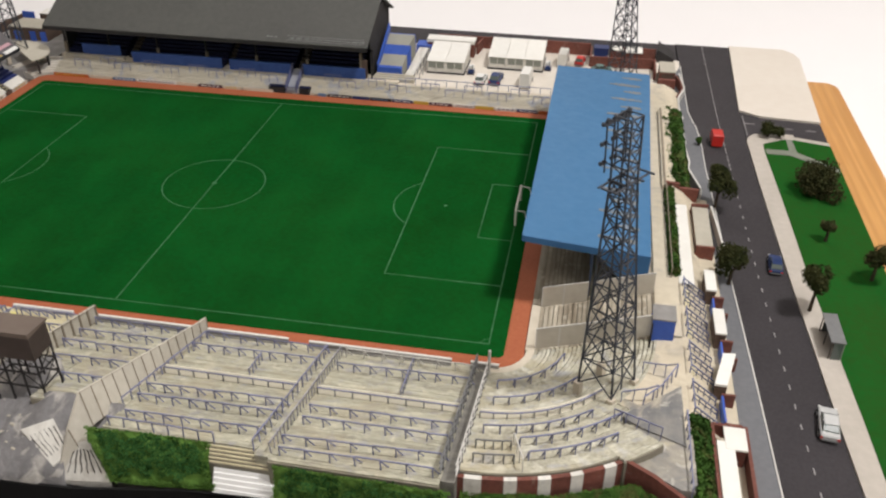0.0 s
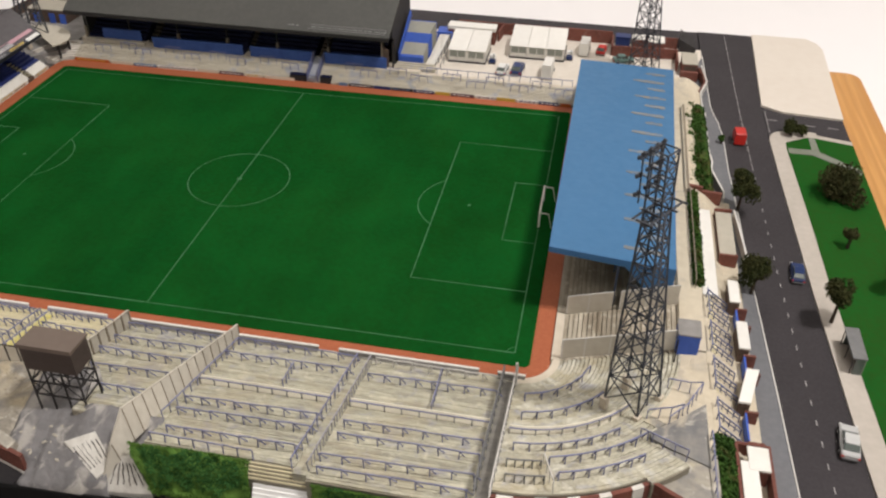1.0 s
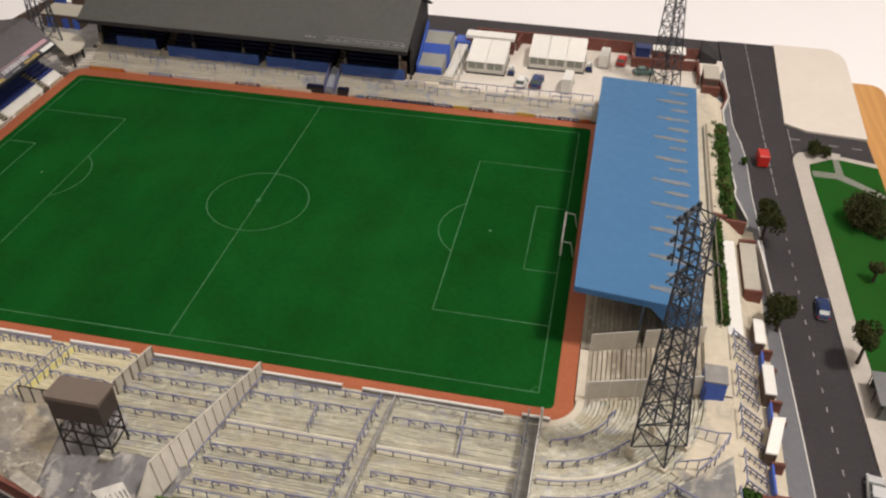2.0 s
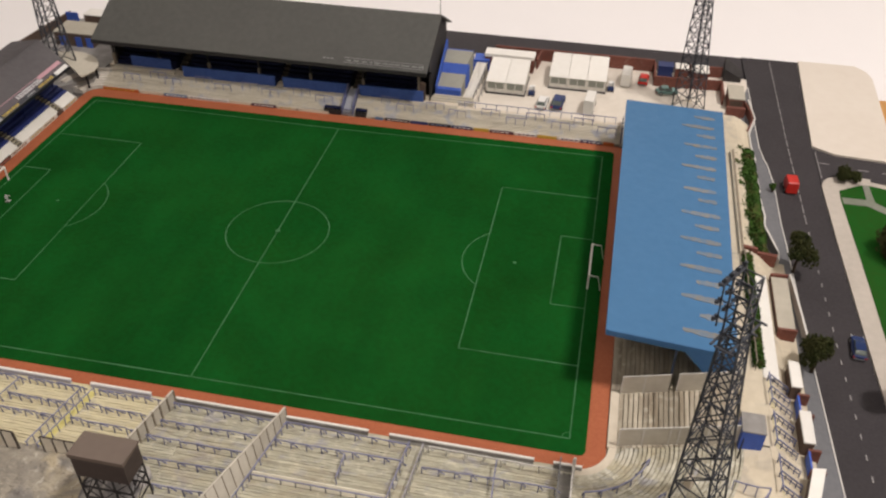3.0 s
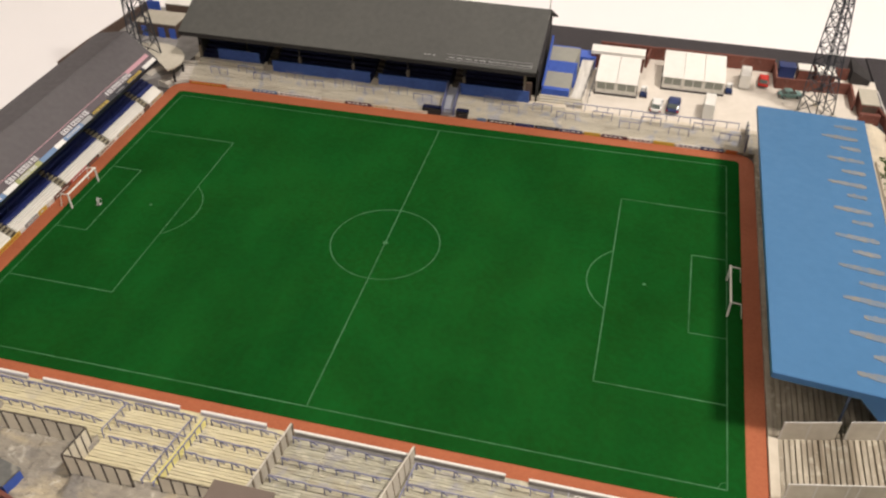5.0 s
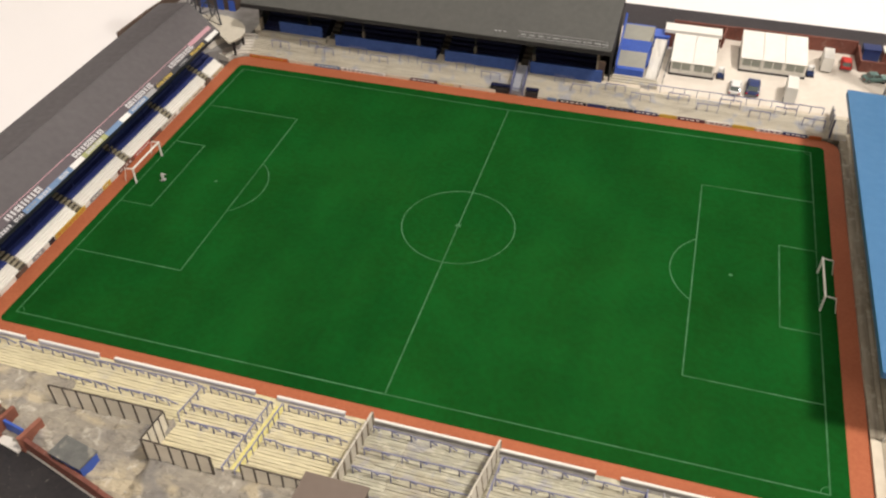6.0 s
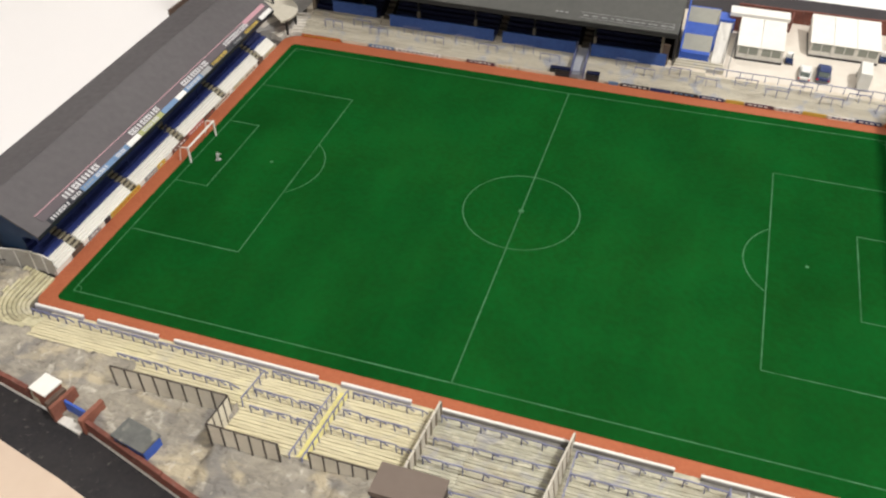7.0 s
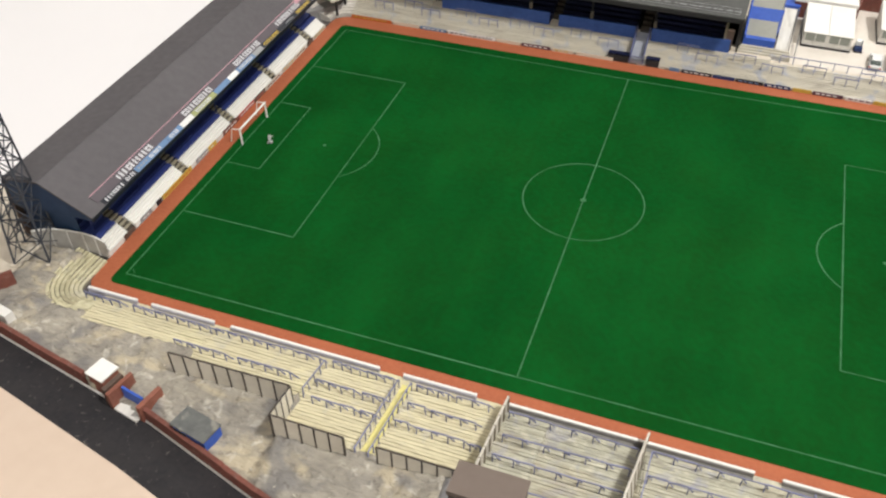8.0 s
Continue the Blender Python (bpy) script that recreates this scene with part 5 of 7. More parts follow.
def tower(at, turn, label, height=34.5, low=2.4, high=1.0):
    tw = thing("floodlight_tower", (0, 0, 0), label, "floodlight tower", "floodlight towers")
    bays = 9
    body = height * 0.79

    def half(z):
        return low + (high - low) * min(1.0, max(0.0, z) / body)
    zs = [body * (1 - (1 - i / bays) ** 1.3) for i in range(bays + 1)]
    corner = ((-1, -1), (1, -1), (1, 1), (-1, 1))
    for cx, cy in corner:
        pts = [(cx * low * 1.05, cy * low * 1.05, -2.4)] + [(cx * half(z), cy * half(z), z) for z in zs[3::3]] + [(cx * high, cy * high, height)]
        for p, q in zip(pts, pts[1:]):
            part("leg", beam(B(), p, q, 0.22 if q[2] <= body else 0.17), STEEL, tw)
        part("footing", box(B(), cx * low - 0.42, cx * low + 0.42, cy * low - 0.42, cy * low + 0.42, -2.4, 0.12), CONCRETE, tw)
    top = [body + (height - body) * i / 4 for i in range(5)]
    for n, (z0, z1) in enumerate([*zip(zs, zs[1:]), *zip(top, top[1:])]):
        h0, h1 = half(z0), half(z1)
        for i in range(4):
            (ax, ay), (bx, by) = corner[i], corner[(i + 1) % 4]
            if n < bays:
                part("brace", beam(B(), (ax * h0, ay * h0, z0), (bx * h1, by * h1, z1), 0.13), STEEL, tw)
                part("brace", beam(B(), (bx * h0, by * h0, z0), (ax * h1, ay * h1, z1), 0.13), STEEL, tw)
            else:
                part("brace", beam(B(), (ax * h0, ay * h0, z0), (bx * h1, by * h1, z1), 0.1), STEEL, tw)
            part("strut", beam(B(), (ax * h1, ay * h1, z1), (bx * h1, by * h1, z1), 0.13), STEEL, tw)
    # lamp rack on the pitch side, along local -x
    x = -high - 0.65
    levels = (height - 1.1, height - 3.2, height - 5.4)
    bar = part("lamp_bar", beam(B(), (x, -1.6, levels[0]), (x, 2.9, levels[0]), 0.16), STEEL, tw)
    for i in range(8):
        y = -1.5 + i * 4.3 / 7
        part("floodlight", tube(B(), (x - 0.05, y, levels[0] + 0.15), (x - 0.42, y, levels[0] + 0.05), 0.17, 0.27, 8), STEEL, bar)
        if i % 2:
            part("floodlight", tube(B(), (x + 0.05, y, levels[0] + 0.4), (x - 0.3, y, levels[0] + 0.42), 0.15, 0.24, 8), STEEL, bar)
    for y in (-1.3, 0.6, 2.5):
        pole = part("lamp_pole", beam(B(), (x, y, levels[2] - 1.0), (x, y, levels[0]), 0.13), STEEL, tw)
        for z in levels[1:]:
            for k in (-0.28, 0.28):
                part("floodlight", tube(B(), (x - 0.05, y + k, z + 0.12), (x - 0.4, y + k, z), 0.17, 0.27, 8), STEEL, pole)
    for z in levels:
        for y in (-high, high):
            part("bracket", beam(B(), (x, y, z), (-high, y, z), 0.12), STEEL, tw)
    for px in (-high, high):
        part("platform_arm", beam(B(), (px, -3.1, body), (px, 3.1, body), 0.24, 0.14), STEEL, tw)
    for py, p, q in ((-3.1, -0.6, 1.5), (3.1, -0.5, 1.7), (-high, -1.3, 1.2), (high, -1.2, 1.8)):
        part("platform_arm", beam(B(), (p, py, body + 0.1), (q, py, body + 0.1), 0.24, 0.14), STEEL, tw)
    part("ladder", beam(B(), (low * 0.9, 0, 0), (high, 0, body), 0.34, 0.06), STEEL, tw)
    tw.matrix_basis = leaning(at, *turn)
    return tw


DARK_TOWER = "dark steel lattice floodlight tower"
first = tower((70.8, -46.5, 5.2), LEAN_SE, DARK_TOWER + " on the corner terrace")
for at, lean, extra in (((71.9, 57.6, 2.2), (38, -1.5, -0.8), " beside the car park"), ((-68.0, 44.7, 4.4), (142, -0.6, -0.3), " rising through the corner canopy"), ((-68.9, -38.4, 1.8), (203, 0.7, 0.9), " beside the seated end")):
    tagged(copy_thing(first, leaning(at, *lean)), DARK_TOWER + extra)


# ---------------- terrace furniture ----------------
POST = {}


def barrier(x0, y0, x1, y1, zf, posts, h=1.35, mat=RAIL_BLUE, brace=True, group="crush barriers", name="crush_barrier", label="thin blue-grey wire crush barrier on the terrace steps", cat="barrier", thick=0.12):
    z0 = zf(x0, y0)
    b = thing(name, (x0, y0, z0), label, cat, group)
    key = (mat.name, h, thick)
    if key not in POST:
        POST[key] = (mesh_of("post", box(B(), -thick / 2, thick / 2, -thick / 2, thick / 2, -0.35, h), mat), mesh_of("brace", beam(B(), (0, 0, h - 0.05), (0.55, 0.75, -0.3), thick * 1.05), mat))
    for i in range(posts):
        f = i / (posts - 1)
        x, y = x0 + (x1 - x0) * f, y0 + (y1 - y0) * f
        z = zf(x, y)
        bent = rnd.uniform(-0.07, 0.07), rnd.uniform(-0.07, 0.07), rnd.uniform(-0.25, 0.25)
        share("post", POST[key][0], b, (x - x0, y - y0, z - z0)).rotation_euler = bent
        if brace:
            share("brace", POST[key][1], b, (x - x0, y - y0, z - z0)).rotation_euler = bent
        if i:
            part("rail", beam(B(), (px, py + lift[0], pz + h + lift[1]), (x, y + rnd.uniform(-0.05, 0.05), z + h + rnd.uniform(-0.05, 0.05)), thick * 1.1), mat, b)
        px, py, pz = x, y, z
        lift = rnd.uniform(-0.05, 0.05), rnd.uniform(-0.05, 0.05)
    return b


zs_ = lambda x, y: south_z(y)
zw_ = lambda x, y: west_z(y)
for x0, x1, y0, y1, n in ((17.4, 34.2, -46.9, -46.7, 9), (17.6, 34.0, -58.7, -58.1, 9), (18.0, 34.1, -61.3, -60.9, 9), (18.6, 33.8, -65.1, -64.9, 8)):
    barrier(x0, y0, x1, y1, zs_, n)
barrier(17.6, -66.9, 29.8, -67.2, zs_, 8, brace=False)
for x0, x1, y0, y1, n in ((37.2, 54.1, -47.2, -46.8, 9), (37.5, 54.0, -58.6, -58.4, 8), (37.6, 54.0, -61.3, -61.2, 8), (37.0, 54.0, -65.7, -65.0, 8), (37.4, 53.6, -68.0, -67.8, 7)):
    barrier(x0, y0, x1, y1, zs_, n)
for x0, x1, y0, y1, n in ((1.3, 15.4, -47.0, -46.7, 7), (1.2, 15.2, -50.4, -50.5, 7), (2.6, 15.2, -54.6, -54.2, 6), (6.8, 14.8, -58.9, -58.9, 5)):
    barrier(x0, y0, x1, y1, zs_, n)
barrier(27.0, -47.2, 27.4, -52.0, zs_, 5, brace=False)
barrier(46.2, -43.2, 46.7, -52.4, zs_, 8, brace=False)
barrier(17.3, -42.8, 16.75, -62.6, zs_, 13, h=1.3, brace=False, name="aisle_rail", label="blue-grey handrail beside the tall panel fence", group="aisle rails", cat="handrail")
for x, m, n in ((34.4, RAIL_BLUE, 16), (36.3, RAIL_PALE, 26)):
    barrier(x, -42.6, x, -67.6, zs_, n, h=1.5, mat=m, brace=False, name="aisle_rail", label="blue-grey handrail down the terrace aisle", group="aisle rails", cat="handrail")
for x in (-12.85, -11.25):
    barrier(x, -42.8, x, -55.2, zw_, 10, h=1.5, brace=False, name="aisle_rail", label="blue-grey handrail down the yellow aisle", group="aisle rails", cat="handrail")
barrier(-22.4, -43.0, -22.4, -48.8, zw_, 5, h=1.5, brace=False, name="aisle_rail", label="blue-grey handrail up the cream terrace", group="aisle rails", cat="handrail")
for a, b, y, n in ((-21.8, -17.0, -46.5, 4), (-15.9, -13.2, -46.5, 3), (-20.9, -15.6, -49.4, 4), (-14.8, -13.2, -49.4, 2), (-10.4, -8.2, -46.0, 2), (-7.4, -2.0, -46.2, 4), (-10.6, -9.0, -49.2, 2), (-8.0, -2.4, -49.4, 4), (-1.6, -0.4, -49.6, 2), (-41.2, -34.0, -46.7, 5), (-32.2, -25.2, -46.6, 5)):
    barrier(a, y, b, y, zw_, n)
for a, b, n in ((-58.0, -52.6, 5), (-50.4, -38.8, 8), (-38.0, -23.4, 9), (-21.6, -18.0, 4), (-17.0, -13.6, 4), (-10.6, -6.6, 4), (-5.6, -1.6, 3)):
    barrier(a, -42.6, b, -42.6, zw_, n, h=1.2, brace=True)
for a, b, m, n in ((0.9, 15.8, RAIL_BLUE, 7), (17.4, 34.2, RAIL_BLUE, 8), (37.0, 54.2, KERB, 8)):
    barrier(a, -42.8, b, -43.1, zs_, n, brace=True, mat=m, label="thin crush barrier along the front of the terrace")


def polar(r, a):
    return CX + r * math.cos(radians(a)), CY + r * math.sin(radians(a))


def corner_z(x, y):
    return 0.45 + SLOPE * (math.hypot(x - CX, y - CY) - R0)


def curved_barrier(r, a0, a1, n, mat=RAIL_BLUE):
    x0, y0 = polar(r, a0)
    z0 = corner_z(x0, y0)
    b = thing("crush_barrier", (x0, y0, z0), "curved blue-grey wire crush barrier round the corner terrace", "barrier", "crush barriers")
    old = None
    for i in range(n):
        x, y = polar(r, a0 + (a1 - a0) * i / (n - 1))
        part("post", box(B(), x - 0.07, x + 0.07, y - 0.07, y + 0.07, z0 - 0.35, z0 + 1.35), mat, b)
        part("brace", beam(B(), (x, y, z0 + 1.3), (x + (CX - x) / r * 0.8, y + (CY - y) / r * 0.8, z0 - 0.35), 0.15), mat, b)
        if old:
            part("rail", beam(B(), (*old, z0 + 1.35), (x, y, z0 + 1.35), 0.145), mat, b)
        old = (x, y)


for r, a0, a1, n in ((10.1, -80, -18, 6), (14.5, -83, -38, 7), (21.3, -86, -51, 8), (23.9, -76, -46, 8), (26.8, -75, -53, 7)):
    curved_barrier(r, a0, a1, n)


def low_wall(path, zf, h, label, mat=TERR_W):
    """A low cream wall with a dark rail and posts on top."""
    w = thing("terrace_wall", (*path[0], zf(*path[0])), label, "wall", "terrace walls")
    for (ax, ay), (bx, by) in zip(path, path[1:]):
        za, zb = zf(ax, ay), zf(bx, by)
        bm = plate(B(), ((ax, ay - 0.15, za - 0.3), (bx, by - 0.15, zb - 0.3), (bx, by + 0.4, zb + h), (ax, ay + 0.4, za + h)), 0.2)
        part("panel", bm, mat, w)
        part("post", box(B(), ax - 0.06, ax + 0.06, ay - 0.27, ay - 0.15, za - 0.3, za + h + 0.12), RAIL_GREY, w)
        part("rail", beam(B(), (ax, ay - 0.2, za + h + 0.12), (bx, by - 0.2, zb + h + 0.12), 0.13), RAIL_BLUE, w)


low_wall([(17.1 + 17.3 * i / 9, -53.75) for i in range(10)], zs_, 1.0, "low cream wall across the terrace with a wire rail", KERB_CREAM)
low_wall([(36.8 + 17.4 * i / 8, -53.8) for i in range(9)], zs_, 1.0, "low cream wall across the terrace with a wire rail", KERB_CREAM)
low_wall([polar(17.6 + 0.08 * i, -88 + 51 * i / 10) for i in range(11)], corner_z, 0.9, "curved low cream wall across the corner terrace", KERB_CREAM)


def panel_fence(x, ys, zf, h, label, mat=FENCE):
    f = thing("terrace_fence", (x, ys[0], zf(x, ys[0])), label, "fence", "terrace fences")
    for a, b in zip(ys, ys[1:]):
        za, zb = zf(x, a), zf(x, b)
        bm = plate(B(), ((x, a, za - 0.4), (x, b, zb - 0.4), (x, b, zb + h), (x, a, za + h)), 0.14)
        part("panel", bm, mat, f)
        part("post", box(B(), x - 0.08, x + 0.24, a - 0.12, a + 0.12, za - 0.4, za + h + 0.12), FENCE_POST, f)
        part("top_rail", beam(B(), (x + 0.07, a, za + h + 0.05), (x + 0.07, b, zb + h + 0.05), 0.26, 0.14), FENCE, f)


panel_fence(0.3, [-41.6 - 1.85 * i for i in range(9)], lambda x, y: max(south_z(y), 0.3), 2.6, "tall pale panel fence dividing the terrace")


def long_fence():
    """The long dividing fence: it leans outward more and more towards the back, then drops down the bank."""
    f = thing("terrace_fence", (16, -55, 0.4), "long tall pale panel fence dividing the terrace", "fence", "terrace fences")
    rows = []
    for i in range(15):
        t = i / 14
        y = -41.0 - 26.0 * t
        x, z = 16.55 - 1.0 * t, max(south_z(y), 0.2)
        rows.append(((x, y, z - 0.4), (x - 1.5 * t, y + 1.2 * t, z + 2.5 + 0.6 * t)))
    rows += [((14.6, -68.7, 4.6), (13.3, -68.2, 7.6)), ((12.7, -69.8, 1.4), (12.2, -69.7, 3.2))]
    for (a, a2), (c, c2) in zip(rows, rows[1:]):
        part("panel", plate(B(), (a, c, c2, a2), 0.14), FENCE, f)
        part("post", beam(B(), (a[0] + 0.1, a[1], a[2]), (a2[0] + 0.1, a2[1], a2[2] + 0.05), 0.11), FENCE_POST, f)
        part("top_rail", beam(B(), a2, c2, 0.24, 0.16), FENCE, f)


long_fence()


def aisle_fence(x, mat, label):
    f = thing("aisle_fence", (x, -42, 0.4), label, "fence", "terrace fences")
    y = -41.4
    while y > -68:
        z = max(south_z(y), 0.3)
        z2 = max(south_z(y - 1.9), 0.3)
        part("post", box(B(), x - 0.1, x + 0.1, y - 0.1, y + 0.1, z - 0.4, z + 2.3), RAIL_GREY, f)
        for h in (0.8, 1.55, 2.3):
            part("rail", beam(B(), (x, y, z + h), (x, y - 1.9, z2 + h), 0.15), mat, f)
        y -= 1.9


aisle_fence(54.35, RAIL_GREY, "grey wire fence along the narrow stairway")
aisle_fence(56.0, KERB, "pale wire fence along the narrow stairway")
solid("fence_pole", tube(B(), (56.1, -42.6, 0.4), (56.1, -42.6, 4.4), 0.2, 0.18), KERB, "short pale pole at the end of the fence", "pole")


def black_fence(a, b, za, zb, n, lo=1.6):
    f = thing("boundary_fence", (a[0], a[1], lo), "black-posted fence with pale panels behind the cream terrace", "fence", "black fences")
    for i in range(n):
        t, u = i / n, (i + 1) / n
        x0, y0, z0 = a[0] + (b[0] - a[0]) * t, a[1] + (b[1] - a[1]) * t, za + (zb - za) * t
        x1, y1, z1 = a[0] + (b[0] - a[0]) * u, a[1] + (b[1] - a[1]) * u, za + (zb - za) * u
        bm = plate(B(), ((x0, y0, lo - 0.3), (x1, y1, lo - 0.3), (x1, y1, z1 - 0.1), (x0, y0, z0 - 0.1)), 0.12)
        part("panel", bm, FENCE_CREAM, f)
        part("rail", beam(B(), (x0, y0 - 0.05, z0), (x1, y1 - 0.05, z1), 0.15, 0.15), RAIL_DARK, f)
        part("post", box(B(), x0 - 0.075, x0 + 0.075, y0 - 0.2, y0 + 0.05, lo - 0.3, z0), RAIL_DARK, f)
    part("post", box(B(), b[0] - 0.09, b[0] + 0.09, b[1] - 0.24, b[1] + 0.05, lo - 0.3, zb), RAIL_DARK, f)


black_fence((-38.5, -50.8), (-22.8, -50.6), 6.0, 6.2, 8, 2.3)
black_fence((-22.6, -50.7), (-22.4, -55.5), 6.2, 7.3, 4, 2.5)
black_fence((-22.3, -55.6), (-13.7, -55.6), 7.3, 7.2, 5, 3.4)
black_fence((-9.9, -55.6), (0.2, -55.6), 7.3, 7.4, 6, 3.5)


def touchline_walls():
    for a, b in ((-58.7, -51.0), (-48.7, -39.3), (-36.8, -16.1), (-12.9, -3.6), (-0.1, 28.3), (31.3, 50.9), (53.5, 57.2)):
        w = thing("touchline_wall", ((a + b) / 2, -41.1, 0), "low white wall along the touchline", "wall", "touchline walls")
        part("body", box(B(), a, b, -41.3, -40.95, -0.1, 0.84), WALL_LILAC if b < -3 else GREYGROUND, w, "pale lilac back face of the wall" if b < -3 else "")
        part("coping", box(B(), a - 0.05, b + 0.05, -41.2, -40.88, 0.82, 1.0, 0.03), WHITE, w)
        if a > -1:
            # Dark strip painted where the wall's shadow gap lies.
            part("gutter", box(B(), a, b, -41.75, -41.32, -0.1, 0.3), STAIR_AND_SHADE, w, "dark strip standing in for the shadow behind the wall")


touchline_walls()


# ---------------- TV gantry ----------------
def gantry():
    g = thing("camera_gantry", (3.2, -60.7, 2.4), "brown box camera gantry on black scaffold legs", "gantry")
    x0, x1, y0, y1 = 0.5, 7.0, -62.6, -59.2
    prism_top = lambda x, y: 15.2 - (y - y0) * 0.1
    # Cabin sides carry their shade in a darker brown than the roof.
    part("cabin", prism(B(), [(x0, y0), (x1, y0), (x1, y1), (x0, y1)], 11.5, prism_top), GANTRY_SHADE, g, "brown sides, darkened for their shade")
    part("cabin_roof", prism(B(), [(x0 - 0.15, y0 - 0.15), (x1 + 0.15, y0 - 0.15), (x1 + 0.15, y1 + 0.15), (x0 - 0.15, y1 + 0.15)], 14.8, lambda x, y: prism_top(x, y) + 0.2), BROWN, g)
    xs = [x0 + 0.1 + i * (x1 - x0 - 0.2) / 3 for i in range(4)]
    for x in xs:
        for y in (y0 + 0.1, y1 - 0.1):
            part("leg", box(B(), x - 0.09, x + 0.09, y - 0.09, y + 0.09, 2.6, 11.6), DARK, g)
    for z0, z1 in ((7.4, 9.5), (9.5, 11.5)):
        for y in (y0 + 0.1, y1 - 0.1):
            part("ledger", beam(B(), (x0, y, z0), (x1, y, z0), 0.18), DARK, g)
            for i, (a, b) in enumerate(zip(xs, xs[1:])):
                p, q = ((a, b) if (i + (z0 > 8)) % 2 else (b, a))
                part("brace", beam(B(), (p, y, z0), (q, y, z1), 0.09), DARK, g)
        for x in (xs[0], xs[-1]):
            part("brace", beam(B(), (x, y0 + 0.1, z0), (x, y1 - 0.1, z1), 0.09), DARK, g)
            part("ledger", beam(B(), (x, y0, z0), (x, y1, z0), 0.16), DARK, g)


gantry()


# ---------------- vehicles ----------------
def wheels(owner, hw, xs, r=0.42):
    for x in xs:
        for y in (-hw, hw):
            w = part("wheel", tube(B(), (x, y - 0.14, r), (x, y + 0.14, r), r, r, 10), TYRE, owner)
            part("hub", tube(B(), (x, y + (0.15 if y > 0 else -0.15), r), (x, y + (0.17 if y > 0 else -0.17), r), 0.2, 0.2, 8), SILVER, w)


def loft(bm, sections):
    """Joins rings of (x, half width, z low, z high), rounded at the shoulders."""
    rings = []
    for x, hw, lo, hi in sections:
        s = (hi - lo) * 0.35
        rings.append([bm.verts.new(p) for p in ((x, -hw * 0.92, lo), (x, hw * 0.92, lo), (x, hw, lo + s), (x, hw * 0.98, hi - s * 0.5), (x, hw * 0.86, hi), (x, -hw * 0.86, hi), (x, -hw * 0.98, hi - s * 0.5), (x, -hw, lo + s))])
    for a, b in zip(rings, rings[1:]):
        for i in range(8):
            bm.faces.new((a[i], a[(i + 1) % 8], b[(i + 1) % 8], b[i]))
    bm.faces.new(rings[0])
    bm.faces.new(rings[-1][::-1])
    bmesh.ops.recalc_face_normals(bm, faces=bm.faces)
    return bm


def car(at, turn, mat, label, estate=False, size=1.0):
    c = thing("car", (0, 0, 0), label, "car", "parked cars")
    part("body", loft(B(), [(-2.35, 0.8, 0.4, 0.85), (-2.2, 0.95, 0.3, 1.0), (-0.8, 1.0, 0.28, 1.08), (0.9, 1.0, 0.28, 1.05), (2.1, 0.94, 0.3, 0.92), (2.35, 0.8, 0.4, 0.75)]), mat, c)
    back = -2.1 if estate else -1.75
    part("glazing", loft(B(), [(back, 0.8, 1.0, 1.15), (back + 0.45, 0.78, 1.0, 1.58), (0.25, 0.78, 1.0, 1.6), (1.15, 0.82, 0.98, 1.05)]), GLASS, c, "dark car windows")
    part("roof", loft(B(), [(back + 0.5, 0.7, 1.56, 1.66), (-0.3, 0.72, 1.58, 1.7), (0.22, 0.7, 1.57, 1.66)]), mat, c)
    for y in (-0.8, 0.8):
        part("pillar", beam(B(), (-0.7, y, 1.0), (-0.7, y * 0.9, 1.6), 0.14), mat, c)
        part("headlight", box(B(), 2.25, 2.4, y - 0.15, y + 0.15, 0.62, 0.78), OFFWHITE, c)
        part("tail_light", box(B(), -2.4, -2.28, y - 0.15, y + 0.15, 0.62, 0.8), RED, c)
    part("bumper", box(B(), 2.28, 2.45, -0.8, 0.8, 0.35, 0.52), RAIL_GREY, c)
    part("bumper", box(B(), -2.45, -2.28, -0.8, 0.8, 0.35, 0.52), RAIL_GREY, c)
    wheels(c, 0.88, (-1.45, 1.45))
    c.matrix_basis = pose(at[0] * U, at[1] * U, at[2] * U, 0, 0, turn) @ Matrix.Scale(size, 4)
    return c


def van(at, turn, mat, label, length=4.6, height=2.5, cab=True):
    v = thing("van", (0, 0, 0), label, "van", "parked vans")
    h = length / 2
    if cab:
        part("body", loft(B(), [(-h, 1.05, 0.35, height - 0.05), (-h + 0.15, 1.1, 0.3, height), (h - 1.5, 1.1, 0.3, height), (h - 1.35, 1.08, 0.3, height - 0.1)]), mat, v)
        part("cab", loft(B(), [(h - 1.4, 1.05, 0.3, height - 0.35), (h - 0.9, 1.04, 0.3, height - 0.45), (h - 0.5, 1.0, 0.3, 1.35), (h, 0.92, 0.35, 1.1)]), mat, v)
    else:
        part("body", loft(B(), [(-h, 1.02, 0.35, height - 0.15), (-h + 0.2, 1.1, 0.3, height), (h - 0.5, 1.1, 0.3, height), (h, 1.0, 0.35, height - 0.6)]), mat, v)
    part("windscreen", beam(B(), (h - 0.62 if cab else h - 0.05, -0.75, 1.6), (h - 0.62 if cab else h - 0.05, 0.75, 1.6), 0.12, 0.5), GLASS, v)
    wheels(v, 0.95, (-h + 0.9, h - 0.9), 0.45)
    v.matrix_basis = pose(at[0] * U, at[1] * U, at[2] * U, 0, 0, turn)
    return v


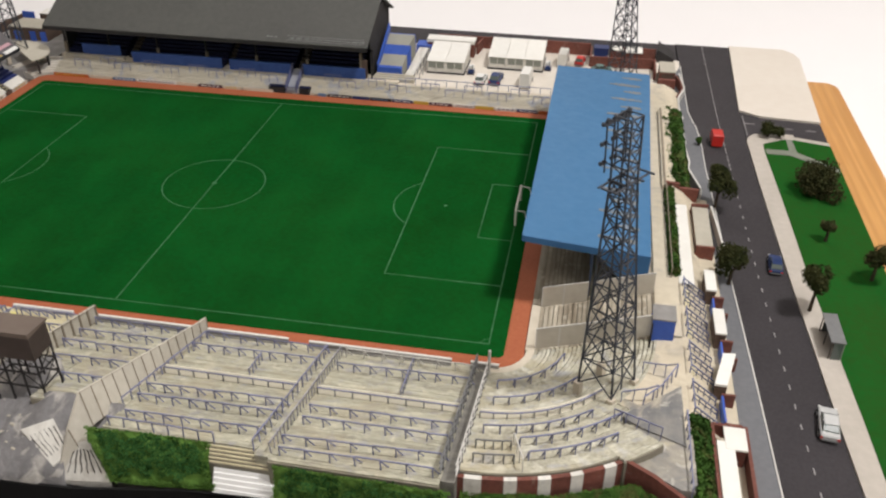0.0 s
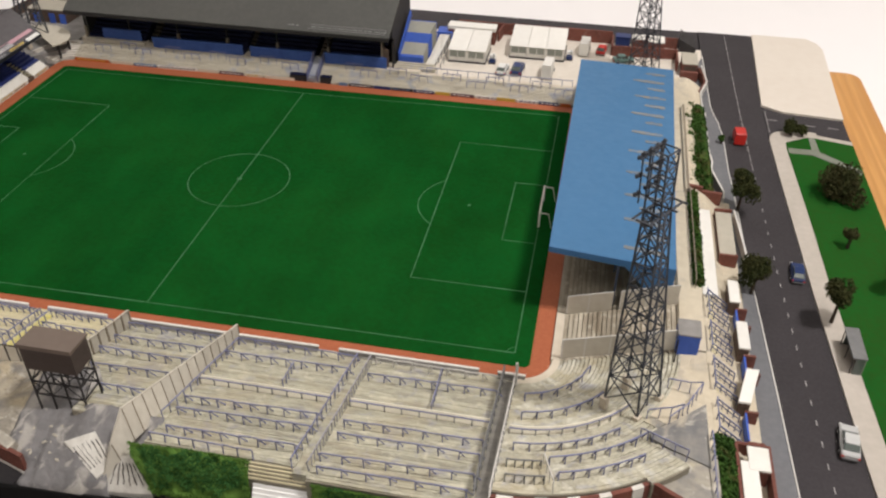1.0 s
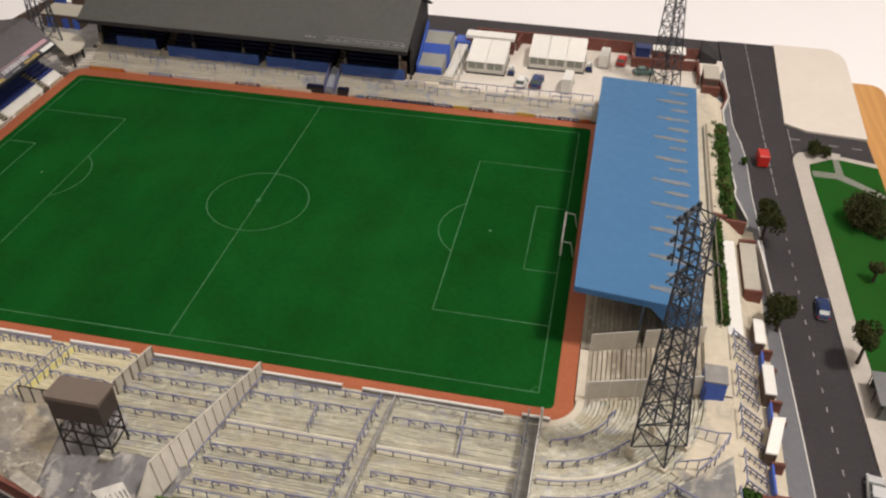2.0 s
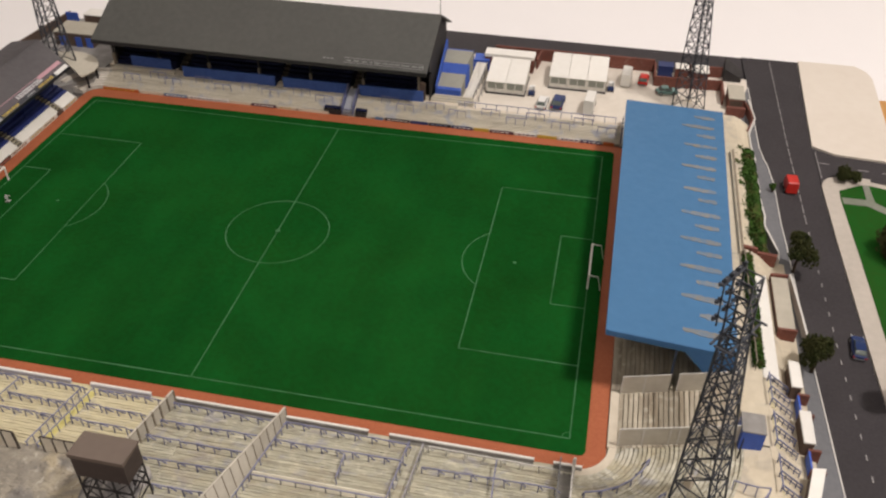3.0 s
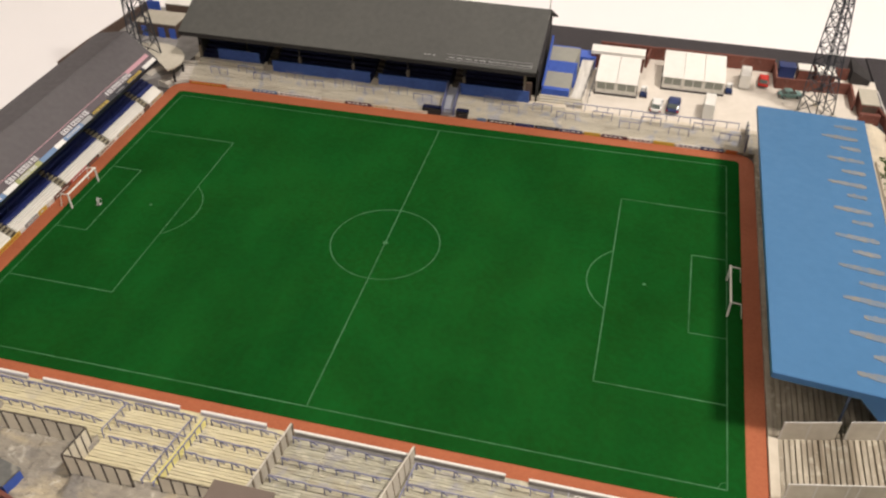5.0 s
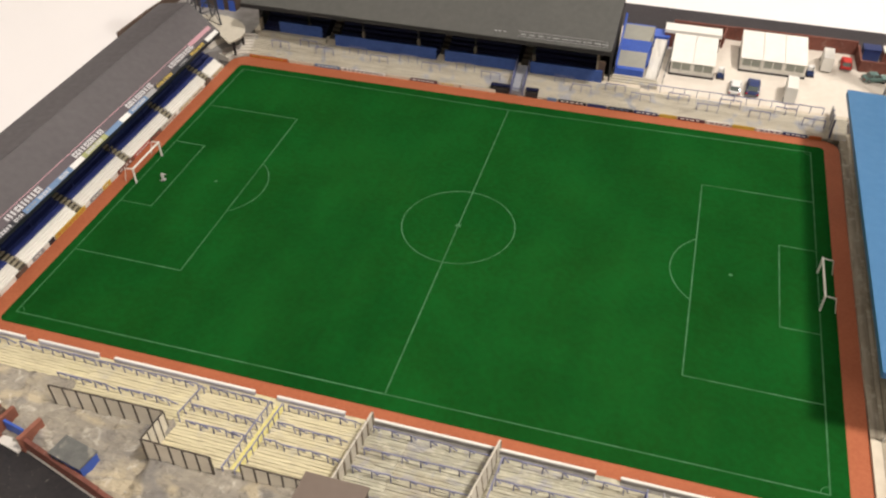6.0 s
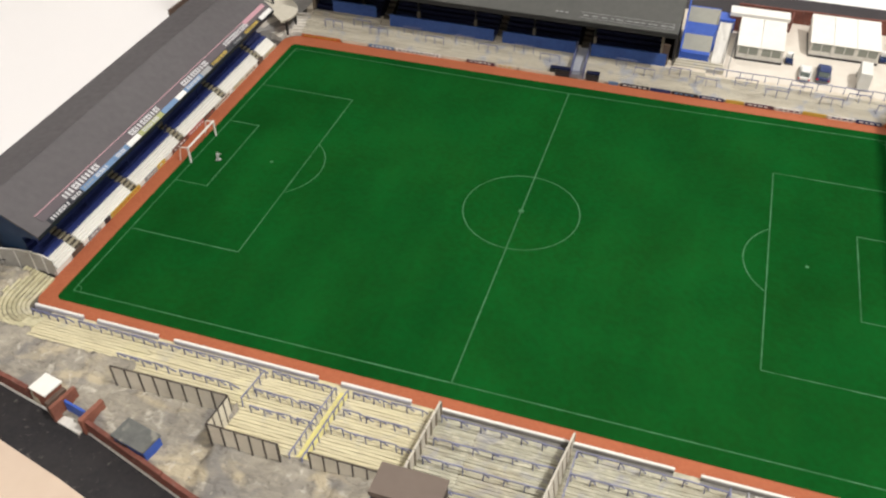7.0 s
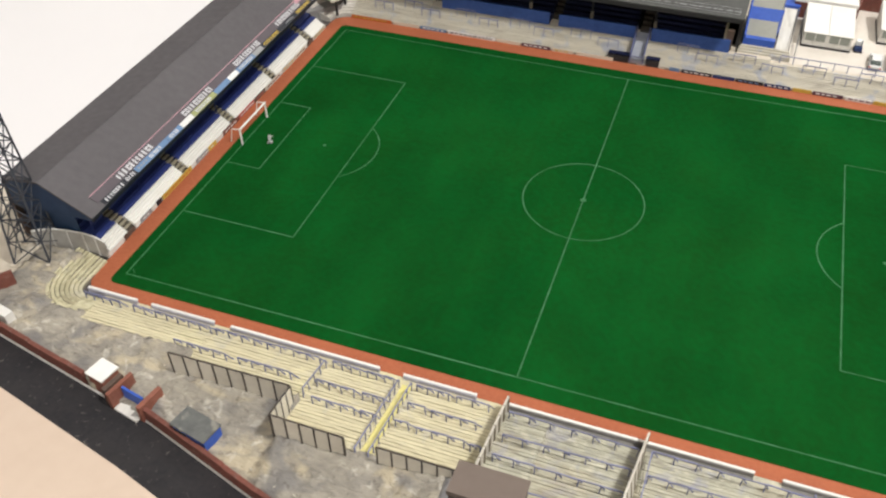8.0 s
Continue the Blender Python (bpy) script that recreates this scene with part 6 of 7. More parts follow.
car((97.1, -46.1, 1.9), 83, SILVER, "silver car driving along the street", size=1.15)
car((95.6, -12.0, 1.9), 85, CAR_BLUE, "blue car driving along the street", True, size=1.0)
van((90.2, 30.0, 1.9), 92, RED, "small red delivery van on the street", 3.4, 2.6, False)
car((41.1, 52.2, 2.0), 86, OFFWHITE, "white hatchback in the car park", True, size=1.1)
car((44.4, 53.0, 2.0), 86, CAR_NAVY, "dark navy car in the car park", True, size=1.25)
van((51.2, 52.6, 2.0), 86, WHITE, "white box van in the car park", 6.2, 3.6)
van((58.4, 67.0, 2.0), 86, WHITE, "white box van parked by the brick wall", 6.0, 3.3)
car((62.3, 68.0, 2.0), 84, RED, "bright red car in the car park", True, size=1.05)
car((67.4, 63.4, 2.0), 12, TEAL, "dull green car beside the brick compound")


def generator(x, y, label):
    """A small plant unit: blue body, white hood, grey skid and pipe."""
    g = thing("generator", (x, y, 2.0), label, "generator", "plant units")
    part("skid", box(B(), x - 0.75, x + 0.75, y - 1.0, y + 1.0, 2.0, 2.25), RAIL_DARK, g)
    part("body", box(B(), x - 0.65, x + 0.65, y - 0.9, y + 0.9, 2.2, 3.0, 0.06), CAR_BLUE, g)
    part("hood", box(B(), x - 0.6, x + 0.6, y - 0.2, y + 0.9, 3.0, 3.9, 0.1), OFFWHITE, g)
    part("pipe", tube(B(), (x + 0.35, y - 0.5, 3.0), (x + 0.35, y - 0.5, 4.3), 0.1, 0.1, 6), RAIL_GREY, g)


generator(38.2, 56.6, "small blue and white plant unit beside the pavilion")
generator(55.2, 62.3, "small blue and white plant unit beside the long pavilion")


# ---------------- car park buildings ----------------
def pavilion(x0, x1, y0, y1, bays, label):
    p = thing("pavilion", ((x0 + x1) / 2, (y0 + y1) / 2, 2.0), label, "pavilion", "white pavilions")
    part("body", box(B(), x0, x1, y0, y1, 2.0, 4.9), WHITE_DIRTY, p)
    k = (x1 - x0) / bays
    for i in range(bays):
        a, b = x0 + i * k, x0 + (i + 1) * k
        bm = B()
        prism(bm, [(a - 0.1 if i == 0 else a + 0.04, y0 - 0.2), (b + 0.1 if i == bays - 1 else b - 0.04, y0 - 0.2), (b + 0.1 if i == bays - 1 else b - 0.04, y1 + 0.2), (a - 0.1 if i == 0 else a + 0.04, y1 + 0.2)], 4.88, lambda x, y: 5.0 + 1.3 * (y - y0) / (y1 - y0))
        part("roof", bm, WHITE, p)
        w = part("window", box(B(), a + 0.3, b - 0.3, y0 - 0.08, y0, 3.3, 4.7), PAV_GLASS, p, "grey-green window band")
        for j in (0, 1, 2):
            x = a + 0.3 + (b - a - 0.6) * j / 2
            part("mullion", box(B(), x - 0.08, x + 0.08, y0 - 0.13, y0 - 0.01, 3.25, 4.75), WHITE_DIRTY, w)
    # Dark strip round the foot stands in for the pavilion's shadow.
    part("plinth", box(B(), x0 - 0.15, x1 + 0.15, y0 - 0.2, y1 + 0.1, 1.95, 2.35), DARK, p)


pavilion(28.3, 36.7, 55.2, 64.2, 2, "white flat-fronted pavilion with two window bays")
pavilion(41.6, 54.0, 60.4, 69.6, 3, "white pavilion with a three-part roof and window bays")


def hut(x0, x1, y0, y1, z0, z1, wall, roof, label, name="hut", door=None, group="", lift=0.3, cat="hut"):
    h = thing(name, ((x0 + x1) / 2, (y0 + y1) / 2, z0), label, cat, group)
    part("body", box(B(), x0 + 0.1, x1 - 0.1, y0 + 0.1, y1 - 0.1, z0 - 0.3, z1 - lift), wall, h)
    part("roof", box(B(), x0, x1, y0, y1, z1 - lift, z1, 0.05), roof, h)
    if door:
        part("door", box(B(), x0 + 0.4, x1 - 0.4, y0 + 0.02, y0 + 0.12, z0, z1 - lift - 0.3), door, h)
    return h


hut(26.0, 37.4, 66.4, 69.6, 2.0, 6.0, BRICK, WHITE, "brick shed with a long flat white roof", lift=0.8)


def wall_run(pts, z0, z1, th, mat, label, name="brick_wall", cat="wall"):
    w = thing(name, (*pts[0], z0), label, cat, "brick walls")
    for (ax, ay), (bx, by) in zip(pts, pts[1:]):
        d = Vector((bx - ax, by - ay, 0)).normalized()
        n = Vector((-d.y, d.x, 0)) * th / 2
        part("panel", prism(B(), [(ax - n.x, ay - n.y), (bx - n.x, by - n.y), (bx + n.x, by + n.y), (ax + n.x, ay + n.y)], z0 - 0.2, z1 + rnd.uniform(-0.1, 0.1)), mat, w)


wall_run([(27.5, 73.6), (40, 73.6), (52, 73.6), (64.4, 73.6)], 2.0, 4.9, 0.5, BRICK, "red-brick wall closing the car park")
wall_run([(37.8, 69), (38.4, 73.3)], 2.0, 4.6, 0.4, BRICK, "short red-brick wall beside the shed")
wall_run([(64.6, 73.6), (64.6, 66.6), (72, 66.9), (79.2, 67.4), (79.2, 60.8)], 2.0, 4.4, 0.4, BRICK, "red-brick compound wall")
wall_run([(72.0, 73.6), (79.6, 73.8)], 2.0, 4.6, 0.4, BRICK, "red-brick wall by the street corner")
hut(65.2, 68.6, 70.6, 73.2, 2.0, 5.0, CAR_NAVY, CAR_NAVY, "dark navy container in the compound", "container", cat="container")
hut(69.0, 72.0, 70.4, 73.2, 2.0, 5.0, BRICK, WHITE, "small white-roofed brick store")
hut(72.6, 76.4, 69.4, 73.2, 2.0, 5.0, BRICK, WHITE, "small white-roofed brick store")
wall_run([(79.6, 55.9), (83.4, 55.9)], 2.0, 4.3, 0.9, BRICK, "red-brick wall before the turnstile hut")
hut(80.0, 83.4, 58.2, 64.6, 2.0, 5.1, BRICK, BEIGE_ROOF, "brick turnstile hut with a flat grey-beige roof", door=BRICK_BROWN)
lean = B()
prism(lean, [(79.9, 72.2), (83.8, 72.2), (84.2, 77.0), (80.3, 79.4)], 1.7, lambda x, y: 2.8 + (84.2 - x) * 0.5)
solid("lean_to", lean, DARK, "dark lean-to roof by the street corner", "shed")
wall_run([(83.6, 59.2), (84.5, 55), (84.6, 51.4), (83.2, 46.8)], 2.1, 4.2, 0.3, BRICK, "stepped brick wall below the alley")


# ---------------- corner yard behind the main stand ----------------
def yard():
    hut(-77.8, -67.6, 57.2, 63.8, 1.8, 5.2, BRICK_BROWN, BEIGE_ROOF, "brown building with a wide beige flat roof", "yard_building", cat="building")
    hut(-76.0, -66.0, 67.8, 71.6, 1.8, 5.2, BRICK_BROWN, WHITE, "brown building with a narrow white roof", "yard_building", cat="building")
    for x in (-76.4, -72.2, -69.4):
        solid("yard_door", box(B(), x, x + 1.5, 57.08, 57.28, 1.8, 4.2), BLUE, "blue door in the brown building", "door", "yard doors")
    solid("blue_hoarding", box(B(), -80.6, -77.4, 67.6, 68.0, 1.8, 5.4), BLUE, "plain blue hoarding panel", "hoarding")
    wall_run([(-84.7, 36.8), (-84.3, 48), (-83.0, 60), (-81.6, 71)], 1.8, 4.2, 0.5, BRICK_BROWN, "brown wall along the edge of the model", "edge_wall")
    c = thing("corner_canopy", (-64, 44, 1.8), "curved beige canopy roof in the corner of the ground", "canopy")
    bm = plate(B(), [(-65.8 + 7.2 * math.cos(a), 42.6 + 6.6 * math.sin(a), 4.6 - 0.5 * math.cos(a)) for a in [radians(-35 + 17 * i) for i in range(11)]], 0.3)
    part("roof", bm, CANOPY, c)
    for a in (-20, 20, 60, 100):
        x, y = -65.8 + 6.4 * math.cos(radians(a)), 42.6 + 5.8 * math.sin(radians(a))
        part("post", box(B(), x - 0.2, x + 0.2, y - 0.2, y + 0.2, 0.6, 4.2), DARK, c)
    bm = B()
    sweep(bm, stairs_profile(3.4, 0.4, 6, 0.75, 0.3), lambda d, s: (-57.5 + d * math.cos(radians(s)), 39.3 + d * math.sin(radians(s))), [92 + 8.5 * i for i in range(11)])
    solid("corner_terrace", bm, PALE_STEP, "curved pale terrace in the corner by the main stand", "terrace", "corner terrace")


yard()


# ---------------- pitch-side boards ----------------
def board(x0, y0, x1, y1, mat, bars=None, h=0.8):
    d = Vector((x1 - x0, y1 - y0, 0))
    n = Vector((-d.y, d.x, 0)).normalized() * 0.08
    b = thing("advertising_board", ((x0 + x1) / 2, (y0 + y1) / 2, 0), "small painted advertising board along the pitch edge", "advertising board", "pitch-side boards")
    part("face", prism(B(), [(x0 - n.x, y0 - n.y), (x1 - n.x, y1 - n.y), (x1 + n.x, y1 + n.y), (x0 + n.x, y0 + n.y)], -0.1, h), mat, b)
    if bars:
        u = d.normalized()
        L = d.length
        p = 0.5
        while p < L - 0.8:
            w = 0.4 + 0.5 * ((p * 7.3) % 1)
            for s in (-1, 1):
                q = n * 1.25 * s
                a = Vector((x0, y0, h * 0.5)) + u * p + q
                part("bar", beam(B(), a, a + u * w, 0.05, 0.2), bars, b)
            p += w + 0.3


cols = [(-57.2, -48.6, ORANGE, GOLD), (-48.2, -42.8, CONCRETE, None), (-42.4, -37.0, SKYBLUE, OFFWHITE), (-36.6, -27.0, OFFWHITE, SIGN_BLACK), (-26.6, -22.0, CONCRETE, None), (-21.6, -16.0, MAROON, OFFWHITE), (-15.6, -11.5, CONCRETE, GOLD), (-11.0, -4.0, CONCRETE, None), (6.4, 8.2, SKYBLUE, None), (8.6, 14.0, SIGN_BLACK, OFFWHITE), (14.2, 18.0, CAR_NAVY, None), (18.2, 23.0, SIGN_BLACK, SKYBLUE), (23.2, 27.6, CAR_BLUE, OFFWHITE), (28.0, 31.2, GOLD, None), (31.4, 36.4, MAROON, OFFWHITE), (36.8, 41.0, OFFWHITE, MAROON), (41.4, 45.4, GOLD, None), (45.8, 50.0, OFFWHITE, CAR_BLUE), (50.4, 54.6, CAR_BLUE, OFFWHITE), (55.0, 57.2, ORANGE, None)]
for a, b, m, k in cols:
    board(a, 41.95, b, 41.95, m, k, 0.6)
west_boards = [(-34.6, -31.0, WHITE_DIRTY, None), (-30.6, -28.2, BRICK_BROWN, None), (-26.6, -24.0, SIGN_GREY, OFFWHITE), (-23.8, -22.6, WHITE_DIRTY, None), (-22.5, -21.2, SIGN_BLACK, OFFWHITE), (-20.9, -12.9, GOLD, ORANGE), (-11.3, -8.0, SIGN_GREY, WHITE_DIRTY), (-7.6, -5.4, GOLD, WHITE_DIRTY), (-5.0, -3.4, WHITE_DIRTY, None), (-3.0, 2.0, BRICK, OFFWHITE), (2.2, 7.4, RED_FADED, OFFWHITE), (7.6, 11.4, BRICK_BROWN, RED_FADED), (11.8, 17.0, FENCE, BRICK), (18.2, 22.6, FENCE, GOLD), (23.0, 27.2, CONCRETE, BRICK_BROWN), (28.4, 30.6, BRICK_BROWN, None), (31.2, 36.2, FENCE, GOLD)]
for a, b, m, k in west_boards:
    board(-60.45, a, -60.45, b, m, k, 0.75)


def north_barriers():
    zf = lambda x, y: 0.4 + (0.5 if x < 23 else 0.4) * (y - 42.1)
    k = dict(brace=False, mat=RAIL_BLUE)
    for x, y in ((-53, 44.6), (-47, 45.6), (-43, 44.4), (-36, 45.6), (-31, 44.4), (-25, 45.4), (-20, 44.4), (-13, 45.4), (-7.5, 44.3), (7.0, 45.6), (10.6, 44.3), (17.0, 45.4), (22.0, 44.4), (29.0, 45.6), (34.5, 44.2), (38.5, 45.8), (44.0, 44.3), (48.5, 45.8), (53.5, 44.2)):
        barrier(x, y, x + 3.8, y, zf, 3, h=1.5, **k)
    barrier(25.0, 47.3, 57.0, 47.3, lambda x, y: 1.95, 15, h=1.6, brace=False, name="car_park_rail", label="thin blue-grey rail along the car park edge", group="car park rails", cat="railing")
    f = thing("mesh_screen", (58, 44.5, 0.4), "grey mesh screen closing the paddock terrace", "screen")
    for a, b in zip((42.3, 44.2, 46.0), (44.2, 46.0, 48.0)):
        part("panel", box(B(), 58.4, 58.55, a, b, 0.3, 4.0), WALL_LILAC, f)
        for k in range(3):
            part("bar", box(B(), 58.3, 58.6, a + k * 0.62 - 0.09, a + k * 0.62 + 0.09, 0.3, 4.3), KERB if k else STAIR_BLUE, f)


north_barriers()


# ---------------- outer bank: hedges, huts, stairs ----------------
def hedge(x0, x1, y0, y1, z0, z1, n, mat, label, seed, slope=0.0):
    h = thing("hedge", ((x0 + x1) / 2, (y0 + y1) / 2, z0), label, "hedge", "hedges")
    r = random.Random(seed)
    spots = []
    while len(spots) < n:
        x, y = r.uniform(x0, x1), r.uniform(y0, y1)
        f = (x - x0) / (x1 - x0)
        top = z1 + slope * f + 0.7 * noise.noise((x * 0.6, y * 0.45, seed)) - 1.6 * abs(f - 0.5) ** 3 * 4
        spots.append((x, y, r.uniform(z0 + 0.3 * (top - z0), top)))
    part("foliage", leaves(spots, 0.4, seed), mat, h)
    part("core", box(B(), x0 + 0.4, x1 - 0.4, y0 + 0.3, y1 - 0.3, z0 - 0.4, z0 + 0.55 * (z1 - z0)), mat, h)


hedge(79.6, 83.7, 5.4, 38.2, 4.0, 5.7, 6500, LEAF_HEDGE, "long rough green hedge on the outer bank", 1, -0.7)
hedge(79.1, 80.6, -22.5, 2.6, 5.0, 6.6, 1600, LEAF_HEDGE, "narrow green hedge beside the path", 2)
hedge(80.0, 82.4, -64.5, -51.6, 4.6, 7.0, 2300, LEAF_HEDGE, "thick green hedge by the turnstile yard", 3, -0.8)


def low_fence(pts, z, h, mat, label, returns=False, name="boundary_fence"):
    f = thing(name, (*pts[0], z), label, "fence", "boundary fences")
    for (ax, ay), (bx, by) in zip(pts, pts[1:]):
        bm = plate(B(), ((ax, ay, z - 0.3), (bx, by, z - 0.3), (bx, by, z + h), (ax, ay, z + h)), 0.15)
        part("panel", bm, KERB if returns and bx < ax else mat, f)
        part("coping", beam(B(), (ax, ay, z + h), (bx, by, z + h), 0.3, 0.15), KERB, f)


low_fence([(84.3, 60.4), (85.1, 52.2), (83.5, 46.2), (83.5, 40.7), (83.95, 36.0), (83.55, 33.0), (83.95, 25.1), (83.7, 23.2), (84.25, 17.1), (83.9, 14.4), (85.6, 7.1), (85.4, 4.9)], 2.2, 1.85, PAVING, "grey boundary fence with a pale top edge and pale returns", True)
low_fence([(86.9, 1.5), (87.6, -8), (88.1, -17)], 2.2, 1.8, KERB, "pale low fence beside the footway")
barrier(79.3, 2.8, 79.3, -23, lambda x, y: 5.4, 10, h=1.5, brace=False, name="path_rail", label="brown rail along the path behind the stand", mat=FENCE_POST, group="path rails", cat="railing")
wall_run([(79.2, 5.3), (81.7, 4.8)], 4.2, 5.95, 0.6, BRICK, "brown-red brick wall across the bank")
wall_run([(81.75, 4.8), (84.9, 4.5)], 2.6, 5.2, 0.6, BRICK, "brown-red brick wall across the bank")
pw = thing("path_wall", (79.0, 18.5, 5.2), "cream low wall with a brown timber top beside the path", "wall")
part("face", prism(B(), [(78.75, 3.2), (79.0, 3.2), (79.1, 35.0), (78.85, 35.0)], 5.2, 6.2), ALLEY, pw)
part("timber_top", prism(B(), [(79.0, 3.2), (79.35, 3.2), (79.45, 35.0), (79.1, 35.0)], 5.2, 6.35), FENCE_POST, pw, "brown timber top")
solid("white_canopy", box(B(), 80.35, 82.5, -24.2, -1.6, 5.15, 5.5, 0.06), WHITE, "long narrow white flat roof behind the stand", "roof", at=(81.4, -13, 5.15))
wall_run([(82.0, -24.0), (82.0, -1.8)], 3.6, 5.1, 0.4, BRICK_BROWN, "brown wall carrying the long white roof")
hut(83.6, 86.1, -12.8, -0.4, 2.8, 4.6, BRICK, BEIGE_ROOF, "low brick building with a beige flat roof")
wall_run([(83.5, -0.2), (86.2, 0.0)], 2.8, 5.0, 0.4, BRICK, "brick parapet of the low building")
wall_run([(83.5, -13.0), (86.2, -13.0)], 2.8, 5.0, 0.4, BRICK, "brick parapet of the low building")
T = "brick turnstile hut with a flat white roof"
hut(84.0, 85.5, -25.1, -20.1, 2.6, 5.5, BRICK_BROWN, WHITE, T, "turnstile_hut", group="turnstiles", cat="turnstile")
hut(84.5, 86.0, -34.8, -29.3, 2.6, 5.5, BRICK_BROWN, WHITE, T, "turnstile_hut", group="turnstiles", cat="turnstile")


def skew_hut():
    h = thing("turnstile_hut", (85.1, -41.8, 2.6), "skewed brick turnstile hut with a flat white roof", "turnstile", "turnstiles")
    q = [(85.1, -38.8), (86.7, -38.6), (85.1, -44.9), (83.6, -44.9)]
    q = [q[0], q[3], q[2], q[1]]
    part("body", prism(B(), [(x * 0.96 + 85.1 * 0.04, y * 0.96 - 41.8 * 0.04) for x, y in q], 2.3, 5.2), BRICK_BROWN, h)
    part("roof", prism(B(), q, 5.2, 5.5), WHITE, h)


skew_hut()
for y0, y1, x in ((-29.0, -25.3, 85.0), (-38.4, -34.9, 85.3), (-50.5, -45.3, 84.6)):
    g = thing("blue_gate", (x, (y0 + y1) / 2, 2.6), "royal blue exit gate between brick piers", "gate", "exit gates")
    part("leaf", box(B(), x - 0.12, x + 0.12, y0 + 0.3, y1 - 0.5, 2.5, 4.6), BLUE, g)
    part("pier", box(B(), x - 0.1, x + 1.8, y0 - 0.05, y0 + 0.3, 2.4, 4.4), BRICK, g)
    part("pier", box(B(), x - 0.1, x + 1.5, y1 - 0.5, y1 - 0.15, 2.4, 4.7), BRICK, g)


def office():
    h = thing("turnstile_block", (84.8, -58, 2.5), "brick turnstile block with an L-shaped white roof", "turnstile", "turnstiles")
    part("body", box(B(), 83.2, 84.9, -69.9, -54.3, 2.3, 5.1), BRICK, h)
    part("roof", box(B(), 83.1, 85.0, -69.95, -54.2, 5.1, 5.4, 0.05), WHITE, h)
    part("wing", box(B(), 84.92, 86.3, -55.3, -52.0, 2.3, 5.1), BRICK, h)
    part("wing_roof", box(B(), 84.0, 86.4, -55.4, -51.9, 5.15, 5.45, 0.05), WHITE, h)
    part("yard_wall", box(B(), 86.5, 86.9, -69.9, -50.9, 2.3, 4.8), BRICK, h)
    part("back_wall", box(B(), 83.0, 86.45, -51.2, -50.8, 2.3, 4.8), BRICK, h)
    part("side_wall", box(B(), 82.7, 83.05, -69.9, -51.3, 2.3, 5.2), BRICK, h)


office()


def bank_stairs(y, label):
    """Steps down the outer bank with three blue handrails."""
    s = thing("bank_stairs", (82.2, y, 3.4), label, "stairs", "bank stairs")
    for i in range(7):
        x = 80.9 + i * 0.42
        part("step", box(B(), x, x + 0.44, y - 2.6, y + 2.6, 2.5, 5.35 - i * 0.36), TERR_W, s)
    for k in (-2.2, 0.0, 2.2):
        r = part("handrail", beam(B(), (80.8, y + k, 6.7), (83.9, y + k, 4.4), 0.15), STAIR_BLUE, s)
        part("mid_rail", beam(B(), (80.8, y + k, 6.1), (83.9, y + k, 3.8), 0.12), STAIR_BLUE, r)
        for i in range(5):
            x = 80.8 + i * 0.775
            part("post", box(B(), x - 0.06, x + 0.06, y + k - 0.06, y + k + 0.06, 5.0 - i * 0.57 - 0.6, 6.7 - i * 0.575), STAIR_BLUE, r)
    part("cross_rail", beam(B(), (80.8, y - 2.6, 6.7), (80.8, y + 2.6, 6.7), 0.15), STAIR_BLUE, s)


for y in (-26.8, -33.8, -41.0, -48.4):
    bank_stairs(y, "cream steps down the bank with blue handrails")

sh = hut(76.1, 79.1, -37.3, -34.0, 5.2, 8.5, BLUE, GREYGROUND, "small blue kiosk with a flat grey roof", "kiosk", lift=0.25, cat="kiosk")
solid("lamp_post", tube(B(), (76.0, -39.0, 5.2), (76.0, -39.0, 9.0), 0.12, 0.1), DARK, "thin dark post beside the kiosk", "post")
for a in ((75.2, -43.6, 79.0, -45.0, 4), (78.9, -45.2, 77.2, -48.6, 4), (72.6, -49.6, 76.6, -49.2, 4), (71.8, -53.3, 76.6, -57.3, 5), (74.9, -51.4, 77.2, -48.8, 3)):
    barrier(*a[:4], lambda x, y: corner_z(x, y) if math.hypot(x - CX, y - CY) < 24 or (y < -53 and x < 76.7) else 6.4, a[4], h=1.5, brace=False)
barrier(79.7, -52.5, 79.7, -64.0, lambda x, y: 6.2, 8, h=1.5, brace=False, label="blue-grey rail beside the hedge")


for r, a0, a1 in ((24.6, -87.5, -78.5), (27.4, -87.5, -78.5)):
    curved_barrier(r, a0, a1, 5, RAIL_GREY)
barrier(*polar(23.6, -77.5), *polar(28.8, -77.0), corner_z, 4, h=1.7, brace=False, mat=KERB, name="aisle_rail", label="pale short rail up the corner terrace", group="aisle rails", cat="handrail")


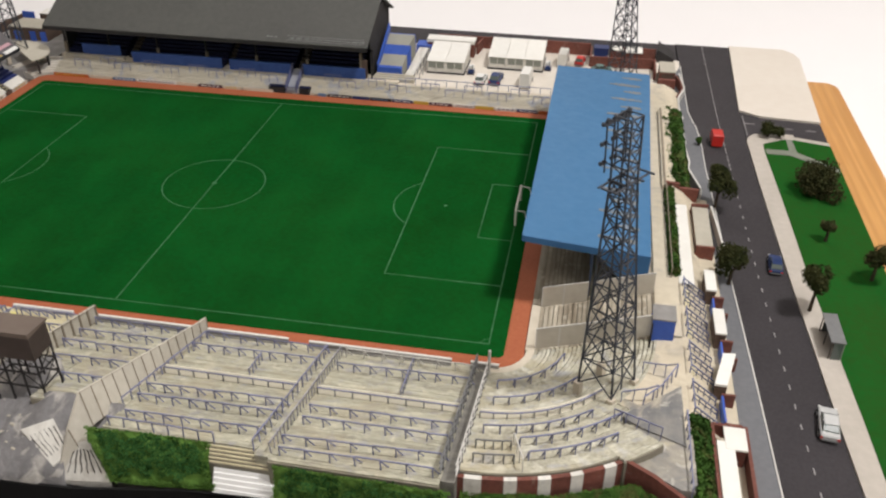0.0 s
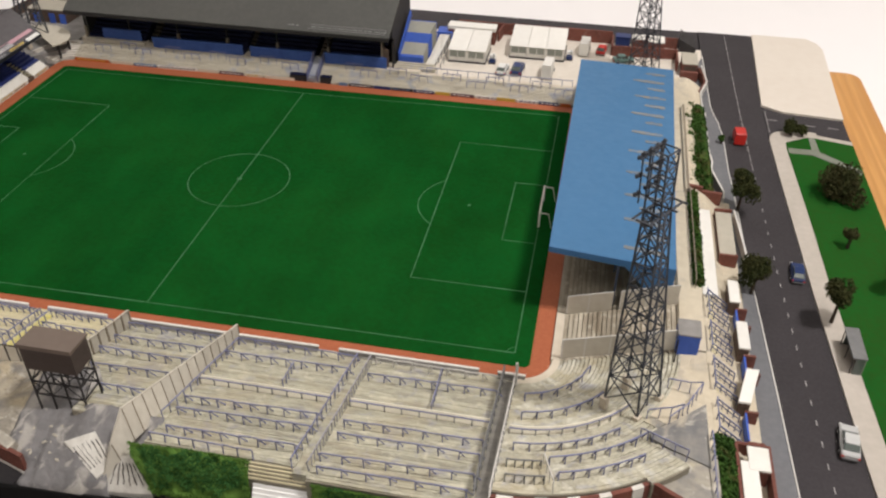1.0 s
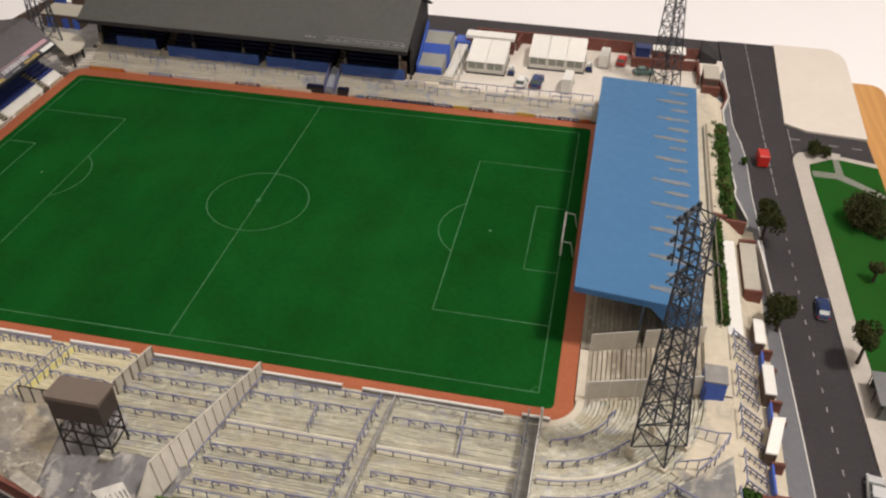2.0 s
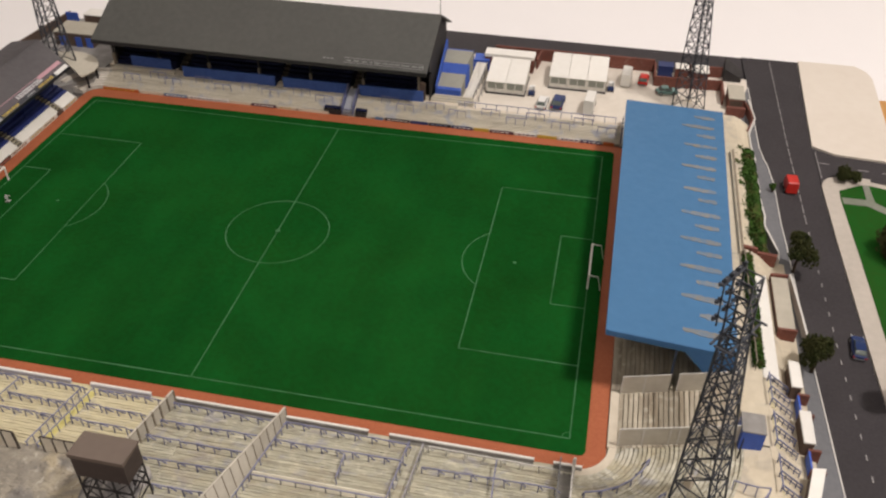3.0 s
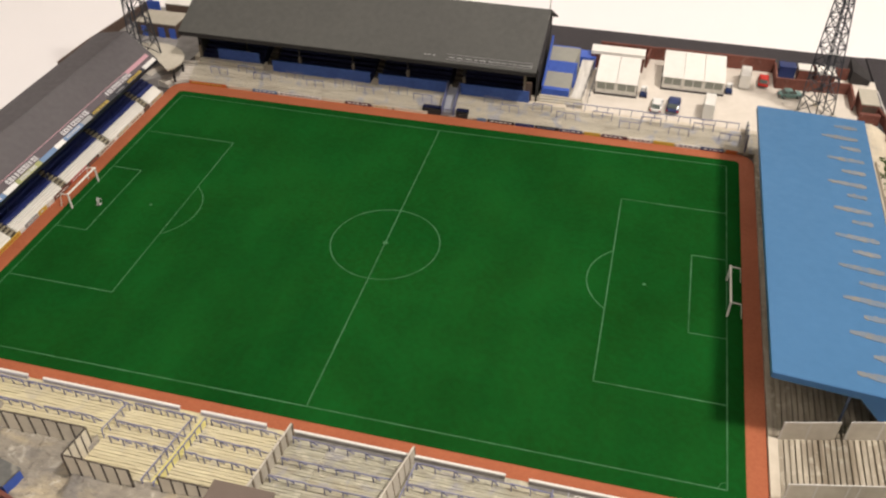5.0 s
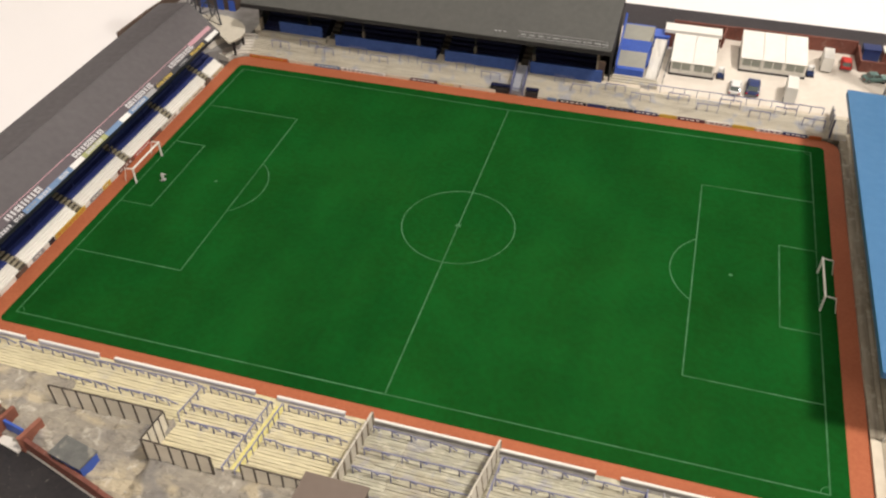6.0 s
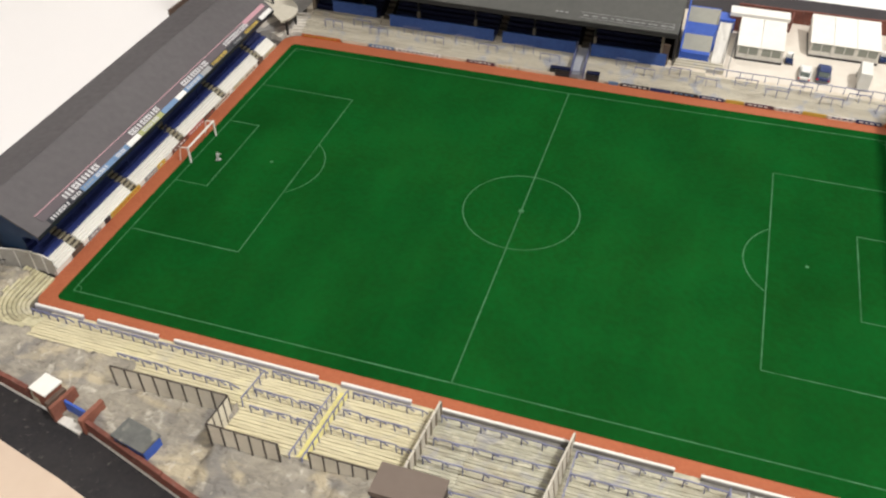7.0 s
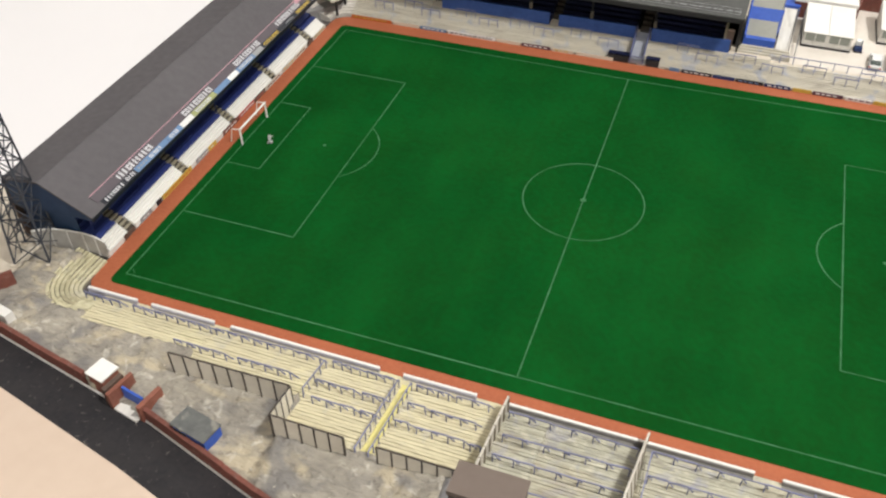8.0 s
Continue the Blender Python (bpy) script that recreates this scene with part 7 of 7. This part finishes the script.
def curved_wall():
    w = thing("corner_wall", (*polar(29.6, -72), 3.0), "curved wall of alternate brick and white panels behind the corner terrace", "wall", kind="structure")
    edges = [-90.3, -88.8, -85.3, -80.9, -78.3, -74.1, -71.5, -67.4, -64.8, -60.1, -57.5, -55.0]
    for i, (a, b) in enumerate(zip(edges, edges[1:])):
        prof = [(29.45, 1.5), (29.45, 7.3), (29.95 if i % 2 == 0 else 30.02, 7.3), (29.95 if i % 2 == 0 else 30.02, 1.5)]
        part("brick_panel" if i % 2 == 0 else "white_panel", sweep(B(), prof, lambda d, s: polar(d, s), [a, (a + b) / 2, b]), BRICK if i % 2 == 0 else WHITE_DIRTY, w)
    x, y = polar(29.75, -55.5)
    for (ax, ay, az), (bx, by, bz) in zip([(x, y, 7.6), (76.0, -62.4, 7.0), (79.4, -64.4, 6.2)], [(76.0, -62.4, 7.0), (79.4, -64.4, 6.2), (82.6, -67.5, 5.0)]):
        bm = plate(B(), ((ax, ay, 1.5), (bx, by, 1.5), (bx, by, bz), (ax, ay, az)), 0.5)
        part("brick_panel", bm, BRICK, w)


curved_wall()


def bank(name, outline_top, outline_foot, n, label, seed, mat=LEAF_BANK):
    """A planted bank between a top line and a foot line."""
    g = thing(name, (*outline_foot[0][:2], 1.0), label, "bank", "planted banks")
    bm = B()
    nu, nv = 90, 16
    rows = []
    pt = lambda line, t: Vector([np.interp(t * (len(line) - 1), range(len(line)), [p[k] for p in line]) for k in range(3)])
    for i in range(nu + 1):
        a, b = pt(outline_top, i / nu), pt(outline_foot, i / nu)
        row = []
        for j in range(nv + 1):
            p = a.lerp(b, j / nv)
            p += Vector((0, -0.6, 0.5)) * (0.5 * math.sin(math.pi * j / nv) + 0.6 * noise.noise((p.x * 0.3, p.z * 0.4, seed)) + (0.7 * noise.noise((p.x * 0.9, p.z * 1.0, seed + 3.3)) if 0 < j else 0))
            row.append(bm.verts.new(p))
        rows.append(row)
    for a, b in zip(rows, rows[1:]):
        for j in range(nv):
            bm.faces.new((a[j], b[j], b[j + 1], a[j + 1]))
    bmesh.ops.recalc_face_normals(bm, faces=bm.faces)
    rim = [[v.co.copy() for v in row] for row in rows]
    spots = []
    r = random.Random(seed)
    for i in range(n):
        a, b = rows[r.randrange(nu)], r.random()
        j = r.randrange(nv)
        p = a[j].co.lerp(a[j + 1].co, b)
        if mat is LEAF_BANK:
            edge = min((j + b) / nv - 0.07, 0.83 - (j + b) / nv) * 6 + 1.6 * noise.noise((p.x * 0.7, p.z * 0.8, seed + 1.5))
            side = min(a[0].co.x - rows[0][0].co.x, rows[nu][0].co.x - a[0].co.x) - 0.7
            if edge < 0.0 or side + noise.noise((p.x, p.z * 0.8, seed)) < 0.0:
                continue
        spots.append(p + Vector((r.uniform(-0.2, 0.4), r.uniform(-0.12, 0.1), r.uniform(0, 0.3))))
    part("slope", bm, LEAF_BRIGHT if mat is LEAF_BANK else mat, g)
    tagged(part("ground_cover", leaves(spots, 0.15, seed), mat, g), kind="stuff")
    border = []
    for i in range(nu + 1):
        for j, depth in ((0, 0.35), (nv, 0.8)):
            border += [rim[i][j] + Vector((r.uniform(-0.3, 0.3), r.uniform(-0.15, 0.1), (1 if j else -1) * r.uniform(0, depth) + 0.1)) for _ in range(9)]
    for i, side in ((0, 1), (nu, -1)):
        for j in range(nv + 1):
            border += [rim[i][j] + Vector((side * r.uniform(-0.1, 0.9), r.uniform(-0.25, 0.1), r.uniform(0.05, 0.35))) for _ in range(14)]
    tagged(part("grass_edge", leaves(border, 0.13, seed + 1), LEAF_BRIGHT, g, "bright yellow-green grass along the edge"), kind="stuff")


bank("planted_bank", [(15.6, -68.1, 8.3), (22, -67.8, 8.3), (29.4, -67.7, 8.1)], [(18.2, -69.9, 2.3), (24, -69.9, 2.8), (30.3, -69.95, 3.6)], 7000, "bright green planted bank behind the terrace", 21)
bank("planted_bank", [(37.3, -69.6, 8.3), (55.4, -69.6, 8.2)], [(37.0, -69.95, 1.9), (56.0, -69.95, 1.9)], 8000, "dark green planted bank behind the terrace", 22)
bank("planted_bank", [(56.4, -66.5, 5.2), (66, -65.6, 5.4), (74, -62.6, 5.6), (82, -67.0, 4.6)], [(56.2, -69.9, 1.9), (66, -69.9, 1.9), (76, -69.9, 1.9), (82.4, -69.9, 2.0)], 5600, "planted bank with bushes below the curved wall", 23, LEAF_HEDGE)


def white_steps(x0, x1, y0, z0, n, label, depth, rise, lean):
    """Broad steps whose risers slope outwards."""
    s = thing("white_steps", ((x0 + x1) / 2, y0, 0), label, "steps", "white steps")
    for i in range(n):
        y, z = y0 - i * depth, z0 - i * rise
        bm = B()
        sweep(bm, [(y, z - 1.2), (y, z), (y - depth + lean, z), (y - depth, z - rise), (y - depth, z - 1.2)], lambda d, s: (s, d), [x0, (x0 + x1) / 2, x1])
        part("step", bm, STEP_WHITE, s)


white_steps(30.05, 38.0, -68.55, 5.75, 5, "broad bright white-painted steps up to the terrace", 0.29, 0.5, 0.16)
ls = thing("tan_steps", (33, -68.9, 7.6), "tan landing steps between terrace and white steps", "steps", "white steps")
stepped(ls, lambda d, s: (s, -42.2 - d), [29.1 + 0.73 * i for i in range(11)], 25.35, 7.9, 4, 0.22, -0.36, TERR_W, 0.05)


def slatted_slope(a, b, c, d, n, label):
    """A worn white slope cut by dark slots that run from its top edge a-b to its lower edge d-c."""
    a, b, c, d = (Vector(p) for p in (a, b, c, d))
    s = thing("white_steps", d, label, "steps", "white steps")
    bm = B()
    top = [bm.verts.new(p) for p in (a, b, c, d)]
    low = [bm.verts.new((p.x, p.y, 1.0)) for p in (a, b, c, d)]
    for i in range(4):
        bm.faces.new((top[i], top[(i + 1) % 4], low[(i + 1) % 4], low[i]))
    bm.faces.new(top)
    bm.faces.new(low)
    bmesh.ops.recalc_face_normals(bm, faces=bm.faces)
    part("bed", bm, WHITE_DIRTY, s)
    r = random.Random(n)
    for i in range(n):
        f = (i + 0.6) / (n + 0.2)
        p, q = a.lerp(b, f), d.lerp(c, f)
        pts = [p.lerp(q, 0.2 + 0.6 * k / 5) + Vector((r.uniform(-0.07, 0.07), r.uniform(-0.07, 0.07), 0.02)) for k in range(6)]
        bm = B()
        for u, v in zip(pts, pts[1:]):
            beam(bm, u, v, 0.12, 0.08)
        part("slot", bm, RAIL_DARK, s)


slatted_slope((13.9, -68.4, 6.0), (15.5, -68.4, 6.5), (18.2, -69.98, 2.35), (12.1, -70.1, 1.55), 6, "worn white slope beside the fence with dark slots")
slatted_slope((6.3, -67.1, 5.25), (9.8, -65.8, 6.35), (13.2, -68.7, 4.85), (11.6, -70.0, 3.55), 6, "worn white slope on the rough ground with dark slots")



# ---------------- corner by the lane ----------------
def lane_huts():
    h = thing("turnstile_hut", (-46.6, -55.0, 1.2), "brick turnstile hut with a flat white roof by the lane", "turnstile", "turnstiles")
    a = math.atan(-0.208)
    c, s = math.cos(a), math.sin(a)

    def q(x0, x1, y0, y1, ox=-46.2, oy=-54.1):
        return [(ox + x * c - y * s, oy + x * s + y * c) for x, y in ((x0, y0), (x1, y0), (x1, y1), (x0, y1))]
    part("body", prism(B(), q(-1.05, 1.45, -1.35, 1.05), 0.8, 3.5), BRICK_LIGHT, h)
    part("roof", prism(B(), q(-1.2, 1.6, -1.5, 1.2), 3.5, 3.72), WHITE, h)
    part("pier", prism(B(), q(2.4, 3.0, -2.2, 0.6), 0.8, 3.8), BRICK_BROWN, h)
    part("pier", prism(B(), q(3.2, 3.7, -2.4, 1.4), 0.8, 3.6), BRICK_LIGHT, h)
    g = thing("blue_gate", (-40.8, -55.8, 1.2), "royal blue double gate beside the turnstile", "gate", "exit gates")
    part("leaf", prism(B(), q(4.0, 7.3, -0.75, -0.45), 0.9, 3.5), BLUE, g)
    part("threshold", prism(B(), q(3.8, 7.4, -2.4, -0.8), 0.6, 1.25), WHITE_DIRTY, g, "pale worn threshold")
    part("pier", prism(B(), q(7.6, 8.2, -1.9, 1.6), 0.8, 3.6), BRICK_LIGHT, g)
    k = thing("kiosk", (-29.6, -57.6, 1.4), "blue shed with a weathered grey flat roof", "kiosk", "kiosks")
    part("body", prism(B(), q(-2.6, 2.2, -1.3, 1.3, -31.0, -57.5), 1.0, 3.6), BLUE, k)
    part("roof", prism(B(), q(-2.8, 2.25, -1.45, 1.45, -31.0, -57.5), 3.6, 3.85), SHED_ROOF, k)
    part("hatch", prism(B(), q(-2.4, -0.6, -1.5, -1.26, -31.0, -57.5), 1.9, 3.1), DARK, k, "dark serving hatch")
    solid("white_box", prism(B(), q(-20.1, -17.3, -0.4, 0.8), 1.0, 3.4), WHITE, "low white-roofed box on the boundary wall", "box")
    wall_run([(-72.5, -46.5), (-69.0, -46.0), (-67.6, -44.2)], 1.6, 4.0, 0.5, BRICK, "short red-brick wall by the tower")
    wall_run([(-76, -40), (-73.4, -41.5)], 1.6, 4.2, 0.5, BRICK, "short red-brick wall by the tower")
    r = random.Random(9)
    bm = B()
    for i in range(150):
        x = r.uniform(-42, 6)
        y = lane_wall(x) + r.uniform(0.8, 6.0)
        if -33.5 < x < -26.5 or -50 < x < -38 or (x > -23 and y > -59.2) or (-4 < x and y > -64):
            continue
        s = r.uniform(0.1, 0.42) ** 1.3
        bmesh.ops.create_icosphere(bm, subdivisions=1, radius=s, matrix=Matrix.Translation((x, y, 1.75 + 0.45 * noise.noise((x * 0.13, y * 0.16, 0.3)) + RISE(x, y))) @ Matrix.Rotation(r.uniform(0, 3), 4, "Z") @ Matrix.Diagonal((1.8, 0.9, 0.5, 1)))
    solid("rubble", bm, RUBBLE_PALE, "scattered pale rubble lumps on the rough ground", "rubble", kind="stuff")


lane_huts()


# ---------------- street furniture and trees ----------------
def bus_shelter():
    s = thing("bus_shelter", (100.15, -30.3, 2.2), "grey flat-roofed bus shelter on the pavement", "bus shelter")
    part("roof", box(B(), 99.15, 101.05, -33.4, -27.0, 4.9, 5.1, 0.05), RAIL_GREY, s)
    part("back_panel", box(B(), 100.85, 100.97, -33.2, -27.2, 2.2, 4.9), FENCE_GREY, s)
    for y in (-33.3, -27.3):
        part("end_panel", box(B(), 99.65, 100.85, y, y + 0.15, 2.2, 4.9), GLASS, s, "dark glazed end panel")
    for y in (-33.2, -30.2, -27.25):
        part("post", box(B(), 99.35, 99.47, y, y + 0.12, 2.1, 4.9), RAIL_DARK, s)
    part("bench", box(B(), 100.15, 100.75, -32.6, -28.0, 2.9, 3.05), RAIL_DARK, s)


bus_shelter()


def tree(x, y, z, trunk, r, squash, n, mat, label, seed, name="tree", cat="tree"):
    t = thing(name, (x, y, z), label, cat, "trees along the street")
    g = random.Random(seed)
    if trunk:
        bm = B()
        tube(bm, (x, y, z - 0.2), (x + 0.1, y, z + trunk), 0.3, 0.2, 7)
        for i in range(5):
            a = g.uniform(0, 6.28)
            tube(bm, (x + 0.1, y, z + trunk * g.uniform(0.75, 1.0)), (x + math.cos(a) * r * 0.6, y + math.sin(a) * r * 0.6, z + trunk + r * g.uniform(0.3, 0.9)), 0.13, 0.05, 5)
        part("trunk", bm, BARK, t)
    c = Vector((x, y, z + trunk + r * squash * 0.75))
    lobes = [(c + Vector((g.uniform(-1, 1) * r * 0.55, g.uniform(-1, 1) * r * 0.55, g.uniform(-0.7, 0.8) * r * squash * 0.6)), r * g.uniform(0.38, 0.62)) for _ in range(9)]
    spots = []
    while len(spots) < n * 1.8:
        o, q = g.choice(lobes)
        d = Vector((g.gauss(0, 1), g.gauss(0, 1), g.gauss(0, 1))).normalized()
        p = o + d * q * g.uniform(0.55, 1.05)
        if p.z > z + 0.1:
            spots.append(p)
    part("crown", leaves(spots, 0.27, seed), mat, t)


D = "dark olive flock-leaved model tree"
tree(88.0, 4.6, 2.1, 3.2, 2.7, 1.0, 900, LEAF_TREE, D + " on the footway", 31)
tree(88.2, -18.2, 2.1, 2.6, 2.7, 1.0, 900, LEAF_TREE, D + " on the footway", 32)
tree(98.8, -22.8, 2.2, 3.6, 2.4, 1.0, 800, LEAF_TREE, D + " on the pale pavement", 33)
tree(106.3, 12.6, 2.2, 0.4, 4.8, 0.5, 2300, LEAF_BUSH, "broad bushy brown-green tree on the lawn", 34)
tree(104.4, -3.2, 2.2, 2.0, 1.2, 0.7, 260, LEAF_BUSH, "tiny thin sapling on the lawn", 35)
tree(109.1, -13.4, 2.2, 3.0, 2.5, 0.8, 700, LEAF_BUSH, "brownish model tree at the lawn's edge", 36)
tree(100.4, 34.8, 2.2, 0.5, 1.6, 0.9, 420, LEAF_TREE, "small dark bush at the street corner", 37, "bush", "bush")
tree(102.6, 34.9, 2.2, 0.4, 1.4, 0.8, 330, LEAF_TREE, "small dark bush at the street corner", 38, "bush", "bush")
tree(86.8, 28.4, 2.1, 0.4, 0.7, 1.1, 110, LEAF_HEDGE, "tiny green shrub on the footway", 39, "bush", "bush")
